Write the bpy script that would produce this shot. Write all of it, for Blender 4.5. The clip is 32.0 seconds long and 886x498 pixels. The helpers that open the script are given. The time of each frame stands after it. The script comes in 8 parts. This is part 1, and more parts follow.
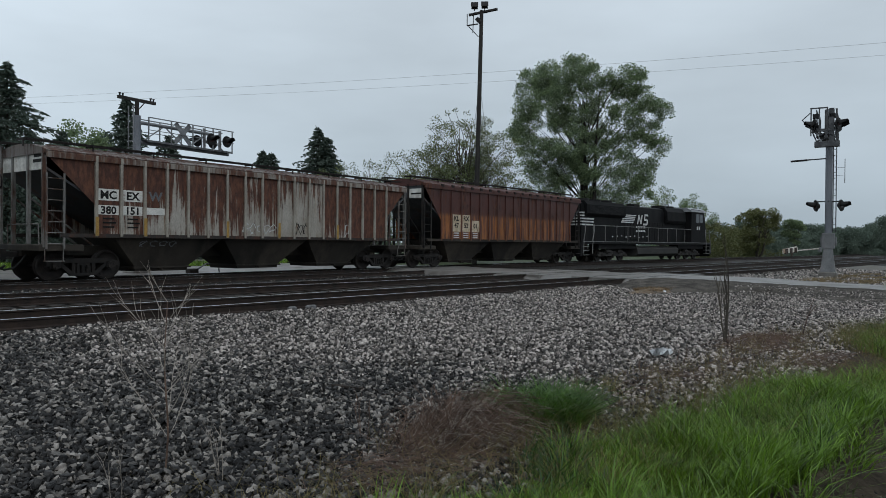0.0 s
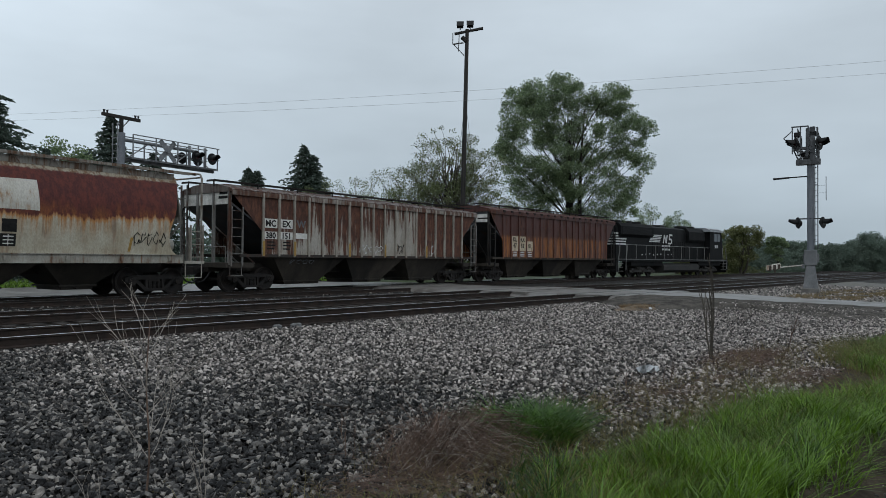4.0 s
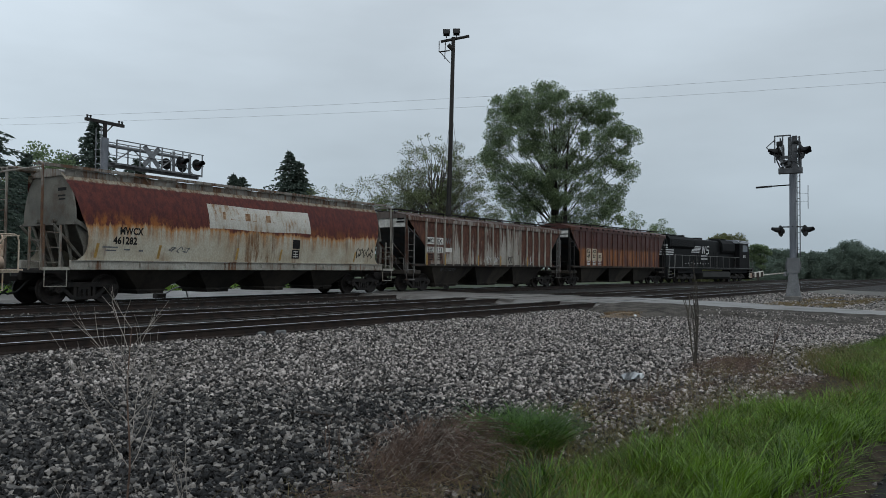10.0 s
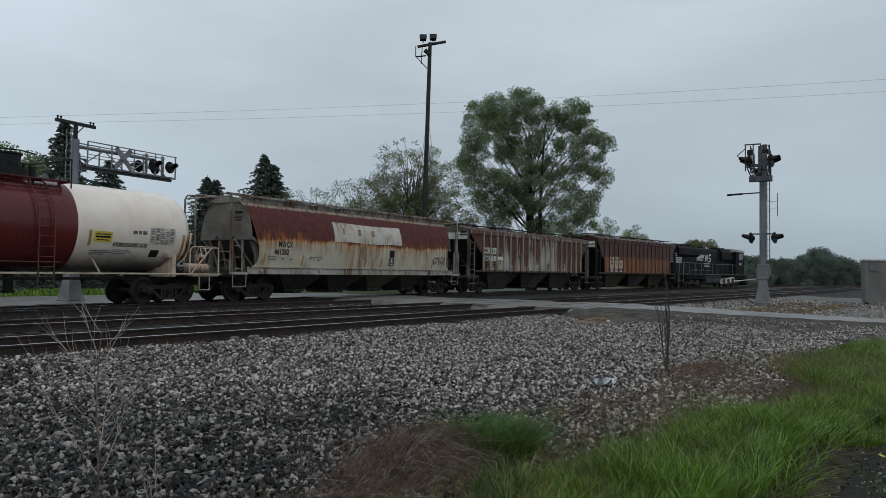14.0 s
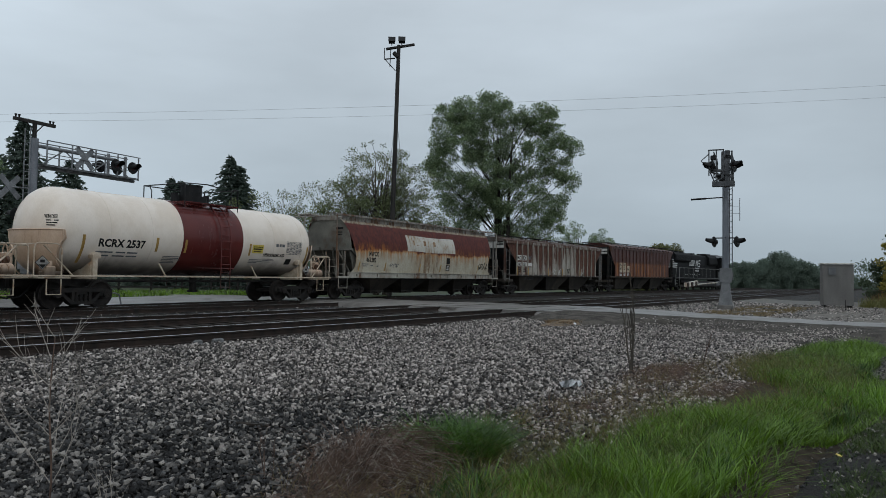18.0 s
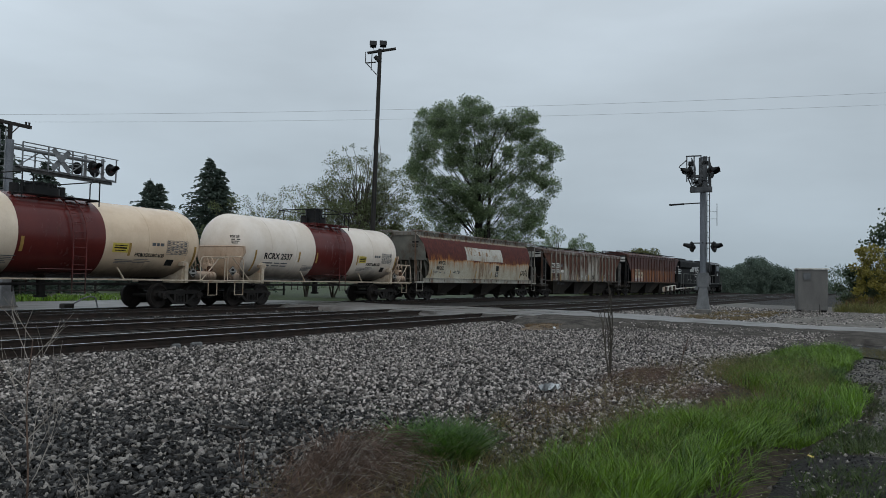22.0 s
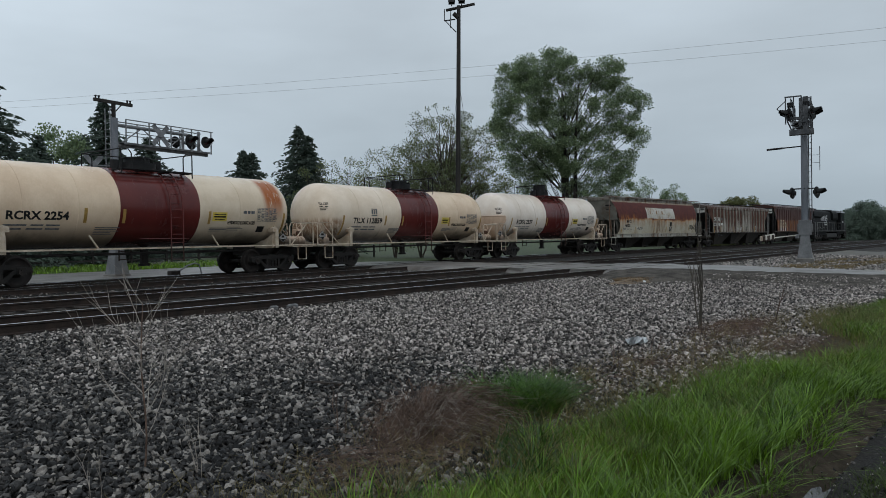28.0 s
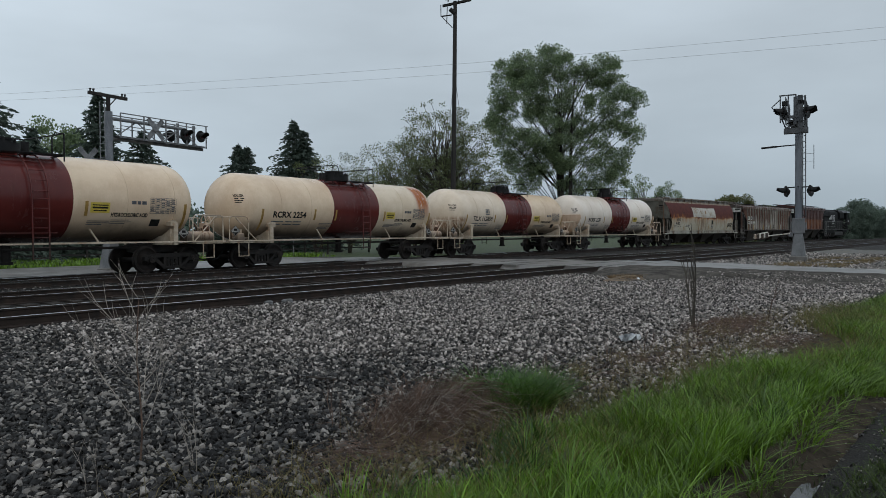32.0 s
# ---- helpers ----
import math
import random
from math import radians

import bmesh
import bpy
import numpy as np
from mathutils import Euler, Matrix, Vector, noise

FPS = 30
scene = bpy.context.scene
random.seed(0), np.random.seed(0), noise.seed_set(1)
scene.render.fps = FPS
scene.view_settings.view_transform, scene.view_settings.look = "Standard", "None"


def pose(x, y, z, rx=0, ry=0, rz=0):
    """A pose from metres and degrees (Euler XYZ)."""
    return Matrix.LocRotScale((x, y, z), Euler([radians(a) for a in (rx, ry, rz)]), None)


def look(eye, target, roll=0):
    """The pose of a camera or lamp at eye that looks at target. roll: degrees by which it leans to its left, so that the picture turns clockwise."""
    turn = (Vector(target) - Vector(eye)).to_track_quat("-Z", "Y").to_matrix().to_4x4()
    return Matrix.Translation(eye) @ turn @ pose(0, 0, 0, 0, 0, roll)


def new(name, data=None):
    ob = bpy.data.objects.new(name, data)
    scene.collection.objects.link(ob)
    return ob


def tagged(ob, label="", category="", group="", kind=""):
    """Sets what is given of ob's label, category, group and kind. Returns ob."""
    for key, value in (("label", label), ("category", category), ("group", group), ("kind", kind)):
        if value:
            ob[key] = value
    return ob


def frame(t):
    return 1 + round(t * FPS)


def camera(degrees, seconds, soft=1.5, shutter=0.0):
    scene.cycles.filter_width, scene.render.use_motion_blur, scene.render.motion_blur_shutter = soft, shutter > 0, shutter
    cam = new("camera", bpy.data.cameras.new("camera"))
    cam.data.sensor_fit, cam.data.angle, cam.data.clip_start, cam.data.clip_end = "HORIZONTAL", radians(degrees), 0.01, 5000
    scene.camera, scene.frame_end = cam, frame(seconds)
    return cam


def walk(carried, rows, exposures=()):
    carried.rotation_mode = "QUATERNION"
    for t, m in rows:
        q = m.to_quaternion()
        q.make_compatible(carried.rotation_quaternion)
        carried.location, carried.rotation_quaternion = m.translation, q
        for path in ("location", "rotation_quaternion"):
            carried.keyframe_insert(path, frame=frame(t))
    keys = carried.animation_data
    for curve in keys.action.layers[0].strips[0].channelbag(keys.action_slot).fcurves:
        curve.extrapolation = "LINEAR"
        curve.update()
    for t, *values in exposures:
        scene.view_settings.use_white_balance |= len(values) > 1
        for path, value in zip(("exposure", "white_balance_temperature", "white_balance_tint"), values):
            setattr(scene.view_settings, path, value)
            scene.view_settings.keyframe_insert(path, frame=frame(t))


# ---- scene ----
cam = camera(63.37, 32.0, soft=0.4)


def aim(yaw, pitch, roll, x, y, z):
    """Camera pose: yaw from +y towards +x, pitch up, roll, in degrees; eye in metres."""
    a, b = radians(yaw), radians(pitch)
    way = Vector((math.sin(a) * math.cos(b), math.cos(a) * math.cos(b), math.sin(b)))
    return look((x, y, z), Vector((x, y, z)) + way, roll)


walk(cam, [(row[0], aim(*row[1:])) for row in (
    (0, 48.541, -0.466, 0.453, 0.000, 0.019, 1.271),
    (0.5, 48.874, -0.411, 0.502, 0.007, 0.022, 1.267),
    (1, 49.094, -0.310, 0.400, -0.005, 0.015, 1.266),
    (1.5, 49.291, -0.109, 0.447, -0.016, 0.007, 1.271),
    (2, 49.399, 0.043, 0.481, -0.014, 0.005, 1.280),
    (2.5, 49.448, 0.231, 0.456, 0.017, 0.032, 1.273),
    (3, 49.489, 0.459, 0.412, 0.004, 0.033, 1.272),
    (3.5, 49.541, 0.716, 0.385, 0.013, 0.036, 1.274),
    (5.5, 50.026, 1.215, 0.385, 0.017, 0.027, 1.277),
    (6, 50.129, 1.233, 0.418, -0.001, 0.012, 1.278),
    (6.5, 50.204, 1.238, 0.466, 0.005, 0.019, 1.282),
    (7, 50.239, 1.241, 0.467, 0.021, 0.037, 1.270),
    (7.5, 50.216, 1.266, 0.443, 0.015, 0.033, 1.269),
    (8, 50.276, 1.299, 0.402, 0.013, 0.036, 1.277),
    (8.5, 50.329, 1.333, 0.408, 0.022, 0.034, 1.280),
    (9, 50.449, 1.386, 0.471, 0.017, 0.036, 1.282),
    (9.5, 50.607, 1.349, 0.467, 0.032, 0.042, 1.273),
    (10, 50.767, 1.490, 0.475, 0.028, 0.042, 1.274),
    (10.5, 50.918, 1.549, 0.626, 0.025, 0.033, 1.282),
    (11, 51.038, 1.650, 0.662, 0.019, 0.031, 1.277),
    (11.5, 51.313, 1.735, 0.635, 0.026, 0.036, 1.276),
    (12, 51.628, 1.773, 0.626, 0.023, 0.021, 1.277),
    (12.5, 51.908, 1.741, 0.672, 0.007, 0.014, 1.285),
    (13, 52.094, 1.753, 0.643, 0.023, 0.023, 1.281),
    (13.5, 52.365, 1.893, 0.595, 0.023, 0.021, 1.277),
    (14, 52.711, 1.878, 0.751, 0.014, 0.016, 1.286),
    (14.5, 53.049, 1.930, 0.915, 0.022, 0.018, 1.287),
    (16.5, 54.048, 2.166, 0.812, 0.008, 0.006, 1.288),
    (17, 54.353, 2.236, 0.735, 0.050, 0.025, 1.276),
    (17.5, 54.666, 2.244, 0.731, 0.043, 0.018, 1.288),
    (18, 55.225, 2.153, 0.835, 0.053, 0.015, 1.282),
    (18.5, 55.560, 2.149, 0.919, 0.041, 0.006, 1.283),
    (19, 55.973, 2.153, 0.903, 0.032, -0.004, 1.293),
    (19.5, 56.289, 2.181, 0.880, 0.046, 0.004, 1.285),
    (20, 56.806, 2.292, 0.996, 0.044, -0.013, 1.294),
    (20.5, 57.183, 2.374, 0.926, 0.061, -0.008, 1.287),
    (21, 57.446, 2.429, 0.995, 0.058, 0.002, 1.281),
    (21.5, 57.426, 2.512, 1.071, 0.024, -0.018, 1.295),
    (22, 56.765, 2.502, 0.976, 0.015, -0.017, 1.278),
    (22.5, 55.514, 2.286, 0.543, 0.004, -0.033, 1.278),
    (23, 54.121, 1.913, -0.135, -0.019, -0.075, 1.270),
    (23.5, 52.629, 1.476, -0.662, 0.001, -0.076, 1.270),
    (24, 51.909, 1.518, -0.662, -0.003, -0.093, 1.282),
    (24.5, 51.642, 1.545, -0.395, -0.004, -0.104, 1.281),
    (25, 51.388, 1.335, 0.078, -0.003, -0.113, 1.275),
    (25.5, 51.000, 1.209, 0.365, -0.016, -0.121, 1.281),
    (27.5, 50.059, -0.487, -0.809, -0.021, -0.126, 1.273),
    (28, 49.773, -0.837, -0.939, -0.025, -0.144, 1.277),
    (28.5, 49.577, -1.126, -0.928, -0.048, -0.159, 1.272),
    (29, 49.503, -1.312, -0.960, -0.026, -0.129, 1.274),
    (29.5, 49.511, -1.479, -1.126, -0.039, -0.154, 1.285),
    (30, 49.615, -1.571, -1.098, -0.064, -0.171, 1.278),
    (30.5, 49.686, -1.665, -1.125, -0.047, -0.159, 1.282),
    (31, 49.753, -1.631, -1.123, -0.046, -0.151, 1.275),
    (31.5, 49.975, -1.444, -0.747, -0.058, -0.159, 1.294),
    (32, 50.178, -1.174, -0.565, -0.050, -0.162, 1.283),
)], ((0, 0.15), (8, 0.15), (13, 0.03), (32, 0.04)))


# how far the train has rolled along its track, second by second
ROLLED = (0.0, 1.83, 3.7, 5.6, 7.54, 9.5, 11.5, 13.52, 15.57, 17.65, 19.75, 21.88, 24.03, 26.21, 28.42, 30.64, 32.9, 35.17, 37.47, 39.8, 42.15, 44.53, 46.94, 49.37, 51.83, 54.32, 56.84, 59.39, 61.97, 64.59, 67.25, 69.94, 72.67)

# ---- light ----
world = bpy.data.worlds.new("overcast")
scene.world = world
world.use_nodes = True
wn, wl = world.node_tree.nodes, world.node_tree.links
wn.clear()
w_out, w_bg = wn.new("ShaderNodeOutputWorld"), wn.new("ShaderNodeBackground")
w_co, w_sep, w_ramp = wn.new("ShaderNodeTexCoord"), wn.new("ShaderNodeSeparateXYZ"), wn.new("ShaderNodeValToRGB")
w_map, w_noise, w_mix, w_dim = (wn.new("ShaderNodeMapping"), wn.new("ShaderNodeTexNoise"),
                                wn.new("ShaderNodeMix"), wn.new("ShaderNodeMapRange"))
wl.new(w_co.outputs["Generated"], w_sep.inputs[0])
wl.new(w_sep.outputs["Z"], w_ramp.inputs[0])
w_ramp.color_ramp.elements[0].position, w_ramp.color_ramp.elements[0].color = 0.0, (0.435, 0.525, 0.595, 1)
w_ramp.color_ramp.elements[1].position, w_ramp.color_ramp.elements[1].color = 0.42, (0.662, 0.754, 0.842, 1)
w_map.inputs["Scale"].default_value = (1.2, 1.2, 4.0)
wl.new(w_co.outputs["Generated"], w_map.inputs[0])
wl.new(w_map.outputs[0], w_noise.inputs["Vector"])
w_noise.inputs["Scale"].default_value, w_noise.inputs["Detail"].default_value = 1.7, 5
wl.new(w_noise.outputs["Fac"], w_dim.inputs["Value"])
w_dim.inputs["From Min"].default_value, w_dim.inputs["From Max"].default_value = 0.3, 0.7
w_dim.inputs["To Min"].default_value, w_dim.inputs["To Max"].default_value = 0.86, 1.1
w_mix.data_type, w_mix.blend_type = "RGBA", "MULTIPLY"
w_mix.inputs["Factor"].default_value = 1.0
wl.new(w_ramp.outputs["Color"], w_mix.inputs["A"])
w_side, w_mul = wn.new("ShaderNodeMapRange"), wn.new("ShaderNodeMath")
wl.new(w_sep.outputs["X"], w_side.inputs["Value"])
for key, x in (("From Min", 0.2), ("From Max", 1.0), ("To Min", 1.05), ("To Max", 0.80)):
    w_side.inputs[key].default_value = x
w_mul.operation = "MULTIPLY"
wl.new(w_dim.outputs["Result"], w_mul.inputs[0])
wl.new(w_side.outputs["Result"], w_mul.inputs[1])
wl.new(w_mul.outputs[0], w_mix.inputs["B"])
wl.new(w_mix.outputs["Result"], w_bg.inputs["Color"])
w_bg.inputs["Strength"].default_value = 1.0
wl.new(w_bg.outputs[0], w_out.inputs[0])

sun = new("sun", bpy.data.lights.new("sun", "SUN"))
sun.data.energy, sun.data.angle, sun.data.color = 0.5, radians(60), (1.0, 0.97, 0.93)
sun.matrix_basis = look((-30, -40, 60), (0, 0, 0))


# ---- materials ----
def shade(name, low, high, scale=3.0, rough=0.7, metal=0.0, bump=0.15, grain=60.0, stretch=(1, 1, 1), island=0.0,
          detail=6, spots=None, spot_scale=1.0, spot_edge=(0.55, 0.68), gloss_var=0.15, step=0.01, spec=0.3, tones=None):
    """A weathered surface: two tones mixed by noise, finer grain over it, optional spots of a third tone, bump."""
    m = bpy.data.materials.new(name)
    m.use_nodes = True
    n, l = m.node_tree.nodes, m.node_tree.links
    p = n["Principled BSDF"]
    co, mp = n.new("ShaderNodeTexCoord"), n.new("ShaderNodeMapping")
    mp.inputs["Scale"].default_value = stretch
    l.new(co.outputs["Object"], mp.inputs[0])
    big, fine, ramp = n.new("ShaderNodeTexNoise"), n.new("ShaderNodeTexNoise"), n.new("ShaderNodeValToRGB")
    big.inputs["Scale"].default_value, big.inputs["Detail"].default_value = scale, detail
    fine.inputs["Scale"].default_value, fine.inputs["Detail"].default_value = grain, 3
    l.new(mp.outputs[0], big.inputs["Vector"])
    l.new(co.outputs["Object"], fine.inputs["Vector"])
    ramp.color_ramp.elements[0].position, ramp.color_ramp.elements[1].position = 0.34, 0.66
    ramp.color_ramp.elements[0].color, ramp.color_ramp.elements[1].color = (*low, 1), (*high, 1)
    fac = big.outputs["Fac"]
    if island:
        geo, add = n.new("ShaderNodeNewGeometry"), n.new("ShaderNodeMix")
        add.inputs["Factor"].default_value = island
        l.new(fac, add.inputs["A"])
        l.new(geo.outputs["Random Per Island"], add.inputs["B"])
        fac = add.outputs["Result"]
        ramp.color_ramp.elements[0].position, ramp.color_ramp.elements[1].position = 0.2, 0.85
    if tones:
        e = ramp.color_ramp.elements.new(tones[0])
        e.color = (*tones[1], 1)
    l.new(fac, ramp.inputs[0])
    colour = ramp.outputs["Color"]
    if spots:
        sp, sr, mx = n.new("ShaderNodeTexNoise"), n.new("ShaderNodeMapRange"), n.new("ShaderNodeMix")
        sp.inputs["Scale"].default_value, sp.inputs["Detail"].default_value = spot_scale, 8
        sp.inputs["Roughness"].default_value = 0.65
        l.new(mp.outputs[0], sp.inputs["Vector"])
        l.new(sp.outputs["Fac"], sr.inputs["Value"])
        sr.inputs["From Min"].default_value, sr.inputs["From Max"].default_value = spot_edge
        mx.data_type = "RGBA"
        l.new(sr.outputs["Result"], mx.inputs["Factor"])
        l.new(colour, mx.inputs["A"])
        mx.inputs["B"].default_value = (*spots, 1)
        colour = mx.outputs["Result"]
    gr, gm = n.new("ShaderNodeMapRange"), n.new("ShaderNodeMix")
    l.new(fine.outputs["Fac"], gr.inputs["Value"])
    gr.inputs["From Min"].default_value, gr.inputs["From Max"].default_value = 0.3, 0.7
    gr.inputs["To Min"].default_value, gr.inputs["To Max"].default_value = 0.78, 1.18
    gm.data_type, gm.blend_type = "RGBA", "MULTIPLY"
    gm.inputs["Factor"].default_value = 1.0
    l.new(colour, gm.inputs["A"])
    l.new(gr.outputs["Result"], gm.inputs["B"])
    l.new(gm.outputs["Result"], p.inputs["Base Color"])
    rr = n.new("ShaderNodeMapRange")
    l.new(big.outputs["Fac"], rr.inputs["Value"])
    rr.inputs["To Min"].default_value, rr.inputs["To Max"].default_value = rough - gloss_var, min(1.0, rough + gloss_var)
    l.new(rr.outputs["Result"], p.inputs["Roughness"])
    p.inputs["Metallic"].default_value = metal
    p.inputs["Specular IOR Level"].default_value = spec
    if bump:
        bp = n.new("ShaderNodeBump")
        bp.inputs["Strength"].default_value, bp.inputs["Distance"].default_value = bump, step
        l.new(fine.outputs["Fac"], bp.inputs["Height"])
        l.new(bp.outputs[0], p.inputs["Normal"])
    return m


def rusted(name, paint, paint2, rust, rust2, amount=0.5, fade=None, band=None, patch=None, grime=None, rough=0.62, streak=5.0, speck=0.15,
           patch_tone=(0.42, 0.13, 0.025), patch_edge=(0.40, 0.58), panels=None):
    """Old paint on sheet steel with rust that runs down it. amount: share of rust. fade: (z, width) above which rust covers
    everything, up to a pale strip under the eaves. patch: (x0, x1, z0, z1) of a heavier run of rust. grime: (z, width) below
    which soot clings. panels: (x0, step, shares) how far each sheet between two posts has rusted."""
    m = bpy.data.materials.new(name)
    m.use_nodes = True
    n, l = m.node_tree.nodes, m.node_tree.links
    p = n["Principled BSDF"]

    def noise_at(scale, stretch, detail=6, rough_n=0.6):
        mp, t = n.new("ShaderNodeMapping"), n.new("ShaderNodeTexNoise")
        mp.inputs["Scale"].default_value = stretch
        l.new(co.outputs["Object"], mp.inputs[0])
        l.new(mp.outputs[0], t.inputs["Vector"])
        t.inputs["Scale"].default_value, t.inputs["Detail"].default_value = scale, detail
        t.inputs["Roughness"].default_value = rough_n
        return t.outputs["Fac"]

    def span(value, a, b, c=0.0, d=1.0, smooth=True):
        r = n.new("ShaderNodeMapRange")
        if smooth:
            r.interpolation_type = "SMOOTHSTEP"
        l.new(value, r.inputs["Value"])
        for key, x in zip(("From Min", "From Max", "To Min", "To Max"), (a, b, c, d)):
            r.inputs[key].default_value = x
        return r.outputs["Result"]

    def calc(kind, a, b):
        q = n.new("ShaderNodeMath")
        q.operation = kind
        for i, x in enumerate((a, b)):
            if isinstance(x, (int, float)):
                q.inputs[i].default_value = x
            else:
                l.new(x, q.inputs[i])
        return q.outputs[0]

    def blend(f, a, b, how="MIX"):
        q = n.new("ShaderNodeMix")
        q.data_type, q.blend_type = "RGBA", how
        if isinstance(f, (int, float)):
            q.inputs["Factor"].default_value = f
        else:
            l.new(f, q.inputs["Factor"])
        for key, x in (("A", a), ("B", b)):
            if isinstance(x, tuple):
                q.inputs[key].default_value = (*x, 1)
            else:
                l.new(x, q.inputs[key])
        return q.outputs["Result"]

    co, sep = n.new("ShaderNodeTexCoord"), n.new("ShaderNodeSeparateXYZ")
    l.new(co.outputs["Object"], sep.inputs[0])
    run = noise_at(streak, (1, 1, 0.07), 5, 0.7)          # narrow runs down the side
    blot = noise_at(0.9, (1, 1, 0.8), 8, 0.62)            # broad blotches
    fine = noise_at(26, (1, 1, 0.5), 4)
    base = blend(span(blot, 0.35, 0.65), paint, paint2)
    deep = blend(span(noise_at(7, (1, 1, 0.35)), 0.35, 0.68), rust, rust2)
    mask = calc("ADD", calc("MULTIPLY", run, 0.78 if panels else 0.6), calc("MULTIPLY", blot, 0.22 if panels else 0.4))
    mask = calc("ADD", mask, calc("MULTIPLY", fine, 0.12))
    edge = 0.70 - 0.28 * amount
    if panels:
        x0, step, shares = panels
        ramp = n.new("ShaderNodeValToRGB")
        ramp.color_ramp.interpolation = "CONSTANT"
        for i, q in enumerate(shares):
            e = ramp.color_ramp.elements[i] if i < 2 else ramp.color_ramp.elements.new(i / len(shares))
            e.position, e.color = i / len(shares), (q, q, q, 1)
        l.new(span(sep.outputs["X"], x0, x0 + step * len(shares), smooth=False), ramp.inputs[0])
        mask = calc("ADD", mask, calc("MULTIPLY", calc("SUBTRACT", ramp.outputs["Color"], 0.5), 0.36))
        mask = calc("ADD", mask, calc("MULTIPLY", calc("SUBTRACT", sep.outputs["Z"], 2.75), 0.085))
        ochre = calc("MULTIPLY", span(noise_at(3.1, (1, 1, 0.11), 6, 0.7), 0.56, 0.68), 0.75)
        base = blend(ochre, base, (0.21, 0.115, 0.05))
    rusty = span(mask, edge, edge + (0.10 if panels else 0.11))
    if fade:
        sway = noise_at(0.55, (1, 1, 0.3), 3)
        drip = noise_at(6.5, (1, 1, 0.05), 6, 0.75)
        lift = calc("ADD", sep.outputs["Z"], calc("MULTIPLY", calc("SUBTRACT", sway, 0.5), 0.55))
        lift = calc("ADD", lift, calc("MULTIPLY", calc("SUBTRACT", drip, 0.5), 0.62))
        above = span(lift, fade[0] - 0.05, fade[0] + 0.05)
        rusty = calc("MAXIMUM", calc("MULTIPLY", rusty, 0.45), above)
        seep = calc("MULTIPLY", span(lift, fade[0] - fade[1], fade[0] - 0.04), span(drip, 0.40, 0.60))
        base = blend(calc("MULTIPLY", seep, 0.85), base, (0.30, 0.135, 0.040))
        base = blend(calc("MULTIPLY", span(lift, fade[0] - 0.17, fade[0] - 0.03), 0.85), base, (0.34, 0.150, 0.038))
        west = span(sep.outputs["X"], -3.2, -5.6, 0.50, 1.0)
        glow = calc("MULTIPLY", span(lift, fade[0] + 0.55, fade[0] + 0.02), span(noise_at(2.6, (1, 1, 0.45), 8, 0.7), 0.45, 0.60))
        deep = blend(calc("MULTIPLY", glow, west), deep, (0.27, 0.098, 0.026))
        eaves = span(calc("ADD", sep.outputs["Z"], calc("MULTIPLY", calc("SUBTRACT", drip, 0.5), 0.16)), 3.95, 4.02)
        deep = blend(calc("MULTIPLY", eaves, 0.9), deep, blend(span(run, 0.42, 0.62), (0.33, 0.30, 0.235), (0.16, 0.10, 0.06)))
    colour = blend(rusty, base, deep)
    if patch:
        x0, x1, z0, z1 = patch
        px = calc("MULTIPLY", span(sep.outputs["X"], x0 - 0.15, x0 + 0.2), span(sep.outputs["X"], x1 - 0.2, x1 + 0.15, 1, 0))
        pz = calc("MULTIPLY", span(sep.outputs["Z"], z0 - 0.3, z0 + 0.9), span(sep.outputs["Z"], z1 - 0.1, z1 + 0.2, 1, 0))
        colour = blend(calc("MULTIPLY", calc("MULTIPLY", px, pz), span(run, *patch_edge)), colour, patch_tone)
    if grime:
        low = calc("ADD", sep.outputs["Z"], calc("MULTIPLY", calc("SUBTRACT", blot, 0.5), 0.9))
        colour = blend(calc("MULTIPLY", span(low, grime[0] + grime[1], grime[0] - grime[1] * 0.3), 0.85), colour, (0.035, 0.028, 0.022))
    colour = blend(1.0, colour, span(fine, 0.3, 0.7, 1 - speck, 1 + speck), "MULTIPLY")
    l.new(colour, p.inputs["Base Color"])
    p.inputs["Specular IOR Level"].default_value = 0.3
    l.new(span(rusty, 0, 1, rough - 0.16, min(1.0, rough + 0.22)), p.inputs["Roughness"])
    bp = n.new("ShaderNodeBump")
    bp.inputs["Strength"].default_value, bp.inputs["Distance"].default_value = min(0.25, 1.7 * speck), 0.01
    l.new(calc("ADD", fine, calc("MULTIPLY", rusty, 0.4)), bp.inputs["Height"])
    l.new(bp.outputs[0], p.inputs["Normal"])
    return m


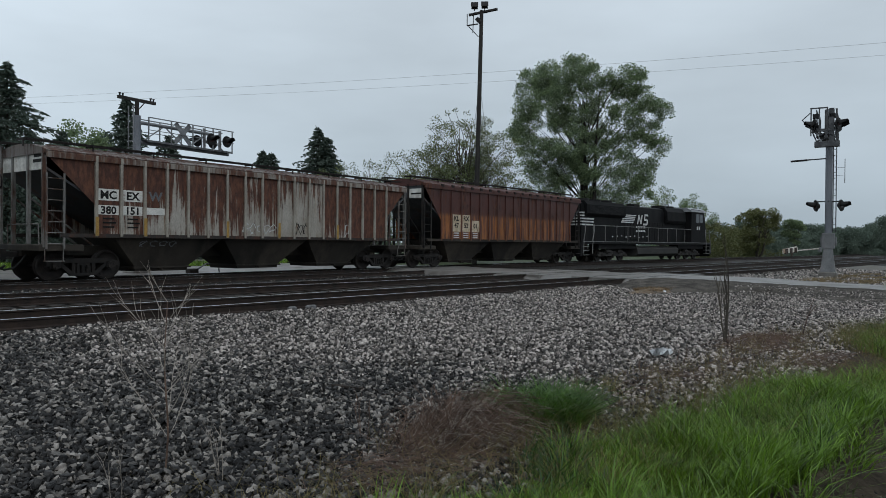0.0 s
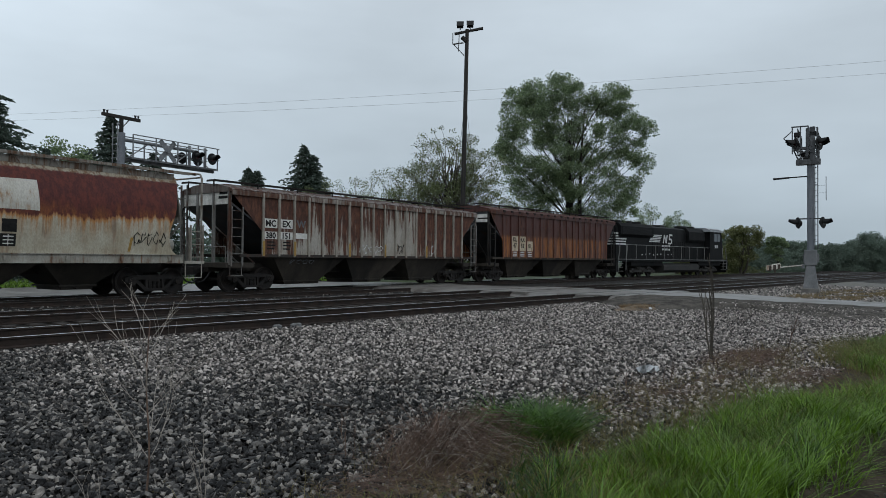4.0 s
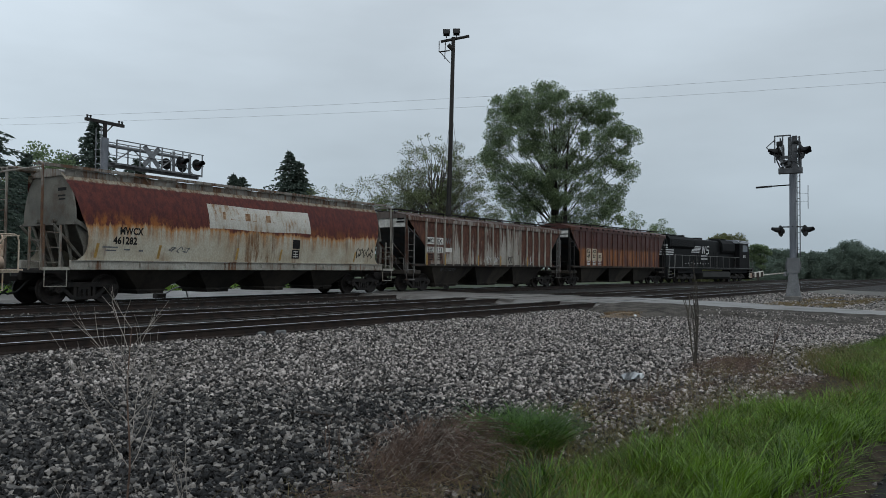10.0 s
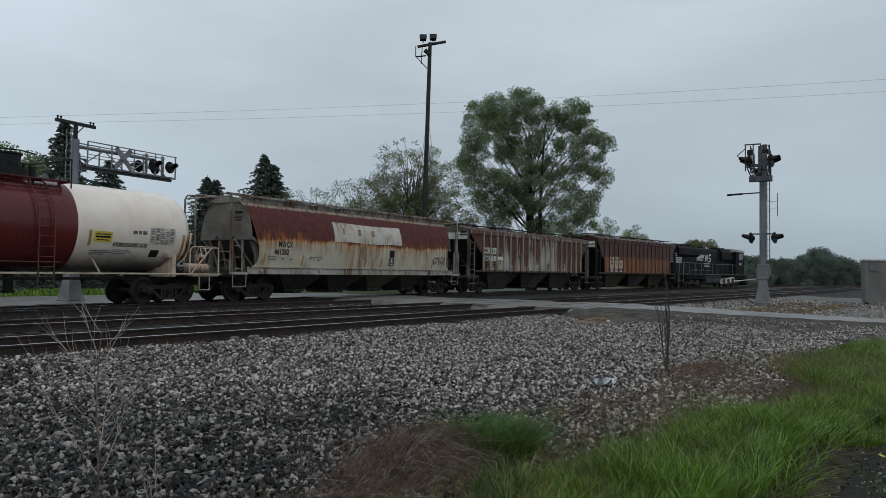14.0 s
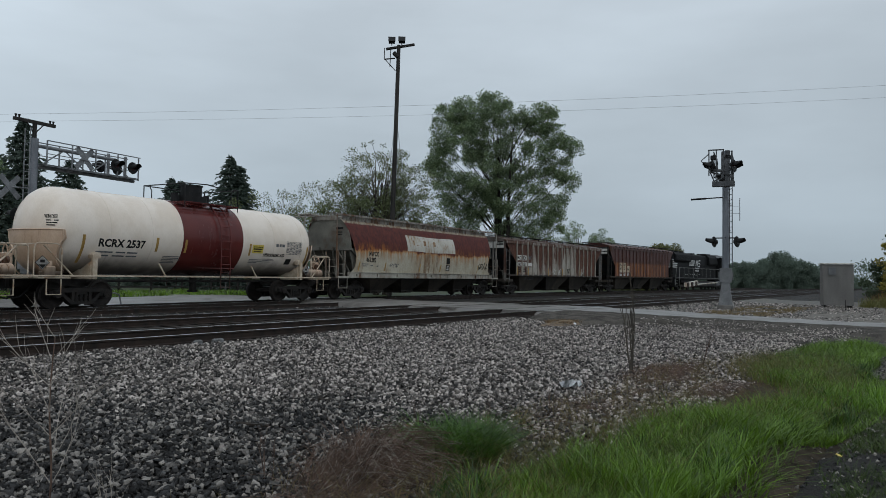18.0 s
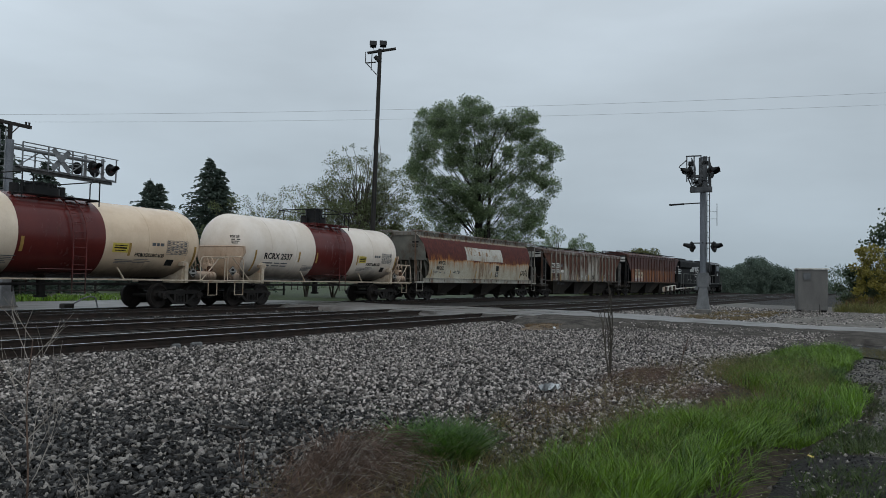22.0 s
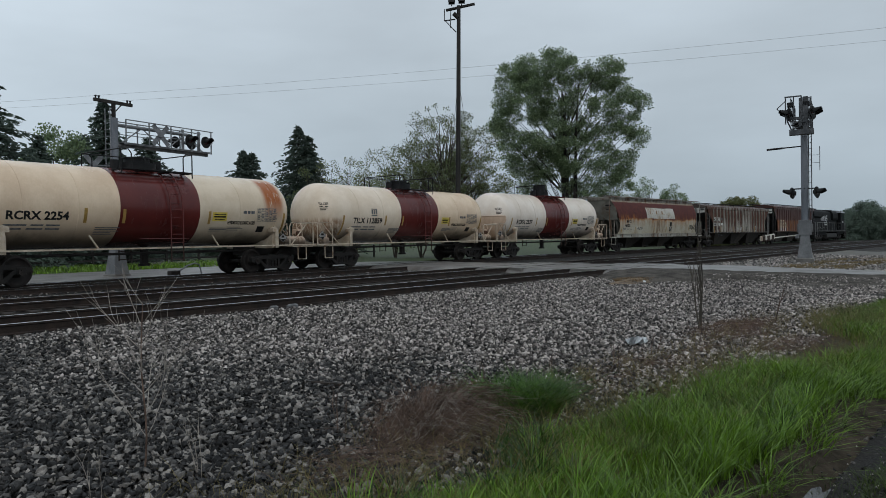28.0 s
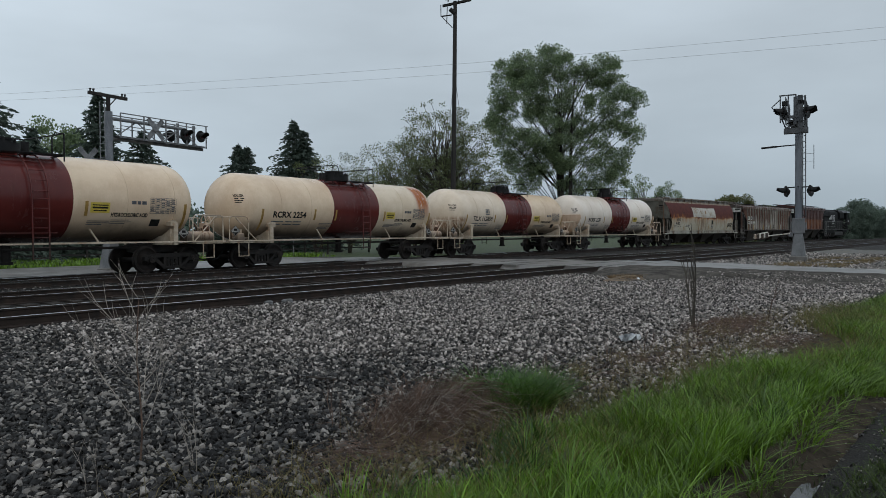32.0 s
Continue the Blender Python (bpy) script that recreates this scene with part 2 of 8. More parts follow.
def leafy(name, low, high, rough=0.55, patch=0.6, through_light=0.4):
    """Foliage: tone varies from leaf to leaf, light passes partly through."""
    m = bpy.data.materials.new(name)
    m.use_nodes = True
    n, l = m.node_tree.nodes, m.node_tree.links
    p = n["Principled BSDF"]
    geo, ramp, co, big, mx = (n.new("ShaderNodeNewGeometry"), n.new("ShaderNodeValToRGB"), n.new("ShaderNodeTexCoord"),
                              n.new("ShaderNodeTexNoise"), n.new("ShaderNodeMix"))
    big.inputs["Scale"].default_value = patch
    l.new(co.outputs["Object"], big.inputs["Vector"])
    mx.inputs["Factor"].default_value = 0.5
    l.new(geo.outputs["Random Per Island"], mx.inputs["A"])
    l.new(big.outputs["Fac"], mx.inputs["B"])
    l.new(mx.outputs["Result"], ramp.inputs[0])
    ramp.color_ramp.elements[0].position, ramp.color_ramp.elements[1].position = 0.15, 0.85
    ramp.color_ramp.elements[0].color, ramp.color_ramp.elements[1].color = (*low, 1), (*high, 1)
    l.new(ramp.outputs["Color"], p.inputs["Base Color"])
    p.inputs["Roughness"].default_value = rough
    tr, ad = n.new("ShaderNodeBsdfTranslucent"), n.new("ShaderNodeMixShader")
    l.new(ramp.outputs["Color"], tr.inputs["Color"])
    ad.inputs[0].default_value = through_light
    l.new(p.outputs[0], ad.inputs[1])
    l.new(tr.outputs[0], ad.inputs[2])
    l.new(ad.outputs[0], n["Material Output"].inputs["Surface"])
    return m


# near-black bed: the shade between loose stones is put into its colour
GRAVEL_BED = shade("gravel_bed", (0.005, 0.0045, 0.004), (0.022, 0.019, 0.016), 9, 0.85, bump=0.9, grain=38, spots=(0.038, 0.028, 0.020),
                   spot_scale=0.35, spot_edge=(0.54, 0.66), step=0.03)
YARD_DUST = shade("packed_pale_gravel", (0.055, 0.052, 0.046), (0.135, 0.128, 0.112), 4, 0.75, bump=0.6, grain=30, spots=(0.10, 0.085, 0.05), spot_scale=0.6)
STONE = shade("ballast_stone", (0.0070, 0.0069, 0.0070), (0.305, 0.280, 0.252), 0.8, 0.55, bump=0.7, grain=90, island=0.72, spec=0.2, tones=(0.58, (0.042, 0.0400, 0.0387)))
# paler copy of the ballast stone; the yard's extra brightness is put into its colour
STONE_PALE = shade("dusty_crushed_stone", (0.026, 0.0232, 0.0215), (0.54, 0.485, 0.445), 0.55, 0.6, bump=0.7, grain=90, island=0.80, spec=0.25, tones=(0.58, (0.205, 0.182, 0.166)))
SOIL = shade("wet_soil", (0.018, 0.015, 0.011), (0.060, 0.048, 0.034), 5, 0.95, bump=0.8, grain=30, gloss_var=0.03, spec=0.08)
CONCRETE_ROAD = shade("worn_road", (0.118, 0.110, 0.102), (0.205, 0.192, 0.178), 1.1, 0.42, bump=0.25, grain=45, spots=(0.080, 0.071, 0.062),
                      spot_scale=0.7, spot_edge=(0.46, 0.62))
MUD = shade("trodden_mud", (0.050, 0.044, 0.037), (0.105, 0.092, 0.076), 2.2, 0.7, bump=0.8, grain=28, spots=(0.030, 0.026, 0.021), spot_scale=1.6, spot_edge=(0.52, 0.66))
ASPHALT = shade("wet_asphalt", (0.042, 0.038, 0.034), (0.100, 0.090, 0.079), 2.5, 0.95, bump=0.8, grain=40, spots=(0.12, 0.11, 0.096), spot_scale=1.3, spot_edge=(0.56, 0.7), gloss_var=0.03, spec=0.05, step=0.03)
DRY_DIRT = shade("tan_dirt", (0.075, 0.055, 0.038), (0.22, 0.155, 0.095), 5, 0.85, bump=0.7, grain=30, spots=(0.05, 0.044, 0.038), spot_scale=3.0, spot_edge=(0.5, 0.62))
RAIL_WEB = shade("rail_rust", (0.011, 0.0075, 0.006), (0.032, 0.021, 0.016), 4, 0.8, bump=0.3, grain=50)
RAIL_TOP = shade("rail_polished", (0.50, 0.50, 0.50), (0.62, 0.62, 0.62), 3, 0.2, 1.0, bump=0.05, stretch=(0.2, 8, 8), gloss_var=0.05)
TIE = shade("creosote_timber", (0.010, 0.0078, 0.006), (0.036, 0.027, 0.021), 3, 0.8, bump=0.6, grain=30, stretch=(6, 1, 6))
STEEL_DARK = shade("sooty_steel", (0.006, 0.0053, 0.005), (0.022, 0.018, 0.0155), 3, 0.75, bump=0.25, grain=40)
WHEEL = shade("wheel_steel", (0.010, 0.008, 0.007), (0.028, 0.022, 0.019), 5, 0.65, 0.1, bump=0.2, grain=60)
GALV = shade("galvanised_steel", (0.13, 0.135, 0.142), (0.23, 0.237, 0.245), 3, 0.55, 0.3, bump=0.08, grain=25)
GALV_DULL = shade("dull_aluminium", (0.105, 0.108, 0.112), (0.18, 0.182, 0.185), 2.2, 0.6, 0.15, bump=0.12, grain=30, spots=(0.13, 0.10, 0.08), spot_scale=0.9,
                  spot_edge=(0.6, 0.75))
MAST_GREY = shade("weathered_mast_steel", (0.115, 0.125, 0.142), (0.20, 0.213, 0.235), 2.2, 0.6, 0.1, bump=0.1, grain=25, stretch=(1, 1, 0.3))
SIGNAL_GREY = shade("dark_signal_steel", (0.045, 0.047, 0.05), (0.10, 0.102, 0.106), 3, 0.6, 0.2, bump=0.1, grain=30)
BLACK = shade("black_paint", (0.006, 0.006, 0.0065), (0.016, 0.0155, 0.0155), 3, 0.55, bump=0.08, grain=40, spec=0.2)
LOCO_BLACK = shade("dusty_black_paint", (0.006, 0.0065, 0.007), (0.018, 0.0178, 0.018), 1.2, 0.6, bump=0.08, stretch=(1, 1, 0.3), grain=30, spec=0.05)
WHITE = shade("aged_white_paint", (0.42, 0.41, 0.38), (0.68, 0.67, 0.63), 4, 0.55, bump=0.08, grain=50, spots=(0.22, 0.13, 0.07), spot_scale=2.5,
              spot_edge=(0.6, 0.75))
OFFWHITE = rusted("dirty_white_fitting", (0.48, 0.46, 0.41), (0.34, 0.31, 0.26), (0.16, 0.08, 0.04), (0.24, 0.12, 0.05), 0.45)
SHIELD = rusted("stained_shield_paint", (0.58, 0.44, 0.335), (0.48, 0.345, 0.245), (0.26, 0.13, 0.06), (0.14, 0.075, 0.045), 0.32, grime=(1.3, 0.3), speck=0.06)
SHIELD_DARK = rusted("rusty_rigging", (0.16, 0.10, 0.065), (0.09, 0.055, 0.04), (0.10, 0.04, 0.022), (0.05, 0.026, 0.018), 0.6)
CREAM_PIPE = shade("cream_pipe_paint", (0.33, 0.26, 0.185), (0.50, 0.425, 0.335), 3, 0.5, bump=0.08, spots=(0.30, 0.15, 0.07), spot_scale=1.8, spot_edge=(0.56, 0.72))
MC_SIDE = rusted("grey_paint_run_with_rust", (0.335, 0.310, 0.272), (0.25, 0.225, 0.190), (0.058, 0.0265, 0.0200), (0.120, 0.051, 0.031), 0.92, streak=7.5,
                 panels=(-7.076, 0.8324, (0.72, 0.62, 0.42, 0.45, 0.66, 0.56, 0.48, 0.25, 0.45, 0.25, 0.06, 0.20, 0.72, 0.60, 0.85, 0.97, 0.97)))
MC_RIB = rusted("pale_rib_paint", (0.31, 0.285, 0.245), (0.19, 0.165, 0.138), (0.08, 0.036, 0.024), (0.13, 0.06, 0.033), 0.58)
MC_CHORD = rusted("rusted_eaves_steel", (0.21, 0.185, 0.16), (0.13, 0.105, 0.088), (0.065, 0.031, 0.023), (0.11, 0.052, 0.032), 0.78)
MC_TRIM = rusted("grimy_end_steel", (0.17, 0.165, 0.155), (0.10, 0.095, 0.088), (0.05, 0.025, 0.018), (0.09, 0.045, 0.03), 0.6)
MC_ROOF = rusted("rusted_roof", (0.12, 0.10, 0.088), (0.08, 0.062, 0.054), (0.05, 0.024, 0.018), (0.08, 0.037, 0.024), 0.7)
# dark end grey: the shade on the recessed ends is put into the colour
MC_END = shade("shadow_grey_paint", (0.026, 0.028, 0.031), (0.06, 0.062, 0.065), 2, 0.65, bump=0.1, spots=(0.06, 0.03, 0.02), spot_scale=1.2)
KL_SIDE = rusted("red_oxide_paint", (0.070, 0.0245, 0.0195), (0.048, 0.0185, 0.0155), (0.105, 0.042, 0.024), (0.036, 0.0165, 0.0135), 0.55, streak=4.5, patch=(-7.2, 7.2, 0.7, 2.75), patch_tone=(0.26, 0.102, 0.036), patch_edge=(0.41, 0.60))
KL_PANEL = shade("tan_number_panel", (0.36, 0.29, 0.20), (0.52, 0.44, 0.33), 5, 0.6, spots=(0.14, 0.06, 0.035), spot_scale=3, spot_edge=(0.58, 0.7))
SILL = rusted("rusted_sill_steel", (0.030, 0.024, 0.020), (0.020, 0.016, 0.014), (0.075, 0.036, 0.024), (0.045, 0.024, 0.018), 0.55)
BAY = shade("soot_black_hopper", (0.011, 0.0095, 0.008), (0.036, 0.030, 0.024), 1.1, 0.8, bump=0.2, spots=(0.062, 0.050, 0.039), spot_scale=0.8, spot_edge=(0.5, 0.72), stretch=(1, 1, 0.35))
MW_SIDE = rusted("white_paint_under_red_rust", (0.42, 0.39, 0.315), (0.33, 0.285, 0.205), (0.062, 0.0190, 0.0180), (0.108, 0.029, 0.021), 0.42, fade=(2.62, 0.75), streak=5.5, patch=(-1.25, 0.8, 0.9, 2.55), patch_tone=(0.150, 0.080, 0.036), patch_edge=(0.44, 0.62))
MW_PATCH = rusted("repainted_panel", (0.45, 0.43, 0.385), (0.37, 0.345, 0.29), (0.19, 0.105, 0.055), (0.30, 0.20, 0.12), 0.50)
MW_TRIM = rusted("dirty_white_sill", (0.36, 0.345, 0.30), (0.23, 0.21, 0.175), (0.10, 0.045, 0.025), (0.17, 0.08, 0.035), 0.45)
MW_END = shade("dusty_grey_green_end", (0.085, 0.082, 0.070), (0.165, 0.155, 0.132), 1.0, 0.7, bump=0.1, spots=(0.075, 0.05, 0.032), spot_scale=1.1, spot_edge=(0.52, 0.72))
MW_ROOF = rusted("grimy_walkway", (0.235, 0.22, 0.19), (0.145, 0.125, 0.105), (0.075, 0.042, 0.028), (0.13, 0.068, 0.035), 0.6)
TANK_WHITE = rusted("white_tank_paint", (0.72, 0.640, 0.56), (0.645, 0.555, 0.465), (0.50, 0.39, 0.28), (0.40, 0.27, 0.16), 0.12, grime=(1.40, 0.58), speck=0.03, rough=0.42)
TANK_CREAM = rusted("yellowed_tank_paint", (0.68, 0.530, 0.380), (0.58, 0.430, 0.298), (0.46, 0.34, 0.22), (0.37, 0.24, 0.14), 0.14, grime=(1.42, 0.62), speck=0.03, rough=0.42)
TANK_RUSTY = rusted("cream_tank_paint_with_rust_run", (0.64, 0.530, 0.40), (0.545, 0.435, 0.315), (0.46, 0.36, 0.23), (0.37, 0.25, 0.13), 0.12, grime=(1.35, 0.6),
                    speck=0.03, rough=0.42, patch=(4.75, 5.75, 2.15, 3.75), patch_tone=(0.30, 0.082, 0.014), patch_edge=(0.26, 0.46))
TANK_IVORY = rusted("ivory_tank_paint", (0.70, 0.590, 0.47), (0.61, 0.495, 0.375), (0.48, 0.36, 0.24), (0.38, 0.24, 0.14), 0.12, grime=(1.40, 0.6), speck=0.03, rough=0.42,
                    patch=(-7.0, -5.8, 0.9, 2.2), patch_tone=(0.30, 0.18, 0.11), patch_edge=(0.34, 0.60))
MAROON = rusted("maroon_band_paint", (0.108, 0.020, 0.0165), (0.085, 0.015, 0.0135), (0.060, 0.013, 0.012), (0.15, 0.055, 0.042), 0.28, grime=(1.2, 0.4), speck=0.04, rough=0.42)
PLACARD = shade("weathered_placard", (0.16, 0.15, 0.14), (0.30, 0.29, 0.27), 6, 0.6)
STRIPE = shade("reflector_strip", (0.24, 0.14, 0.035), (0.36, 0.22, 0.06), 6, 0.5)
YELLOW = shade("yellow_placard", (0.50, 0.38, 0.06), (0.62, 0.48, 0.09), 5, 0.5)
INK = shade("black_stencil", (0.007, 0.007, 0.007), (0.018, 0.017, 0.016), 8, 0.7, bump=0.0, spec=0.15)
INK_PALE = shade("faded_stencil", (0.06, 0.063, 0.072), (0.14, 0.143, 0.15), 8, 0.6, bump=0.0)
LENS = shade("dark_red_lens", (0.020, 0.006, 0.006), (0.035, 0.01, 0.01), 5, 0.2, bump=0.0)
DARK_BARK = shade("wet_dark_bark", (0.014, 0.012, 0.010), (0.045, 0.038, 0.031), 5, 0.85, bump=0.8, grain=22, stretch=(1, 1, 0.25))
BARK = shade("rough_bark", (0.030, 0.025, 0.020), (0.09, 0.078, 0.062), 5, 0.85, bump=0.8, grain=22, stretch=(1, 1, 0.25))
POLE_WOOD = shade("weathered_pole", (0.012, 0.011, 0.010), (0.034, 0.030, 0.027), 4, 0.8, bump=0.4, stretch=(1, 1, 0.1))
LEAF_TREE = leafy("cottonwood_leaf", (0.068, 0.100, 0.057), (0.255, 0.335, 0.165), 0.6, 0.9, 0.5)
LEAF_SHRUB = leafy("willow_leaf", (0.050, 0.066, 0.028), (0.19, 0.22, 0.092))
# needles lightened and turned bluish, with the haze of distance in their colour
NEEDLE = leafy("spruce_needle", (0.034, 0.052, 0.043), (0.098, 0.130, 0.100), 0.7)
# distant haze is put into this leaf: lifted, bluish, with little contrast
LEAF_HAZED = leafy("woodland_leaf", (0.104, 0.140, 0.114), (0.146, 0.186, 0.142), 0.95, 0.3, 0.5)
LEAF_DEEP = leafy("shaded_leaf", (0.024, 0.040, 0.022), (0.085, 0.118, 0.060), 0.6, 0.6, 0.25)
LEAF_AUTUMN = leafy("turning_leaf", (0.062, 0.082, 0.030), (0.175, 0.175, 0.062))
GRASS = leafy("wet_grass", (0.006, 0.017, 0.002), (0.195, 0.350, 0.027), 0.42, 2.2, 0.28)
GRASS_DRY = leafy("straw_grass", (0.085, 0.070, 0.025), (0.26, 0.21, 0.085), 0.7, 2.0)
TWIG = shade("dead_twig", (0.040, 0.024, 0.018), (0.17, 0.112, 0.084), 6, 0.8, bump=0.1)
TWIG_PALE = shade("pale_dead_stem", (0.20, 0.175, 0.15), (0.38, 0.335, 0.29), 6, 0.8, bump=0.1)
LITTER = shade("crumpled_plastic", (0.32, 0.335, 0.34), (0.62, 0.64, 0.65), 9, 0.3, bump=0.3)
CABINET = shade("grey_cabinet_paint", (0.108, 0.102, 0.096), (0.160, 0.152, 0.143), 1.5, 0.5, bump=0.06, stretch=(1, 1, 0.3), spots=(0.10, 0.092, 0.083), spot_scale=1.5)
SIDING = shade("pale_blue_siding", (0.36, 0.41, 0.45), (0.50, 0.55, 0.58), 2, 0.6)
WATER = bpy.data.materials.new("puddle_water")
WATER.use_nodes = True
WATER.node_tree.nodes["Principled BSDF"].inputs["Base Color"].default_value = (0.012, 0.011, 0.009, 1)
WATER.node_tree.nodes["Principled BSDF"].inputs["Roughness"].default_value = 0.10
GLASS = bpy.data.materials.new("cab_glass")
GLASS.use_nodes = True
GLASS.node_tree.nodes["Principled BSDF"].inputs["Base Color"].default_value = (0.02, 0.025, 0.03, 1)
GLASS.node_tree.nodes["Principled BSDF"].inputs["Roughness"].default_value = 0.06


# ---- mesh building ----
class Build:
    """Collects vertices and faces of one mesh."""

    def __init__(self):
        self.v, self.f = [], []

    def add(self, verts, faces):
        k = len(self.v)
        self.v += [tuple(p) for p in verts]
        self.f += [tuple(i + k for i in f) for f in faces]
        return self

    def box(self, x0, x1, y0, y1, z0, z1, m=None):
        c = [Vector((x, y, z)) for z in (z0, z1) for y in (y0, y1) for x in (x0, x1)]
        if m:
            c = [m @ p for p in c]
        return self.add(c, [(0, 2, 3, 1), (4, 5, 7, 6), (0, 1, 5, 4), (2, 6, 7, 3), (0, 4, 6, 2), (1, 3, 7, 5)])

    def block(self, x0, x1, y0, y1, z0, z1, c=0.02):
        """A box with chamfered upright and top edges."""
        rings = []
        for z, k in ((z0, 0), (z1 - c, 0), (z1, c)):
            a, b, p, q = x0 + k, x1 - k, y0 + k, y1 - k
            rings.append([(a + c, p, z), (b - c, p, z), (b, p + c, z), (b, q - c, z), (b - c, q, z), (a + c, q, z), (a, q - c, z), (a, p + c, z)])
        return self.loft(rings, True, True)

    def loft(self, rings, cap0=False, cap1=False, closed=True):
        n, k = len(rings[0]), len(self.v)
        for r in rings:
            self.v += [tuple(p) for p in r]
        for i in range(len(rings) - 1):
            for j in range(n if closed else n - 1):
                a, b = k + i * n + j, k + i * n + (j + 1) % n
                self.f.append((a, b, b + n, a + n))
        if cap0:
            self.f.append(tuple(reversed(range(k, k + n))))
        if cap1:
            self.f.append(tuple(range(k + (len(rings) - 1) * n, k + len(rings) * n)))
        return self

    def rod(self, p, q, r, n=6, r2=None):
        return self.tube([p, q], r, n, r2)

    def tube(self, pts, r, n=6, r2=None):
        pts = [Vector(p) for p in pts]
        rings = []
        side = None
        for i, p in enumerate(pts):
            d = (pts[min(i + 1, len(pts) - 1)] - pts[max(i - 1, 0)])
            if d.length < 1e-9:
                d = Vector((0, 0, 1))
            d.normalize()
            if side is None:
                side = d.orthogonal().normalized()
            side = (side - d * side.dot(d)).normalized()
            up = d.cross(side)
            rad = r if r2 is None else r + (r2 - r) * i / (len(pts) - 1)
            rings.append([p + (side * math.cos(2 * math.pi * j / n) + up * math.sin(2 * math.pi * j / n)) * rad for j in range(n)])
        return self.loft(rings, True, True)

    def prism(self, outline, y0, y1, swap=False):
        """An outline of (x, z) carried from y0 to y1; with swap the outline is (y, z) carried along x."""
        put = (lambda a, b, t: (t, a, b)) if swap else (lambda a, b, t: (a, t, b))
        return self.loft([[put(a, b, y0) for a, b in outline], [put(a, b, y1) for a, b in outline]], True, True)

    def disc(self, centre, r, depth, n=20, axis="y"):
        c = Vector(centre)
        e = {"x": Vector((1, 0, 0)), "y": Vector((0, 1, 0)), "z": Vector((0, 0, 1))}[axis]
        return self.rod(c - e * depth / 2, c + e * depth / 2, r, n)


def mesh_from(name, b, material, smooth=30):
    me = bpy.data.meshes.new(name)
    me.from_pydata(b.v, [], b.f)
    me.materials.append(material)
    bm = bmesh.new()
    bm.from_mesh(me)
    bmesh.ops.recalc_face_normals(bm, faces=bm.faces)
    bm.to_mesh(me)
    bm.free()
    if smooth:
        me.polygons.foreach_set("use_smooth", [True] * len(me.polygons))
        me.set_sharp_from_angle(angle=radians(smooth))
    return me


def part(name, b, material, parent, label="", at=None):
    """One mesh object under a thing or a part. b: a Build or a ready mesh."""
    ob = new(name, b if isinstance(b, bpy.types.Mesh) else mesh_from(name, b, material))
    ob.parent = parent
    if at is not None:
        ob.matrix_basis = at
    if label:
        tagged(ob, label)
    return ob


def thing(name, label, category, at=None, group="", kind="", b=None, material=None):
    ob = new(name, mesh_from(name, b, material) if b else None)
    if at is not None:
        ob.matrix_basis = at
    return tagged(ob, label, category, group, kind)


def lettering(text, size, material, parent, place, name="lettering", label="", middle=False, squeeze=1.0, bold=0.034):
    """Words in the built-in font, laid onto a surface: place(u, v) gives the point."""
    cu = bpy.data.curves.new(name, "FONT")
    cu.body, cu.size = text, size
    cu.resolution_u = 2
    cu.offset = size * bold
    if middle:
        cu.align_x = "CENTER"
    tmp = bpy.data.objects.new(name, cu)
    scene.collection.objects.link(tmp)
    me = bpy.data.meshes.new_from_object(tmp.evaluated_get(bpy.context.evaluated_depsgraph_get()))
    bpy.data.objects.remove(tmp)
    for v in me.vertices:
        v.co = place(v.co.x * squeeze, v.co.y)
    me.materials.clear()
    me.materials.append(material)
    return part(name, me, material, parent, label)


def bars(parent, material, place, rows, name="lettering"):
    """Lines of writing too small to read: rows of (u, v, length, height)."""
    b = Build()
    for u, v, w, h in rows:
        k = max(1, int(h / 0.15))
        for i in range(k):
            a, c = v + h * i / k, v + h * (i + 1) / k
            b.add([place(u, a), place(u + w, a), place(u + w, c), place(u, c)], [(0, 1, 2, 3)])
    return tagged(part(name, b, material, parent), kind="stuff")


def scatter_mesh(name, co, faces_per, nv, material):
    """Many small pieces in one mesh: co is (pieces, nv, 3), faces_per the faces of a piece (all of one size)."""
    k = len(co)
    fs = np.array(faces_per, dtype=np.int32)
    size = fs.shape[1]
    loops = (fs[None] + (np.arange(k, dtype=np.int32) * nv)[:, None, None]).reshape(-1)
    me = bpy.data.meshes.new(name)
    me.vertices.add(k * nv)
    me.vertices.foreach_set("co", co.astype(np.float32).reshape(-1))
    me.loops.add(len(loops))
    me.loops.foreach_set("vertex_index", loops)
    me.polygons.add(k * len(fs))
    me.polygons.foreach_set("loop_start", np.arange(0, len(loops), size, dtype=np.int32))
    me.update(calc_edges=True)
    me.validate()
    me.materials.append(material)
    return me


# ---- ground, road and tracks ----
TRACK_Y, TRAIN_Y = (13.64, 18.22, 25.92), 25.92
ROAD_X = (25.0, 30.7)
rng = np.random.default_rng(7)

# the third track bends gently: heading along it, then its line, by the distance run from a point abreast of the camera
LINE_S = np.arange(-130.0, 430.0, 0.25)
LINE_TURN = np.interp(LINE_S, (-20.0, 6.0, 35.0, 60.0, 80.0, 95.0, 108.0, 120.0, 200.0), (0.0, 0.132, 0.056, -0.038, -0.052, -0.032, 0.014, 0.03, 0.0))
LINE_X, LINE_Y = np.cumsum(np.cos(LINE_TURN)) * 0.25, np.cumsum(np.sin(LINE_TURN)) * 0.25
LINE_X += 20.0 - LINE_X[600]
LINE_Y += TRAIN_Y - LINE_Y[600]


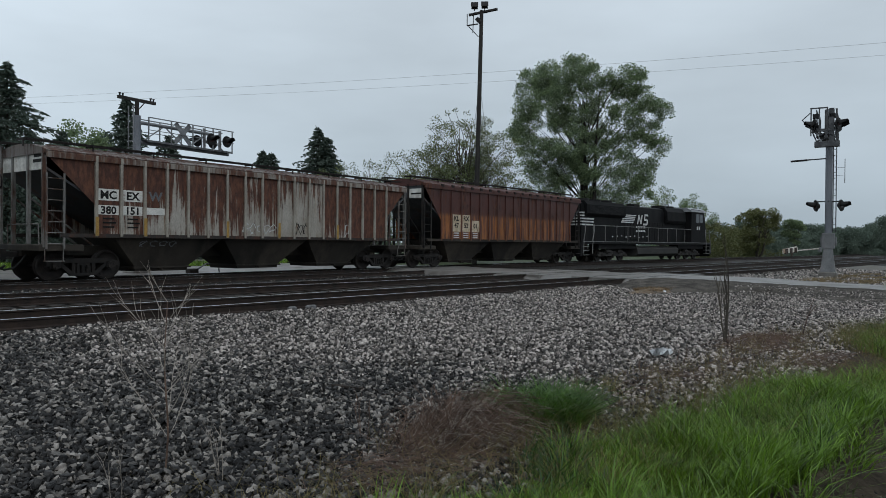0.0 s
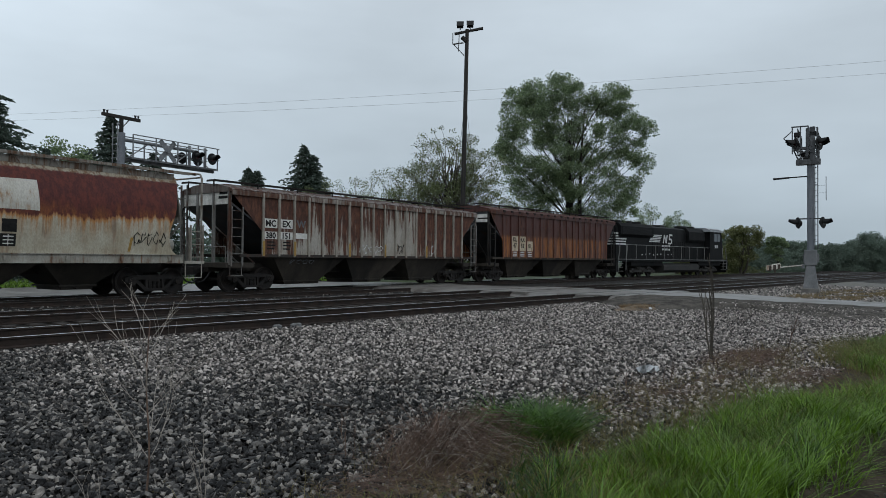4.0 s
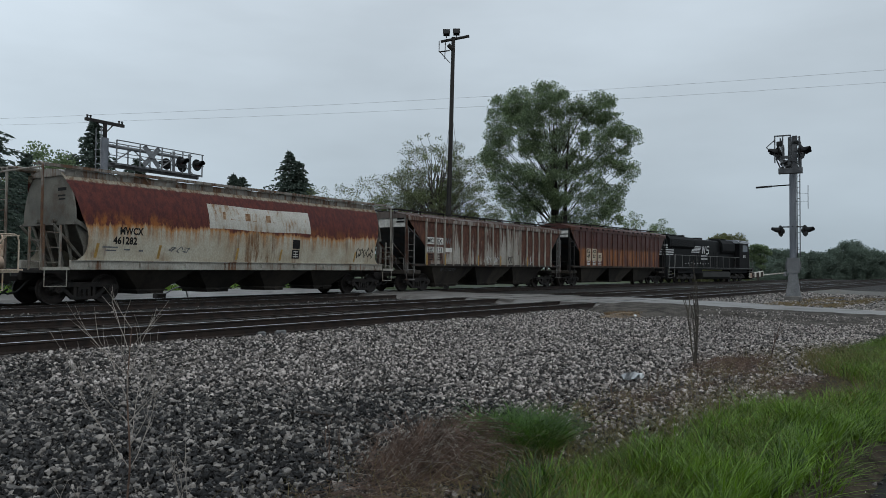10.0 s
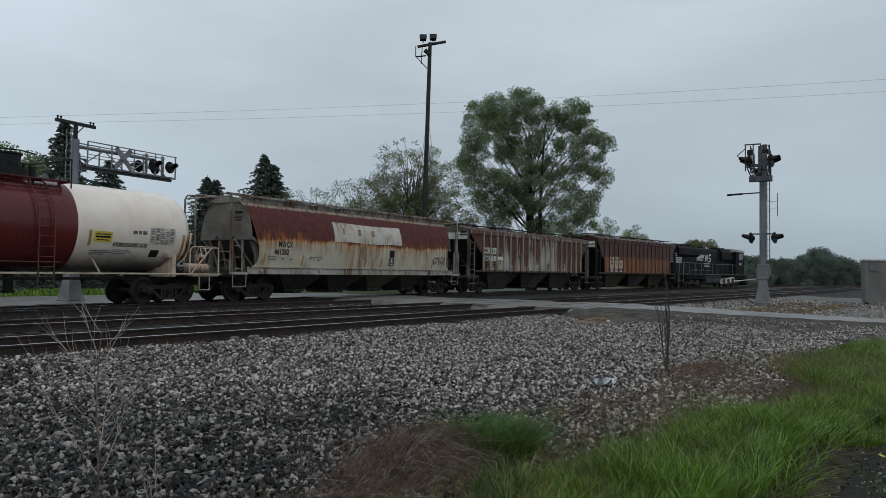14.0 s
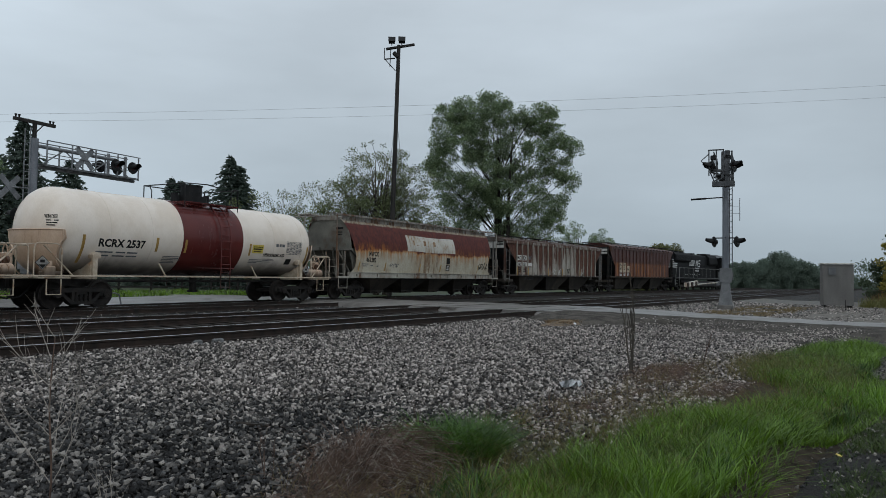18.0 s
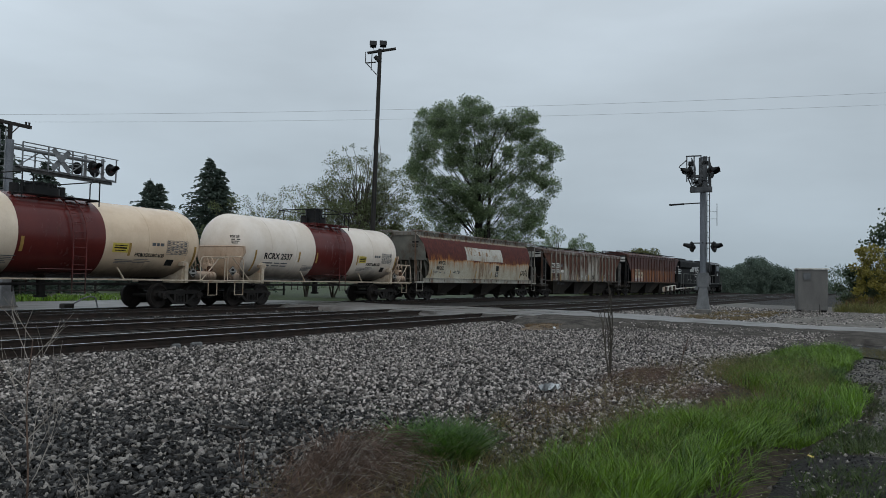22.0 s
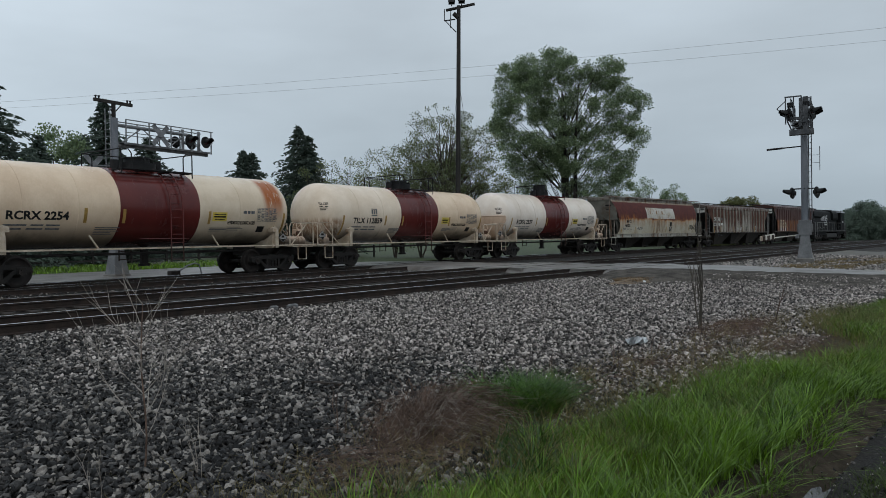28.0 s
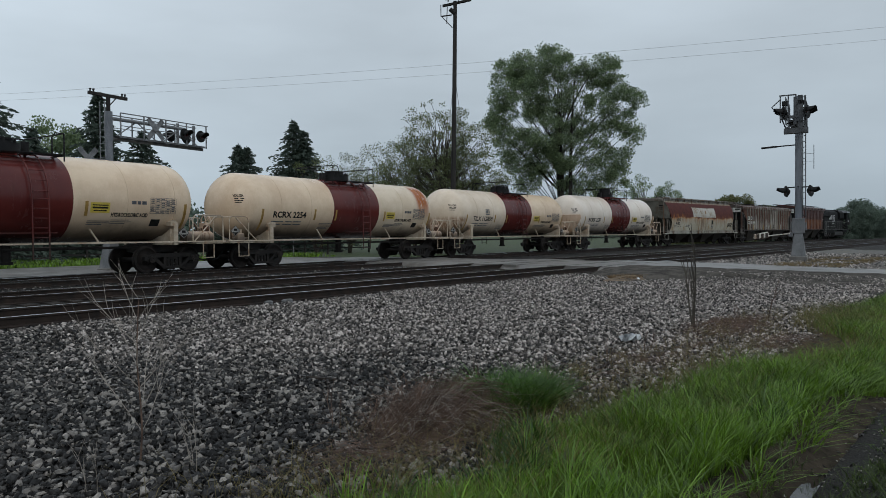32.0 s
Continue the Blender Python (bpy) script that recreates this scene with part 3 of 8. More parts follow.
def on_line(at, half=0.5):
    """Pose of something whose ends stand on the bent track, half its length before and behind a point."""
    (xa, xb), (ya, yb) = (np.interp((at - half, at + half), LINE_S, v) for v in (LINE_X, LINE_Y))
    return pose(float(xa + xb) / 2, float(ya + yb) / 2, 0, 0, 0, math.degrees(math.atan2(yb - ya, xb - xa)))


def along_line(outline, s0, s1, step, off=0.0):
    """An outline of (across, z) swept along the bent track."""
    rings = []
    for q in np.arange(s0, s1 + 0.01, step):
        m = on_line(q)
        rings.append([m @ Vector((0, off + a, b)) for a, b in outline])
    return Build().loft(rings, True, True)



def ease(x, a, b):
    t = np.clip((x - a) / (b - a), 0, 1)
    return t * t * (3 - 2 * t)


def wave(x, y):
    return (0.5 * np.sin(0.9 * x + 1.3 * np.sin(0.6 * y)) + 0.3 * np.sin(1.7 * y + 0.8 * x + 1.0)
            + 0.35 * np.sin(2.9 * x - 2.1 * y + 0.4) + 0.2 * np.sin(5.3 * y + 4.1 * x))


def ground_z(x, y):
    """Height of the ground: a gravel yard, the raised track bed, a shallow wet ditch beside the grass."""
    x, y = np.asarray(x, float), np.asarray(y, float)
    near = 1 - ease(np.hypot(x - 8, y - 4), 18, 45)
    z = -0.31 + 0.10 * ease(y, 10.3, 12.2) + 0.022 * wave(x, y) * near
    z = z - 0.15 * np.exp(-((y - 1.0) / 0.24) ** 2) * ease(x, 2.5, 4.0) * (1 - ease(x, 8, 12))
    z = z - 0.10 * np.exp(-(((x - 21.3) / 2.1) ** 2 + ((y - 1.0) / 0.75) ** 2))
    return z


def road_z(y):
    return -0.21 + 0.19 * ease(np.asarray(y, float), 2.5, 11.3) - 0.12 * ease(np.asarray(y, float), 29.5, 36)


gx = np.concatenate([[-3000, -900, -300, -120, -60, -35, -20, -12, -8], np.arange(-5, 27, 0.3), np.arange(27, 60, 1.5), [65, 75, 90, 120, 160, 220, 320, 600, 1200, 3000]])
gy = np.concatenate([[-3000, -900, -300, -120, -60, -30, -18, -10, -6, -4], np.arange(-2, 13, 0.3), np.arange(13.2, 45, 1.2), [48, 55, 65, 80, 110, 160, 250, 500, 1200, 3000]])
GX, GY = np.meshgrid(gx, gy)
GZ = ground_z(GX, GY)
nxg, nyg = len(gx), len(gy)
ground = Build()
ground.v = list(zip(GX.ravel().tolist(), GY.ravel().tolist(), GZ.ravel().tolist()))
ground.f = [(j * nxg + i, j * nxg + i + 1, (j + 1) * nxg + i + 1, (j + 1) * nxg + i) for j in range(nyg - 1) for i in range(nxg - 1)]
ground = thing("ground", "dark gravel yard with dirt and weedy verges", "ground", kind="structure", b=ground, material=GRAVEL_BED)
ground.data.materials.append(SOIL)
GRASS_FLOOR = shade("trodden_turf", (0.016, 0.028, 0.009), (0.055, 0.075, 0.024), 3, 0.8, bump=0.7, grain=25, spots=(0.05, 0.042, 0.028), spot_scale=0.7)
ground.data.materials.append(GRASS_FLOOR)
ground.data.materials.append(YARD_DUST)
ground.data.materials.append(MUD)
for poly in ground.data.polygons:
    c = poly.center
    if 1.5 < c.x < 20.5 and 0.9 - 0.6 * (8 < c.x < 14) < c.y < 3.3 + 0.3 * math.sin(c.x * 1.7):
        poly.material_index = 1
    elif 8.0 < c.x < 27 and -14 < c.y < 1.4:
        poly.material_index = 4
    elif c.y > 38.5 or (c.x > 52 and c.y < 5 and c.x < 900) or c.y > 30 and c.x > 33:
        poly.material_index = 2
    elif 30 < c.x < 70 and 3 < c.y < 12.5:
        poly.material_index = 3

# the road climbs over the three tracks
ry = np.concatenate([np.arange(-40, 0, 4.0), np.arange(0, 40, 0.5), np.arange(40, 160, 6.0)])
rings = []
for y in ry:
    w0, w1 = ROAD_X[0] + 0.12 * math.sin(y * 0.9) - 0.9 * float(1 - ease(y, 2, 9)), ROAD_X[1] + 0.12 * math.sin(y * 1.3 + 1) + 0.8 * float(1 - ease(y, 2, 8))
    z = float(road_z(y))
    rings.append([(w0 - 0.35, y, z - 0.2), (w0, y, z - 0.02), (w0 + 0.8, y, z), ((w0 + w1) / 2, y, z + 0.03 * (1 - float(ease(y, 9, 11)) * (1 - float(ease(y, 29, 31))))),
                  (w1 - 0.8, y, z), (w1, y, z - 0.02), (w1 + 0.35, y, z - 0.2)])
thing("road", "worn pale concrete road crossing the railway", "road", kind="structure", b=Build().loft(rings, closed=False), material=CONCRETE_ROAD)

# dark patched asphalt beside the road, where it meets the first track
ap = []
for i in range(61):
    y = -4.0 + i * 0.27
    w = (0.5 + 1.9 * float(ease(y, 6.2, 10.5)) * (1 - 0.25 * float(ease(y, 11.2, 12.2))) + 3.4 * float(1 - ease(y, 3.0, 8.5)) * (0.25 + 0.75 * float(ease(y, 1.7, 3.0)))) + 0.16 * math.sin(y * 4) + 0.1 * math.sin(y * 9.1)
    z, east = float(road_z(y)), ROAD_X[0] + 1.1 + 1.5 * float(1 - ease(y, 3, 9.5)) + 0.16 * math.sin(y * 5) + 0.1 * math.sin(y * 11)
    west = ROAD_X[0] - w
    ap.append([(west - 0.5, y, float(ground_z(west - 0.5, y)) - 0.03), (west, y, max(float(ground_z(west, y)) + 0.012, z - 0.12)), (ROAD_X[0] - 0.95, y, z + 0.001), (ROAD_X[0] + 0.8, y, z + 0.022), (east, y, z + 0.035)])
thing("asphalt_patch", "dark wet broken asphalt along the road edge", "pavement", kind="structure", b=Build().loft(ap, closed=False), material=ASPHALT)

# lane on the far side of the railway
lane = [[(x, 30.2 + 0.2 * math.sin(x), -0.20), (x, 31.0, -0.145), (x, 37.2, -0.135), (x, 38.0 + 0.2 * math.sin(x * 1.3), -0.20)] for x in np.arange(-80, 25.4, 2.0)]
thing("lane", "pale wet lane beside the railway", "road", kind="structure", b=Build().loft(lane, closed=False), material=CONCRETE_ROAD)
yard = [[(x, 0.2 - 0.02 * x, -0.262 + 0.01 * math.sin(x)), (x, 2.6 + 0.15 * math.sin(x), -0.25), (x, 5.4 + 0.2 * math.sin(x * 0.7), -0.268)] for x in np.arange(30.5, 60, 1.0)]
thing("gravel_drive", "pale gravel drive past the signal cabinet", "pavement", kind="structure", b=Build().loft(yard, closed=False),
      material=shade("pale_gravel", (0.082, 0.074, 0.064), (0.180, 0.163, 0.142), 3, 0.85, bump=0.6, grain=30, spots=(0.075, 0.062, 0.045), spot_scale=0.6, spot_edge=(0.48, 0.64)))

# rails and ties
RAIL = [(-0.07, -0.18), (0.07, -0.18), (0.07, -0.165), (0.012, -0.145), (0.012, -0.045), (0.036, -0.035), (0.036, -0.006), (-0.036, -0.006), (-0.036, -0.035),
        (-0.012, -0.045), (-0.012, -0.145), (-0.07, -0.165)]
HEAD = [(-0.033, -0.006), (0.033, -0.006), (0.033, -0.002), (0.026, 0.001), (-0.026, 0.001), (-0.033, -0.002)]
rail_mesh = mesh_from("rail", Build().prism(RAIL, -120, 420, True), RAIL_WEB)
head_mesh = mesh_from("rail_head", Build().prism(HEAD, -120, 420, True), RAIL_TOP)
tie_mesh = mesh_from("tie", Build().block(-0.115, 0.115, -1.3, 1.3, -0.34, -0.182, 0.012), TIE)
for k, yc in enumerate(TRACK_Y):
    bent = yc == TRAIN_Y
    track = thing("railway_track", "gently curving rusty steel rails on dark ties" if bent else "rusty steel rails on dark timber ties", "railway track", None if bent else pose(0, yc, 0), "parallel tracks", "structure")
    put = on_line if bent else (lambda x: pose(x, 0, 0))
    for side in (-0.79, 0.79):
        r = part("rail", along_line(RAIL, -110, 400, 2.0, side) if bent else rail_mesh, RAIL_WEB, track, at=None if bent else pose(0, side, 0))
        part("rail_head", along_line(HEAD, -110, 400, 2.0, side) if bent else head_mesh, RAIL_TOP, r, "bright polished running surface")
    xs = np.arange(-8, 24.7, 0.52) if k == 0 else np.arange(0, 24.7, 0.52)
    for x in list(xs) + list(np.arange(31.4, 52 if k == 0 else 40, 0.52)):
        part("tie", tie_mesh, None, track, at=put(float(x) + random.uniform(-0.03, 0.03)) @ pose(0, random.uniform(-0.04, 0.04), random.uniform(-0.008, 0.004), 0, 0, random.uniform(-1, 1)))
    rest = Build()
    for x in list(np.arange(-60, -8 if k == 0 else 0, 0.52)) + list(np.arange(52 if k == 0 else 40, 150, 0.52)):
        rest.box(-0.115, 0.115, -1.3, 1.3, -0.34, -0.182, put(float(x)))
    tagged(part("distant_ties", rest, TIE, track), kind="stuff")
# a lone rail left lying between the second and the third track
lone = thing("spare_rail", "single rusty rail lying beside the curving track", "rail", pose(0, 23.1, -0.02), kind="structure")
part("rail", mesh_from("rail", Build().prism(RAIL, -30, 24.8, True), RAIL_WEB), None, lone)
part("rail_head", mesh_from("rail_head", Build().prism(HEAD, -30, 24.8, True), RAIL_TOP), None, lone, "dull running surface")

# crossing panels between and beside the rails
for yc in TRACK_Y:
    for a, b in ((-0.72, 0.72), (-1.55, -0.86), (0.86, 1.55)):
        for i in range(3):
            x0 = ROAD_X[0] - 0.1 + i * 1.97
            t = thing("crossing_panel", "grey concrete panel set between the rails", "crossing panel", on_line(x0 + 0.97) @ pose(-0.97, 0, 0) if yc == TRAIN_Y else pose(x0, yc, 0), "level crossing panels", "structure",
                      Build().block(0, 1.94, a, b, -0.16, -0.006 - 0.004 * (i % 2), 0.01), CONCRETE_ROAD)

# ---- loose ballast ----
def stones(name, count, xa, xb, ya, yb, lo, hi, keep=None, label="", lift=0.3, material=None, three=False, base=None):
    x, y = rng.uniform(xa, xb, count), rng.uniform(ya, yb, count)
    if keep is not None:
        ok = keep(x, y)
        x, y = x[ok], y[ok]
    k = len(x)
    s = lo + (hi - lo) * rng.random(k) ** 1.7
    cube = np.array([(-1.1, -0.8, -1), (1.1, -0.8, -1), (0.05, 1.2, -1), (-0.95, -0.65, 1), (0.8, -0.7, 1), (-0.1, 0.85, 1)], float) if three else np.array([(-1, -1, -1), (1, -1, -1), (1, 1, -1), (-1, 1, -1), (-1, -1, 1), (1, -1, 1), (1, 1, 1), (-1, 1, 1)], float)
    p = cube[None] * (1 + rng.uniform(-0.42, 0.30, (k, len(cube), 3)))
    p *= (s[:, None] * np.stack([rng.uniform(0.65, 1.25, k), rng.uniform(0.5, 1.0, k), rng.uniform(0.28, 0.58, k)], 1))[:, None, :] * 0.5
    q = rng.normal(size=(k, 4)) * np.array([0.30, 0.30, 1, 1])
    q /= np.linalg.norm(q, axis=1)[:, None]
    b_, c_, d_, a_ = q.T
    rot = np.stack([np.stack([1 - 2 * (c_ * c_ + d_ * d_), 2 * (b_ * c_ - d_ * a_), 2 * (b_ * d_ + c_ * a_)], 1),
                    np.stack([2 * (b_ * c_ + d_ * a_), 1 - 2 * (b_ * b_ + d_ * d_), 2 * (c_ * d_ - b_ * a_)], 1),
                    np.stack([2 * (b_ * d_ - c_ * a_), 2 * (c_ * d_ + b_ * a_), 1 - 2 * (b_ * b_ + c_ * c_)], 1)], 1)
    p = np.einsum("nij,nkj->nki", rot, p)
    z = (base or ground_z)(x, y) + s * lift * rng.uniform(0.1, 1.0, k)
    p += np.stack([x, y, z], 1)[:, None, :]
    if three:
        me = scatter_mesh(name, p, [(3, 4, 5), (0, 1, 4), (0, 4, 3), (1, 2, 5), (1, 5, 4), (2, 0, 3), (2, 3, 5)], 6, material or STONE)
    else:
        me = scatter_mesh(name, p, [(4, 5, 6, 7), (0, 1, 5, 4), (1, 2, 6, 5), (2, 3, 7, 6), (3, 0, 4, 7)], 8, material or STONE)
    return tagged(new(name, me), label, "gravel", kind="stuff")


def bare(x, y):
    """Where gravel lies open: thins out over dirt and under grass."""
    edge = 3.25 + 0.35 * np.sin(x * 1.3) + 0.25 * np.sin(x * 3.1 + 1)
    edge = np.where(x < 5.5, edge - 0.45, edge - 0.7 * (1 - ease(x, 9, 12)))
    edge = edge - 1.1 * np.exp(-((x - 10.8) / 1.7) ** 2)
    ok = (y > edge - 0.5 * rng.random(len(x))) & (y < 12.7)
    dirt = (np.exp(-(((x - 19.5) / 3.2) ** 2 + ((y - 6.3) / 0.8) ** 2)) + 0.45 * np.exp(-(((x - 11.5) / 2.2) ** 2 + ((y - 3.7) / 0.7) ** 2)))
    ok &= rng.random(len(x)) > 0.55 * dirt
    apron = 0.4 + 2.1 * ease(y, 6.2, 10.5)
    return ok & (x < ROAD_X[0] - apron * (y > 6) - 0.9 * (1 - ease(y, 2, 9)))


def in_view(x, y):
    a = np.degrees(np.arctan2(x, y))
    return (a > 12) & (a < 93)


def paler(x, y):
    """Share of the paler stone among the dark wet ballast, rising with x."""
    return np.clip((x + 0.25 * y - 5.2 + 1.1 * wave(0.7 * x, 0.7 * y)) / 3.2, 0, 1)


stones("ballast_gravel", 175000, 0.6, 10.2, 2.6, 12.7, 0.020, 0.066, lambda x, y: bare(x, y) & in_view(x, y) & (rng.random(len(x)) > paler(x, y)), "wet grey crushed stone ballast lying loose", 0.9, None, True)
stones("yard_gravel", 122000, 1.5, 24.6, 2.4, 12.9, 0.022, 0.070, lambda x, y: bare(x, y) & in_view(x, y) & (rng.random(len(x)) < paler(x, y)), "paler grey crushed stone spread over the yard", 0.8, STONE_PALE, True)
def apron_z(x, y):
    """Top of the asphalt beside the road."""
    west = ROAD_X[0] - (0.5 + 1.9 * ease(y, 6.2, 10.5) + 3.4 * (1 - ease(y, 3.0, 8.5)) * (0.25 + 0.75 * ease(y, 1.7, 3.0)))
    f = np.clip((x - west) / (ROAD_X[0] - 0.95 - west), 0, 1)
    lo = np.maximum(ground_z(west, y) + 0.012, road_z(y) - 0.12)
    return np.maximum(ground_z(x, y), lo + f * (road_z(y) - lo)) + 0.022 * np.clip(x - ROAD_X[0] + 0.9, 0, 1.7) / 1.7


stones("yard_gravel", 30000, 19.5, 26.6, 0.6, 8.4, 0.018, 0.06, lambda x, y: rng.random(len(x)) < (1 - ease(x, 22.0, 26.4)) * (1 - 0.8 * ease(y, 5.5, 8.4)) * np.clip(0.55 + 0.7 * wave(0.9 * x, 1.7 * y), 0.06, 1) * ease(y, 1.6, 2.6), "loose stone carried out over the asphalt", 0.5, STONE_PALE, True, apron_z)
stones("ballast_gravel", 9000, -6, 24.6, 15.3, 24.2, 0.04, 0.08, lambda x, y: ((y < 16.5) | (y > 20.2)) & (rng.random(len(x)) > 0.35 * (y > 20)), "dark crushed stone between the tracks", 0.5, None, True)
stones("ballast_gravel", 12000, 31.5, 54, 0.2, 13.0, 0.04, 0.12, lambda x, y: (rng.random(len(x)) < 0.2 + 0.8 * ease(y, 5.5, 8.5)), "grey crushed stone beside the far rails", 0.4, STONE_PALE, True)

stones("yard_gravel", 9000, 31.5, 52, 0.4, 6.2, 0.03, 0.10, lambda x, y: rng.random(len(x)) < np.clip(0.35 + 0.6 * wave(0.5 * x, 1.1 * y), 0.05, 1), "loose stone strewn over the drive", 0.4, STONE_PALE, True, lambda x, y: np.full(len(x), -0.262))
stones("ballast_gravel", 17000, 4.0, 23, -2.6, 1.1, 0.015, 0.05, lambda x, y: (((x - 21.3) / 2.6) ** 2 + ((y - 0.95) / 0.7) ** 2 > 1), "small dark wet stones on the muddy track", 0.3, None, True)

# ---- grass ----
def blades(name, x, y, h, width, lean, material, label, base=None, category="grass", fan=None):
    """Curved blades of three segments each, rooted at (x, y)."""
    k = len(x)
    a, b = rng.uniform(0, 2 * np.pi, k), rng.uniform(0, 2 * np.pi, k)
    if fan is not None:
        a = fan + rng.normal(0, 0.8, k)
        b = a + np.pi / 2 + rng.normal(0, 0.7, k)
        width = width * rng.uniform(0.45, 1.35, k)
        h = h * rng.uniform(0.55, 1.1, k)
    dirx, diry, wx, wy = np.cos(a), np.sin(a), np.cos(b), np.sin(b)
    z0 = (ground_z(x, y) if base is None else base) - 0.02
    pts = []
    bend = lean * rng.uniform(0.3, 1.5, k) * h
    for t, w in ((0, 1.0), (0.4, 0.85), (0.75, 0.55)):
        off, up = bend * t * t, h * (t - 0.16 * t * t * np.clip(lean, 0, 1))
        for sgn in (-1, 1):
            pts.append(np.stack([x + dirx * off + sgn * wx * width * w / 2, y + diry * off + sgn * wy * width * w / 2, z0 + up], 1))
    pts.append(np.stack([x + dirx * bend, y + diry * bend, z0 + h * (1 - 0.2 * np.clip(lean, 0, 1))], 1))
    pts.append(pts[-1] + np.array([0, 0, 0.001]))
    me = scatter_mesh(name, np.stack(pts, 1), [(0, 1, 3, 2), (2, 3, 5, 4), (4, 5, 7, 6)], 8, material)
    return tagged(new(name, me), label, category, kind="stuff")


def tufted(count, xa, xb, ya, yb, keep, spread=0.10, per=22):
    """Blade roots gathered in tufts."""
    n_t = count // per
    cx, cy = rng.uniform(xa, xb, n_t), rng.uniform(ya, yb, n_t)
    x = np.repeat(cx, per) + rng.normal(0, spread, n_t * per)
    y = np.repeat(cy, per) + rng.normal(0, spread, n_t * per)
    tall = np.repeat(rng.uniform(0.35, 1.3, n_t), per)
    sway = np.repeat(rng.uniform(0, 2 * np.pi, n_t), per)
    fan = np.arctan2(y - np.repeat(cy, per) + 0.9 * spread * np.sin(sway), x - np.repeat(cx, per) + 0.9 * spread * np.cos(sway))
    ok = keep(x, y)
    return x[ok], y[ok], tall[ok], fan[ok]


def verge(x, y):
    top = 2.60 - 0.3 * ease(x, 5.5, 7.5) + 0.14 * np.sin(x * 1.1 + 0.5) + 0.13 * np.sin(x * 2.7) - 0.75 * np.exp(-((x - 10.6) / 1.5) ** 2) + 0.55 * ease(x, 11.8, 13.5)
    top = np.where(x < 5.0, 2.82 + 0.24 * np.cos((x - 2.6) * 3.4), top) - 0.9 * ease(x, 16, 21)
    low = 1.44 + 0.07 * np.sin(x * 1.9) - 0.95 * ease(x, 6.8, 10.5) + 0.55 * ease(x, 11.5, 15)
    return (y < top) & (y > low) & (x > 1.6)


def verge_shape(x, y, tall):
    mid = np.clip(1 - ((y - 1.85) / 1.05) ** 2, 0.1, 1)
    mid = mid * np.clip(0.95 + 0.35 * np.sin(2.9 * x + 1.4 * np.sin(2.3 * y)) + 0.25 * np.sin(5.1 * x - 3.3 * y), 0.35, 1.35)
    return (0.16 + 0.27 * mid) * tall * np.where(x < 4.5, 0.8, 1.0)


x, y, tall, fan = tufted(116000, 1.6, 9.0, 0.5, 3.5, verge, 0.075, 48)
blades("verge_grass", x, y, verge_shape(x, y, tall) * 0.66, 0.0088, 0.62, GRASS, "tall wet bright green grass beside the gravel", fan=fan)
x, y, tall, fan = tufted(13000, 1.8, 12, 0.6, 2.9, lambda x, y: verge(x, y) & (wave(1.3 * x, 2.1 * y + 2) > -0.15), 0.05, 18)
blades("tall_grass", x, y, 0.10 + 0.23 * tall, 0.0095, 0.5, leafy("bright_blade", (0.05, 0.11, 0.010), (0.21, 0.385, 0.036), 0.4, 2.0, 0.3), "taller bright blades standing out of the verge", fan=fan)
x, y, tall, fan = tufted(9500, 1.8, 15, 1.0, 3.6, lambda x, y: verge(x, y - 0.35), 0.16, 9)
blades("seed_grass", x, y, 0.12 + 0.24 * tall, 0.0035, 0.9, GRASS_DRY, "thin straw coloured stalks among the grass")
x, y, tall, fan = tufted(15000, 1.8, 17, 1.1, 3.5, lambda x, y: verge(x, y - 0.2) & (wave(1.1 * x, 1.6 * y) > -0.05), 0.13, 30)
blades("panicle_grass", x, y, 0.14 + 0.22 * tall, 0.0036, 0.8, leafy("dull_panicle", (0.035, 0.045, 0.014), (0.20, 0.215, 0.075), 0.6, 1.8), "fine dull seed panicles veiling the grass")
x, y, tall, fan = tufted(22000, 1.6, 16, 0.9, 3.3, lambda x, y: verge(x, y) & (wave(1.7 * x + 4, 2.3 * y) > 0.1), 0.07, 40)
blades("dark_grass", x, y, 0.10 + 0.20 * tall, 0.011, 0.7, leafy("deep_green_blade", (0.008, 0.026, 0.004), (0.050, 0.120, 0.016), 0.45, 2.5), "tufts of deep green grass in the verge", fan=fan)
x, y, tall, fan = tufted(62000, 8.8, 20.5, 0.3, 3.6, verge, 0.12, 40)
blades("verge_grass", x, y, verge_shape(x, y, tall) * 0.66, 0.012, 0.65, GRASS, "rough green grass along the edge of the yard", fan=fan)
x, y, tall, fan = tufted(26000, 2.8, 18.0, -1.6, 1.3, lambda x, y: (np.sin(x * 2.3 + y * 4) + 1.2 * np.sin(x * 0.8 - y * 2.2) > 0.1) & ~((y > 0.86) & (y < 1.12) & (x > 3.5) & (x < 7.5) & (rng.random(len(x)) < 0.75)))
blades("low_grass", x, y, 0.13 * tall, 0.007, 0.9, leafy("dull_grass", (0.014, 0.024, 0.007), (0.085, 0.115, 0.032), 0.6, 1.6), "short sparse grass on wet mud")
x, y, tall, fan = tufted(5000, 3.0, 9.5, 0.15, 0.82, lambda x, y: (y < 0.84) & (np.sin(3.1 * x) + np.sin(5.3 * x + 6 * y) > -0.9), 0.07, 18)
blades("bank_grass", x, y, 0.04 + 0.09 * tall, 0.008, 0.9, leafy("bank_blade", (0.008, 0.018, 0.004), (0.085, 0.135, 0.024), 0.5, 2.0), "rough grass on the far bank of the ditch", fan=fan)
x, y, tall, fan = tufted(1100, 3.0, 9.5, 1.20, 1.45, lambda x, y: y > 1.15, 0.06, 12)
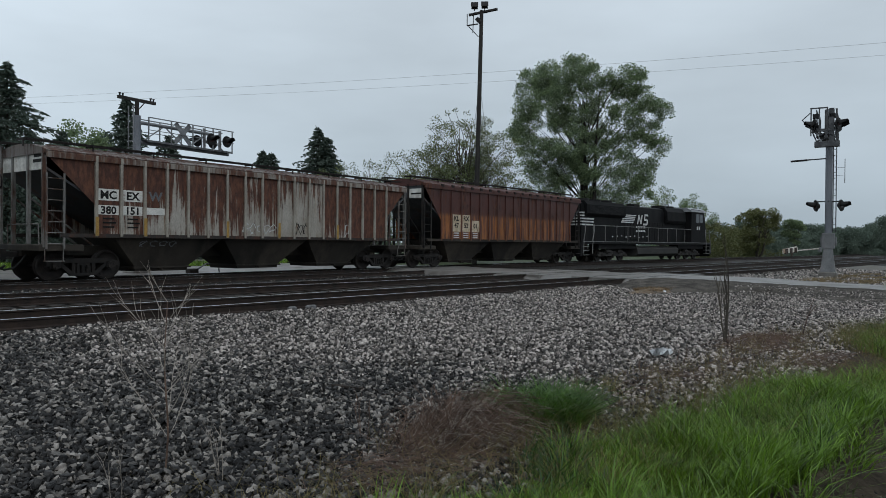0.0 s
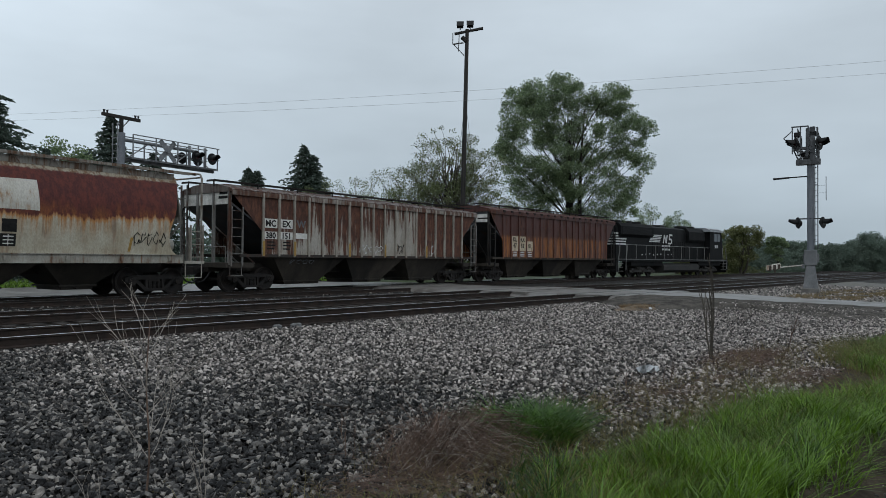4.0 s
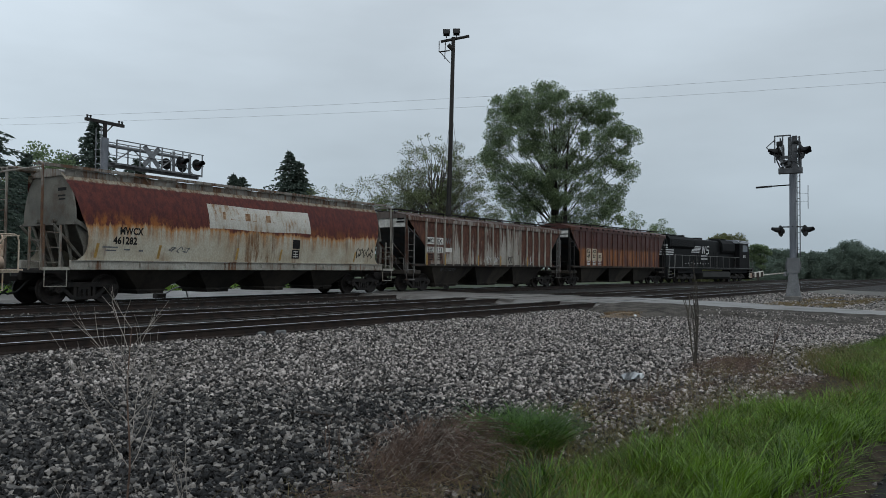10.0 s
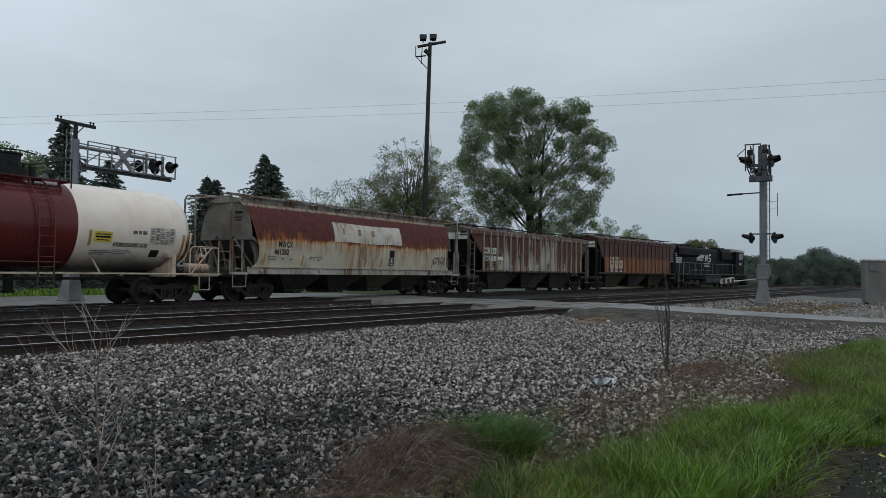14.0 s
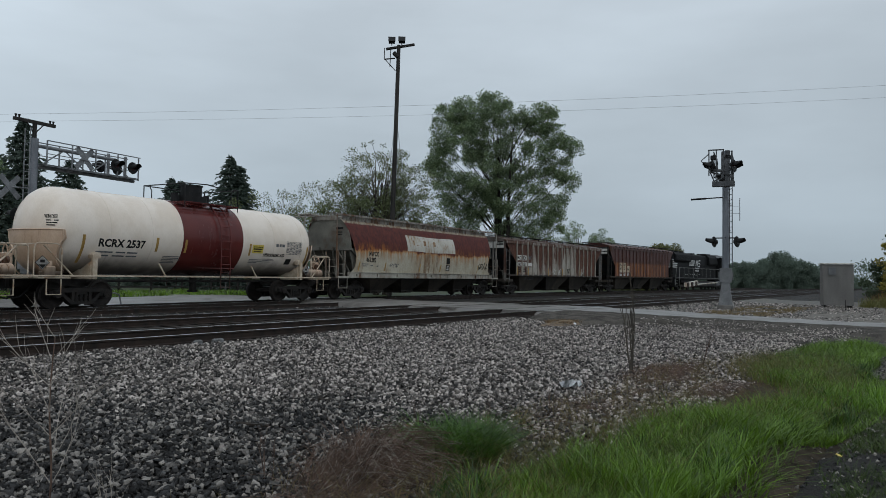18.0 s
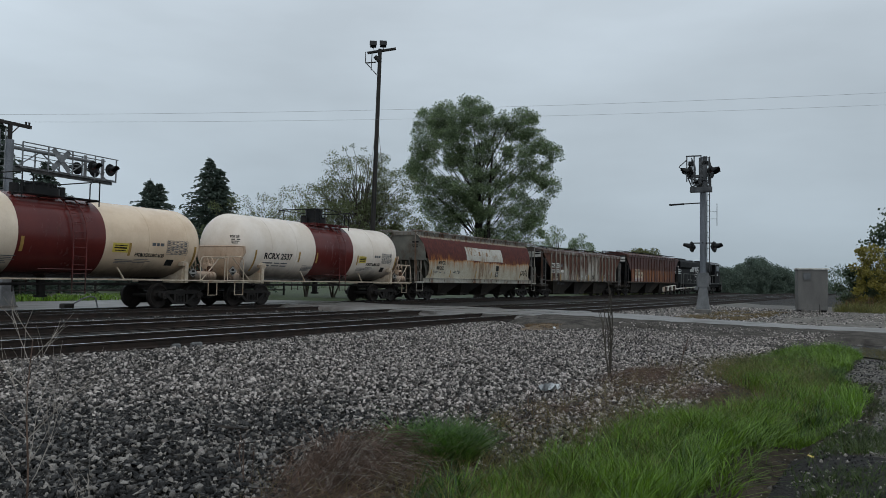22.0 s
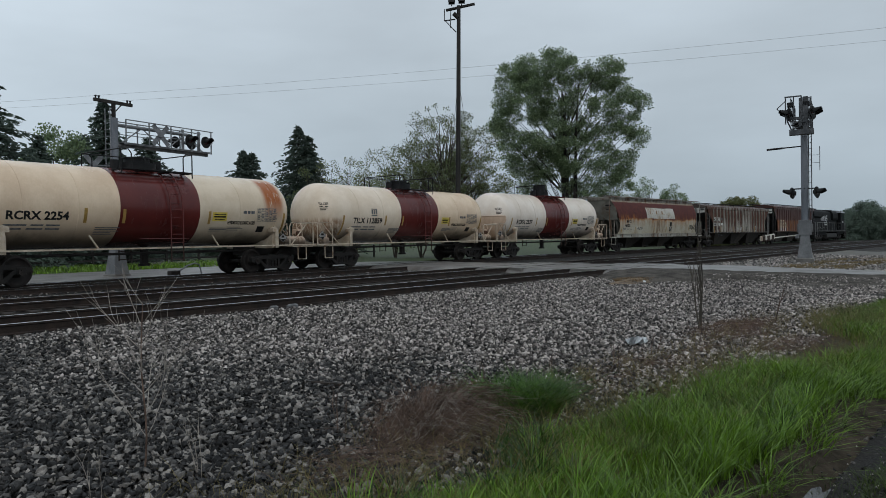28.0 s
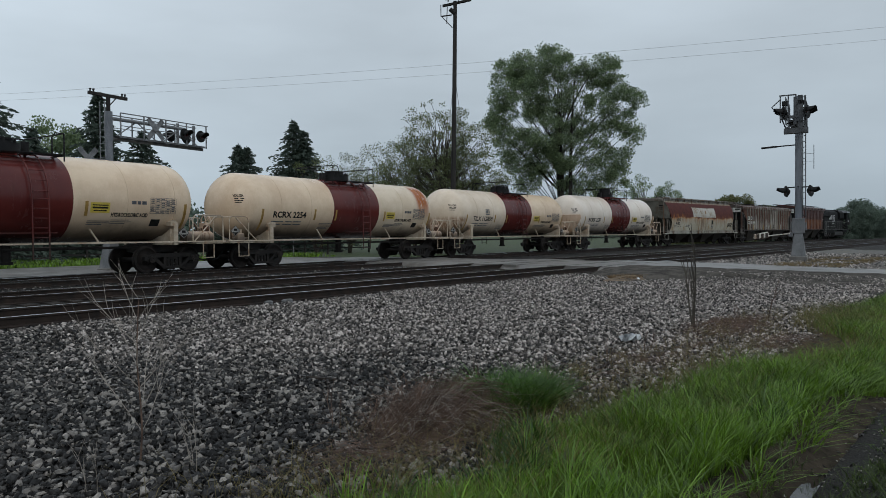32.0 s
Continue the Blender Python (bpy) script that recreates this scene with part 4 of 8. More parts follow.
blades("ditch_grass", x, y, 0.16 + 0.16 * tall, 0.010, 1.3, GRASS, "long blades hanging over the ditch", fan=fan)
x, y, tall, fan = tufted(2600, 1.8, 14, 2.6, 3.9, lambda x, y: y > 2.6, 0.08, 8)
blades("seed_grass", x, y, 0.26 * tall, 0.004, 0.7, GRASS_DRY, "thin straw coloured grass at the gravel edge")
# far verges
x, y, tall, fan = tufted(15000, -18, 34, 38.2, 45, lambda x, y: x < 60, 0.25)
blades("far_grass", x, y, 0.34 * tall, 0.065, 0.6, GRASS, "green grass verge beyond the lane")
x, y, tall, fan = tufted(16000, 50, 75, -3.5, 4.4, lambda x, y: (y < 3.9 + 0.5 * np.sin(x)) & (y > -4), 0.25)
blades("tall_weeds", x, y, (0.7 + 0.5 * ease(x, 52, 60)) * tall, 0.03, 0.7, leafy("yellowing_weed", (0.05, 0.055, 0.014), (0.21, 0.20, 0.055), 0.6, 0.9), "tall yellowing weeds beside the cabinet", category="weeds", fan=fan)
x, y, tall, fan = tufted(2500, 52, 75, -3.5, 4.2, lambda x, y: (y < 3.8 + 0.5 * np.sin(x)) & (y > -4), 0.3, 8)
blades("seed_heads", x, y, (0.85 + 0.55 * ease(x, 52, 60)) * tall, 0.03, 0.5, leafy("rusty_seed_head", (0.07, 0.04, 0.02), (0.22, 0.13, 0.06), 0.7), "rust-brown seed stalks among the weeds", category="weeds")
x, y, tall, fan = tufted(9000, 34.5, 47, 6.2, 9.4, lambda x, y: np.sin(x * 1.1) + np.sin(y * 3 + x) > -0.3, 0.2)
blades("dry_grass", x, y, 0.12 * tall, 0.03, 0.7, leafy("trodden_dry_grass", (0.095, 0.070, 0.034), (0.26, 0.195, 0.098), 0.7, 1.0), "low dry yellow grass round the signal footing")
x, y, tall, fan = tufted(1500, 21.0, 23.2, 9.9, 11.0, lambda x, y: (x - 22.3) ** 2 + ((y - 10.4) * 2) ** 2 < 1.2, 0.12, 10)
blades("dry_grass", x, y, 0.10 * tall, 0.014, 0.8, leafy("rusty_dead_grass", (0.085, 0.055, 0.028), (0.25, 0.165, 0.088), 0.7, 2.0), "tuft of dead tan grass at the asphalt edge", base=-0.19)
thing("dirt_patch", "tan bare dirt by the road edge", "ground", kind="structure", material=DRY_DIRT,
      b=Build().loft([[(22.15 + r * (1.3 + 0.2 * math.sin(3 * a)) * math.cos(a), 10.35 + r * 0.55 * math.sin(a), -0.26 + 0.12 * (1 - r * r) + 0.012 * math.sin(7 * a + 9 * r)) for a in np.linspace(0, 2 * math.pi, 22)[:-1]]
                      for r in (1.0, 0.8, 0.55, 0.3, 0.05)], False, True))

# standing water
def puddle(cx, cy, rx, ry, z, label):
    ring = [(cx + rx * (1 + 0.25 * math.sin(3 * a + cx) + 0.12 * math.sin(7 * a)) * math.cos(a), cy + ry * (1 + 0.2 * math.sin(2 * a + 1)) * math.sin(a), z) for a in np.linspace(0, 2 * math.pi, 40)[:-1]]
    thing("puddle", label, "water", kind="structure", b=Build().add(ring, [tuple(range(39))]), material=WATER)


puddle(4.85, 1.0, 0.36, 0.07, -0.408, "still ditch water under overhanging grass")
puddle(21.3, 1.0, 2.2, 0.72, -0.338, "shallow puddle reflecting the grey sky")


# ---- the train ----
WHEEL_R = 0.48
wheel_sets = []
WHEEL_PROFILE = [(0.60, 0.09), (0.64, 0.2), (0.655, 0.36), (0.64, 0.405), (0.645, 0.44), (0.66, 0.49), (0.685, 0.505), (0.70, 0.485), (0.715, WHEEL_R), (0.80, WHEEL_R - 0.008),
                 (0.805, 0.42), (0.775, 0.39), (0.74, 0.32), (0.735, 0.2), (0.80, 0.13), (0.81, 0.07)]


def turned(profile, n=28):
    """A lathe shape about the y axis from (y, radius)."""
    return [[(r * math.cos(2 * math.pi * j / n), y, r * math.sin(2 * math.pi * j / n)) for j in range(n)] for y, r in profile]


ws = Build()
for s in (-1, 1):
    ws.loft(turned([(s * y, r) for y, r in WHEEL_PROFILE]), True, True)
    ws.disc((0, s * 1.08, 0), 0.12, 0.16, 14)
    for j in range(3):
        a = j * 2.094
        ws.disc((0.06 * math.cos(a), s * 1.175, 0.06 * math.sin(a)), 0.018, 0.04, 6)
ws.rod((0, -1.1, 0), (0, 1.1, 0), 0.085, 12)
WHEELSET = mesh_from("wheelset", ws, WHEEL)

sf = Build()   # cast side frame, outer face at y = 0, seen from outside
top = [(-1.16, 0.60), (-0.95, 0.66), (-0.55, 0.70), (0.55, 0.70), (0.95, 0.66), (1.16, 0.60), (1.16, 0.46), (1.0, 0.46), (0.62, 0.55), (-0.62, 0.55), (-1.0, 0.46), (-1.16, 0.46)]
sf.prism(top, -0.08, 0.08)
for s in (-1, 1):
    sf.prism([(s * 0.86, 0.56), (s * 0.74, 0.60), (s * 0.30, 0.22), (s * 0.42, 0.17)], -0.075, 0.075)
    sf.box(min(s * 0.27, s * 0.37), max(s * 0.27, s * 0.37), -0.07, 0.07, 0.2, 0.62)
    sf.block(s * 0.89 - 0.16, s * 0.89 + 0.16, -0.10, 0.10, 0.40, 0.63, 0.03)
sf.box(-0.42, 0.42, -0.08, 0.08, 0.15, 0.24)
SIDE_FRAME = mesh_from("side_frame", sf, STEEL_DARK)
sg = Build()
for x in (-0.17, 0.0, 0.17):
    sg.rod((x, 0.0, 0.24), (x, 0.0, 0.50), 0.065, 10)
    for z in np.arange(0.26, 0.5, 0.05):
        sg.rod((x, 0.0, z), (x, 0.0, z + 0.022), 0.08, 10)
SPRINGS = mesh_from("bolster_spring", sg, STEEL_DARK)
bo = Build().block(-0.22, 0.22, -1.06, 1.06, 0.48, 0.66, 0.03)
bo.rod((0, 0, 0.6), (0, 0, 0.86), 0.2, 14)
bo.box(-0.55, -0.47, -0.85, 0.85, 0.36, 0.46).box(0.47, 0.55, -0.85, 0.85, 0.36, 0.46)
BOLSTER = mesh_from("truck", bo, STEEL_DARK)
BRAKE = mesh_from("brake_shoe", Build().block(-0.05, 0.05, -0.1, 0.1, 0.36, 0.62, 0.01), STEEL_DARK)


def truck(car, x, axles=(-0.89, 0.89), frame_mesh=None):
    t = part("truck", BOLSTER, None, car, "dark cast steel four-wheel truck", pose(x, 0, 0))
    for y in (-1.0, 1.0):
        part("side_frame", frame_mesh or SIDE_FRAME, None, t, at=pose(0, y, 0))
        part("bolster_spring", SPRINGS, None, t, at=pose(0, y, 0))
    for bx in (-0.4, 0.4):
        for by in (-0.72, 0.72):
            part("brake_shoe", BRAKE, None, t, at=pose(bx, by, 0))
    for a in axles:
        w = part("wheelset", WHEELSET, None, t, "steel wheels with rusty hubs on one axle", pose(a, 0, WHEEL_R))
        wheel_sets.append((w, a, random.uniform(0, 360)))
    return t


def coupler(car, x, s):
    b = Build()
    b.block(min(x, x + s * 0.5), max(x, x + s * 0.5), -0.09, 0.09, 0.74, 0.92, 0.03)
    b.prism([(x + s * 0.45, 0.66), (x + s * 0.78, 0.70), (x + s * 0.78, 0.98), (x + s * 0.45, 1.0)], -0.16, 0.13)
    part("coupler", b, STEEL_DARK, car)
    h = Build()
    h.tube([(x, -0.35, 0.82), (x + s * 0.15, -0.38, 0.62), (x + s * 0.35, -0.4, 0.42), (x + s * 0.6, -0.4, 0.36), (x + s * 0.8, -0.38, 0.5)], 0.032, 6)
    part("brake_hose", h, BLACK, car, "hanging black rubber brake hose")


def ladder(car, x0, x1, y, z0, z1, steps, material, name="ladder", depth=0.0):
    b = Build()
    b.box(x0 - 0.025, x0 + 0.025, y - 0.03, y + 0.03, z0, z1).box(x1 - 0.025, x1 + 0.025, y - 0.03, y + 0.03, z0, z1)
    for i in range(steps):
        z = z0 + (z1 - z0) * (i + 0.5) / steps
        b.rod((x0, y, z), (x1, y, z), 0.014, 5)
    return part(name, b, material, car)


def end_ladder(car, x, y0, y1, z0, z1, steps, material):
    b = Build()
    for y in (y0, y1):
        b.box(x - 0.03, x + 0.03, y - 0.025, y + 0.025, z0, z1)
    for i in range(steps):
        z = z0 + (z1 - z0) * (i + 0.5) / steps
        b.rod((x, y0, z), (x, y1, z), 0.014, 5)
    return part("end_ladder", b, material, car)


def bay(x, w_top, w_bot, z_top, z_bot, y_top=1.42, y_bot=0.75):
    b = Build()
    r0 = [(x - w_top / 2, -y_top, z_top), (x + w_top / 2, -y_top, z_top), (x + w_top / 2, y_top, z_top), (x - w_top / 2, y_top, z_top)]
    zm = z_bot + 0.14
    r1 = [(x - w_bot / 2, -y_bot, zm), (x + w_bot / 2, -y_bot, zm), (x + w_bot / 2, y_bot, zm), (x - w_bot / 2, y_bot, zm)]
    r2 = [(p[0], p[1], z_bot) for p in r1]
    b.loft([r0, r1, r2], False, True)
    b.box(x - w_bot / 2 - 0.1, x + w_bot / 2 + 0.1, -y_bot - 0.08, y_bot + 0.08, z_bot + 0.10, z_bot + 0.16)
    b.rod((x - 0.1, -y_bot - 0.22, z_bot + 0.06), (x - 0.1, y_bot + 0.22, z_bot + 0.06), 0.035, 8)
    return b


def running_board(car, x0, x1, y0, y1, z, material, gap=0.9):
    b = Build()
    for y in np.linspace(y0, y1, 4):
        b.box(x0, x1, y - 0.03, y + 0.03, z, z + 0.03)
    for x in np.arange(x0, x1 + 0.01, gap):
        b.box(x - 0.02, x + 0.02, y0 - 0.03, y1 + 0.03, z - 0.05, z)
        b.box(x - 0.02, x + 0.02, y0 - 0.02, y0 + 0.02, z - 0.24, z)
    return part("running_board", b, material, car)


def ribbed_hopper(name, label, centre, side, rib, roof, end, rib_count, rib_proud, marks, x_end=7.45, x_low=6.1, trim=None, ze=3.95):
    """Covered hopper with upright side posts and three bays."""
    car = thing(name, label, "freight car", pose(centre, TRAIN_Y, 0), "cars of the freight train")
    trim = trim or rib
    Y, zs = 1.55, 1.42
    outline = [(-x_low, zs), (x_low, zs), (x_low, 2.38), (x_end, ze - 0.09), (x_end, ze), (-x_end, ze), (-x_end, ze - 0.09), (-x_low, 2.38)]
    for s, nm in ((-1, "side_wall"), (1, "side_wall")):
        part(nm, Build().prism(outline, s * Y - s * 0.03, s * Y), side, car)
    b = Build()
    for s in (-1, 1):
        b.prism([(-x_low - 1.0, zs - 0.06), (x_low + 1.0, zs - 0.06), (x_low + 1.0, zs + 0.06), (-x_low - 1.0, zs + 0.06)], s * 1.5, s * 1.6)
    part("side_sill", b, SILL if marks else BAY, car)
    # posts
    step = 2 * x_low / (rib_count - 1)
    rib_mesh = mesh_from("side_post", Build().block(-0.045, 0.045, -rib_proud, 0.0, zs - 0.02, ze - 0.02, 0.012), rib)
    for i in range(rib_count):
        x = -x_low + i * step
        part("side_post", rib_mesh, None, car, at=pose(x, -Y, 0))
        part("side_post", rib_mesh, None, car, at=pose(x, Y, 0, 0, 0, 180))
    for s in (-1, 1):
        part("top_chord", Build().block(-x_end, x_end, min(s * 1.555, s * 1.64), max(s * 1.555, s * 1.64), ze - 0.20, ze - 0.02, 0.012), MC_CHORD if marks else rib, car)
    # roof
    prof = [(-1.6, ze - 0.08), (-1.62, ze + 0.02), (-1.5, ze + 0.08), (-0.7, ze + 0.25), (0, ze + 0.29), (0.7, ze + 0.25), (1.5, ze + 0.08), (1.62, ze + 0.02), (1.6, ze - 0.08)]
    part("roof", Build().prism(prof, -x_end - 0.05, x_end + 0.05, True), roof, car)
    hb = Build()
    hb.prism([(-0.36, ze + 0.26), (0.36, ze + 0.26), (0.32, ze + 0.34), (-0.32, ze + 0.34)], -x_end + 0.6, x_end - 0.6, True)
    part("roof_hatch", hb, roof, car)
    running_board(car, -x_end - 0.35, x_end + 0.35, -1.0, -0.6, ze + 0.36, STEEL_DARK, 1.95)
    running_board(car, -x_end - 0.35, x_end + 0.35, 0.6, 1.0, ze + 0.36, STEEL_DARK, 1.95)
    for s in (-1, 1):
        # end sheets: plate on top, slope sheet below, end sill, posts, ladders
        part("end_plate", Build().box(min(s * x_end, s * (x_end - 0.03)), max(s * x_end, s * (x_end - 0.03)), -1.5, 1.5, 3.40, ze + 0.1), WHITE if marks else end, car)
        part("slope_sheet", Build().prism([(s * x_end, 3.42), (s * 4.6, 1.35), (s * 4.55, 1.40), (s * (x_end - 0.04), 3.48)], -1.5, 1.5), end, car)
        part("end_sill", Build().block(min(s * (x_low + 0.3), s * (x_end + 0.15)), max(s * (x_low + 0.3), s * (x_end + 0.15)), -1.5, 1.5, 0.95, 1.14, 0.02)
             .box(min(s * 4.9, s * (x_end + 0.1)), max(s * 4.9, s * (x_end + 0.1)), -0.32, 0.32, 0.78, 1.1), BAY, car)
        pb = Build()
        for y in (-1.46, -0.5, 0.5, 1.46):
            pb.box(s * x_end - 0.05, s * x_end + 0.05, y - 0.045, y + 0.045, 1.05, ze)
        pb.rod((s * 6.0, -0.5, 1.1), (s * x_end, -0.5, 2.6), 0.03, 6).rod((s * 6.0, 0.5, 1.1), (s * x_end, 0.5, 2.6), 0.03, 6)
        part("end_post", pb, trim, car)
        ladder(car, min(s * (x_end - 0.02), s * (x_end - 0.50)), max(s * (x_end - 0.02), s * (x_end - 0.50)), -1.56, 1.0, 3.3, 7, trim)
        end_ladder(car, s * (x_end + 0.1), 1.05, 1.45, 0.95, ze + 0.3, 9, trim)
        eb = Build()
        eb.tube([(s * (x_end + 0.1), -1.4, 1.1), (s * (x_end + 0.12), -1.4, 1.75), (s * (x_end + 0.12), 0.6, 1.75), (s * (x_end + 0.1), 0.6, 1.1)], 0.018, 6)
        eb.box(min(s * (x_end - 0.5), s * x_end), max(s * (x_end - 0.5), s * x_end), -1.62, -1.42, 0.62, 0.65)
        for xx in (x_end, x_end - 0.5):
            eb.rod((s * xx, -1.52, 0.64), (s * xx, -1.52, 1.0), 0.015, 5)
        part("grab_iron", eb, trim, car)
        coupler(car, s * (x_end + 0.1), s)
        truck(car, s * 6.55)
    if marks:
        rb = Build().tube([(-x_end - 0.25, 0.9 + 0.25 * math.cos(a), 3.1 + 0.25 * math.sin(a)) for a in np.linspace(0, 2 * math.pi, 19)], 0.02, 5)
        for a in range(3):
            rb.rod((-x_end - 0.25, 0.9, 3.1), (-x_end - 0.25, 0.9 + 0.25 * math.cos(a * 2.1), 3.1 + 0.25 * math.sin(a * 2.1)), 0.015, 4)
        part("brake_wheel", rb, STEEL_DARK, car)
    part("centre_sill", Build().box(-5.0, 5.0, -0.34, 0.34, 0.70, 1.45), BAY, car)
    for x in (-3.9, 0.0, 3.9):
        part("hopper_bay", bay(x, 3.95, 1.85, zs, 0.22, 1.46, 0.85), BAY, car, "sooty black discharge hopper")
    return car, step


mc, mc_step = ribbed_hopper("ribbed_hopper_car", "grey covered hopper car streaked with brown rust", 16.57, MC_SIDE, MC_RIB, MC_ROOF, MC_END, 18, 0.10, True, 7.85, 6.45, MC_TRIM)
flat = lambda x, y, z: (lambda u, v: Vector((x + u, y, z + v)))
MC_PANEL = shade("white_number_panel", (0.50, 0.49, 0.46), (0.66, 0.65, 0.61), 5, 0.6, spots=(0.16, 0.07, 0.04), spot_scale=3, spot_edge=(0.62, 0.72))
x0 = -6.45 + 0.06
for k, (word, num) in enumerate((("MC", "380"), ("EX", "151"))):
    xa = x0 + k * mc_step
    part("number_panel", Build().box(xa, xa + mc_step - 0.12, -1.562, -1.551, 2.55, 2.92).box(xa, xa + mc_step - 0.12, -1.562, -1.551, 2.10, 2.40), MC_PANEL, mc)
    lettering(word, 0.36, INK, mc, flat(xa + (mc_step - 0.12) / 2, -1.567, 2.61), middle=True, squeeze=0.95)
    lettering(num, 0.34, INK, mc, flat(xa + (mc_step - 0.12) / 2, -1.567, 2.13), middle=True, squeeze=0.95)
part("number_panel", Build().box(x0 + 2 * mc_step, x0 + 3 * mc_step - 0.12, -1.562, -1.551, 2.15, 2.38), MC_PANEL, mc)
lettering("W", 0.42, INK_PALE, mc, flat(x0 + 2.5 * mc_step - 0.06, -1.567, 2.62), middle=True)
bars(mc, INK, flat(0, -1.566, 0), [(x0 + 0.15 + k * mc_step, z, w, 0.05) for k in (0, 1) for z, w in ((1.95, 0.35), (1.82, 0.4), (1.68, 0.35))])
bars(mc, INK, lambda u, v: Vector((-7.862, u, v)), [(-1.35, 3.78, 0.5, 0.10), (-1.35, 3.62, 0.55, 0.10)])
for x in (-6.45, -6.45 + 2 * mc_step, -6.45 + 6 * mc_step, -6.45 + 9 * mc_step, -6.45 + 13 * mc_step):
    part("reflector_strip", Build().box(x - 0.05, x + 0.05, -1.664, -1.652, 1.42, 2.02), STRIPE, mc, "faded yellow reflector strip")


def scrawl(parent, x, z, w, h, y_at, material, seed, n=5):
    """Loops of sprayed paint, as a thin raised line."""
    r = random.Random(seed)
    b = Build()
    for k in range(n):
        pts = []
        cx = x + w * (k + 0.5) / n
        for i in range(9):
            a = i / 8 * r.uniform(3.5, 6.5) + r.uniform(0, 1)
            u, v = cx + w / n * 0.6 * math.cos(a) * r.uniform(0.5, 1.1), z + h / 2 + h / 2 * math.sin(a * 1.1) * r.uniform(0.6, 1.1)
            pts.append((u, y_at(v), v))
        b.tube(pts, 0.013, 4)
    tagged(part("graffiti", b, material, parent, "sprayed scribble"), "sprayed scribble", kind="stuff")


PALE_SPRAY = shade("pale_spray", (0.42, 0.43, 0.43), (0.6, 0.61, 0.61), 6, 0.6)
scrawl(mc, -1.2, 1.55, 1.5, 0.45, lambda v: -1.557, PALE_SPRAY, 3)
scrawl(mc, 1.2, 1.55, 0.65, 0.5, lambda v: -1.557, INK, 4, 3)
scrawl(mc, 3.9, 1.5, 0.4, 0.6, lambda v: -1.557, PALE_SPRAY, 5, 2)
scrawl(mc, -5.0, 1.05, 1.3, 0.22, lambda v: -1.40, INK_PALE, 6, 4)

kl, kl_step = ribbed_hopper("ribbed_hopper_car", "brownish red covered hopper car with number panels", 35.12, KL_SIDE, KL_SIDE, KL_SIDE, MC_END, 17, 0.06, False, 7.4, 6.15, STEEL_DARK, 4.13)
x0 = -6.15 + 0.05
for k, (a_, b_) in enumerate((("KL", "47"), ("RX", "52"), ("", "01"))):
    xa = x0 + (k + 1) * kl_step
    part("number_panel", Build().box(xa, xa + kl_step - 0.10, -1.562, -1.551, 1.86, 2.72 if a_ else 2.45), KL_PANEL, kl)
    if a_:
        lettering(a_, 0.34, INK, kl, flat(xa + kl_step / 2 - 0.05, -1.567, 2.42), middle=True)
    lettering(b_, 0.34, INK, kl, flat(xa + kl_step / 2 - 0.05, -1.567, 2.06), middle=True)
    bars(kl, PALE_SPRAY, flat(0, -1.566, 0), [(xa + 0.12, z, 0.4, 0.05) for z in (1.76, 1.64, 1.54)])
part("end_stencil_plate", Build().box(-7.44, -7.41, -1.45, -0.6, 3.45, 3.9), WHITE, kl, "dirty white stencil plate")
bars(kl, INK, lambda u, v: Vector((-7.445, u, v)), [(-1.4, 3.62, 0.7, 0.08)])
clip = mesh_from("roof_clip", Build().box(-0.09, 0.09, -1.67, -1.6, 4.06, 4.18), STEEL_DARK)
for i in range(17):
    part("roof_clip", clip, None, kl, at=pose(-6.15 + i * kl_step, 0, 0))


# curved-side hopper
def mw_y(z):
    """Half width of the curved body at a height."""
    pts = ((1.40, 1.50), (1.7, 1.545), (2.1, 1.585), (2.5, 1.60), (2.9, 1.575), (3.2, 1.50), (3.5, 1.385), (3.75, 1.25), (3.95, 1.10), (4.1, 0.95))
    for (z0, y0), (z1, y1) in zip(pts, pts[1:]):
        if z <= z1:
            return y0 + (y1 - y0) * (z - z0) / (z1 - z0)
    return 0.95


mw = thing("curved_hopper_car", "white curved-side hopper car with maroon rust along its upper half", "freight car", pose(-2.07, TRAIN_Y, 0), "cars of the freight train")
ZS = [1.40, 1.47, 1.55, 1.65, 1.75, 1.95, 2.15, 2.25, 2.35, 2.45, 2.55, 2.65, 2.75, 2.95, 3.15, 3.3, 3.45, 3.6, 3.75, 3.85, 3.95, 4.03, 4.1]


def mw_edge(z, s):
    """Where the side sheet ends: it sweeps in towards the foot of the car."""
    return s * (7.08 - float(np.interp(z, (1.40, 1.50, 1.60, 1.85, 2.20, 2.45, 2.60, 2.80, 3.40, 4.10), (0.12, 0.26, 0.36, 0.44, 0.44, 0.36, 0.30, 0.22, 0.08, -0.14))))


for sgn in (-1, 1):
    cols = []
    for t in np.linspace(0, 1, 33):
        cols.append([(mw_edge(z, -1) * (1 - t) + mw_edge(z, 1) * t, sgn * mw_y(z), z) for z in ZS])
    part("side_wall", Build().loft(cols, closed=False), MW_SIDE, mw)
part("roof", Build().prism([(-1.02, 4.02), (-1.0, 4.12), (-0.5, 4.24), (0, 4.28), (0.5, 4.24), (1.0, 4.12), (1.02, 4.02)], -7.1, 7.1, True), MW_ROOF, mw)
sl = Build()
for s in (-1, 1):
    sl.block(-7.15, 7.15, min(s * 1.46, s * 1.60), max(s * 1.46, s * 1.60), 1.12, 1.42, 0.015)
    sl.box(-7.15, 7.15, min(s * 1.58, s * 1.66), max(s * 1.58, s * 1.66), 1.395, 1.42)
    for x in np.arange(-6.6, 7, 1.65):
        sl.box(x - 0.04, x + 0.04, min(s * 1.6, s * 1.68), max(s * 1.6, s * 1.68), 1.20, 1.34)
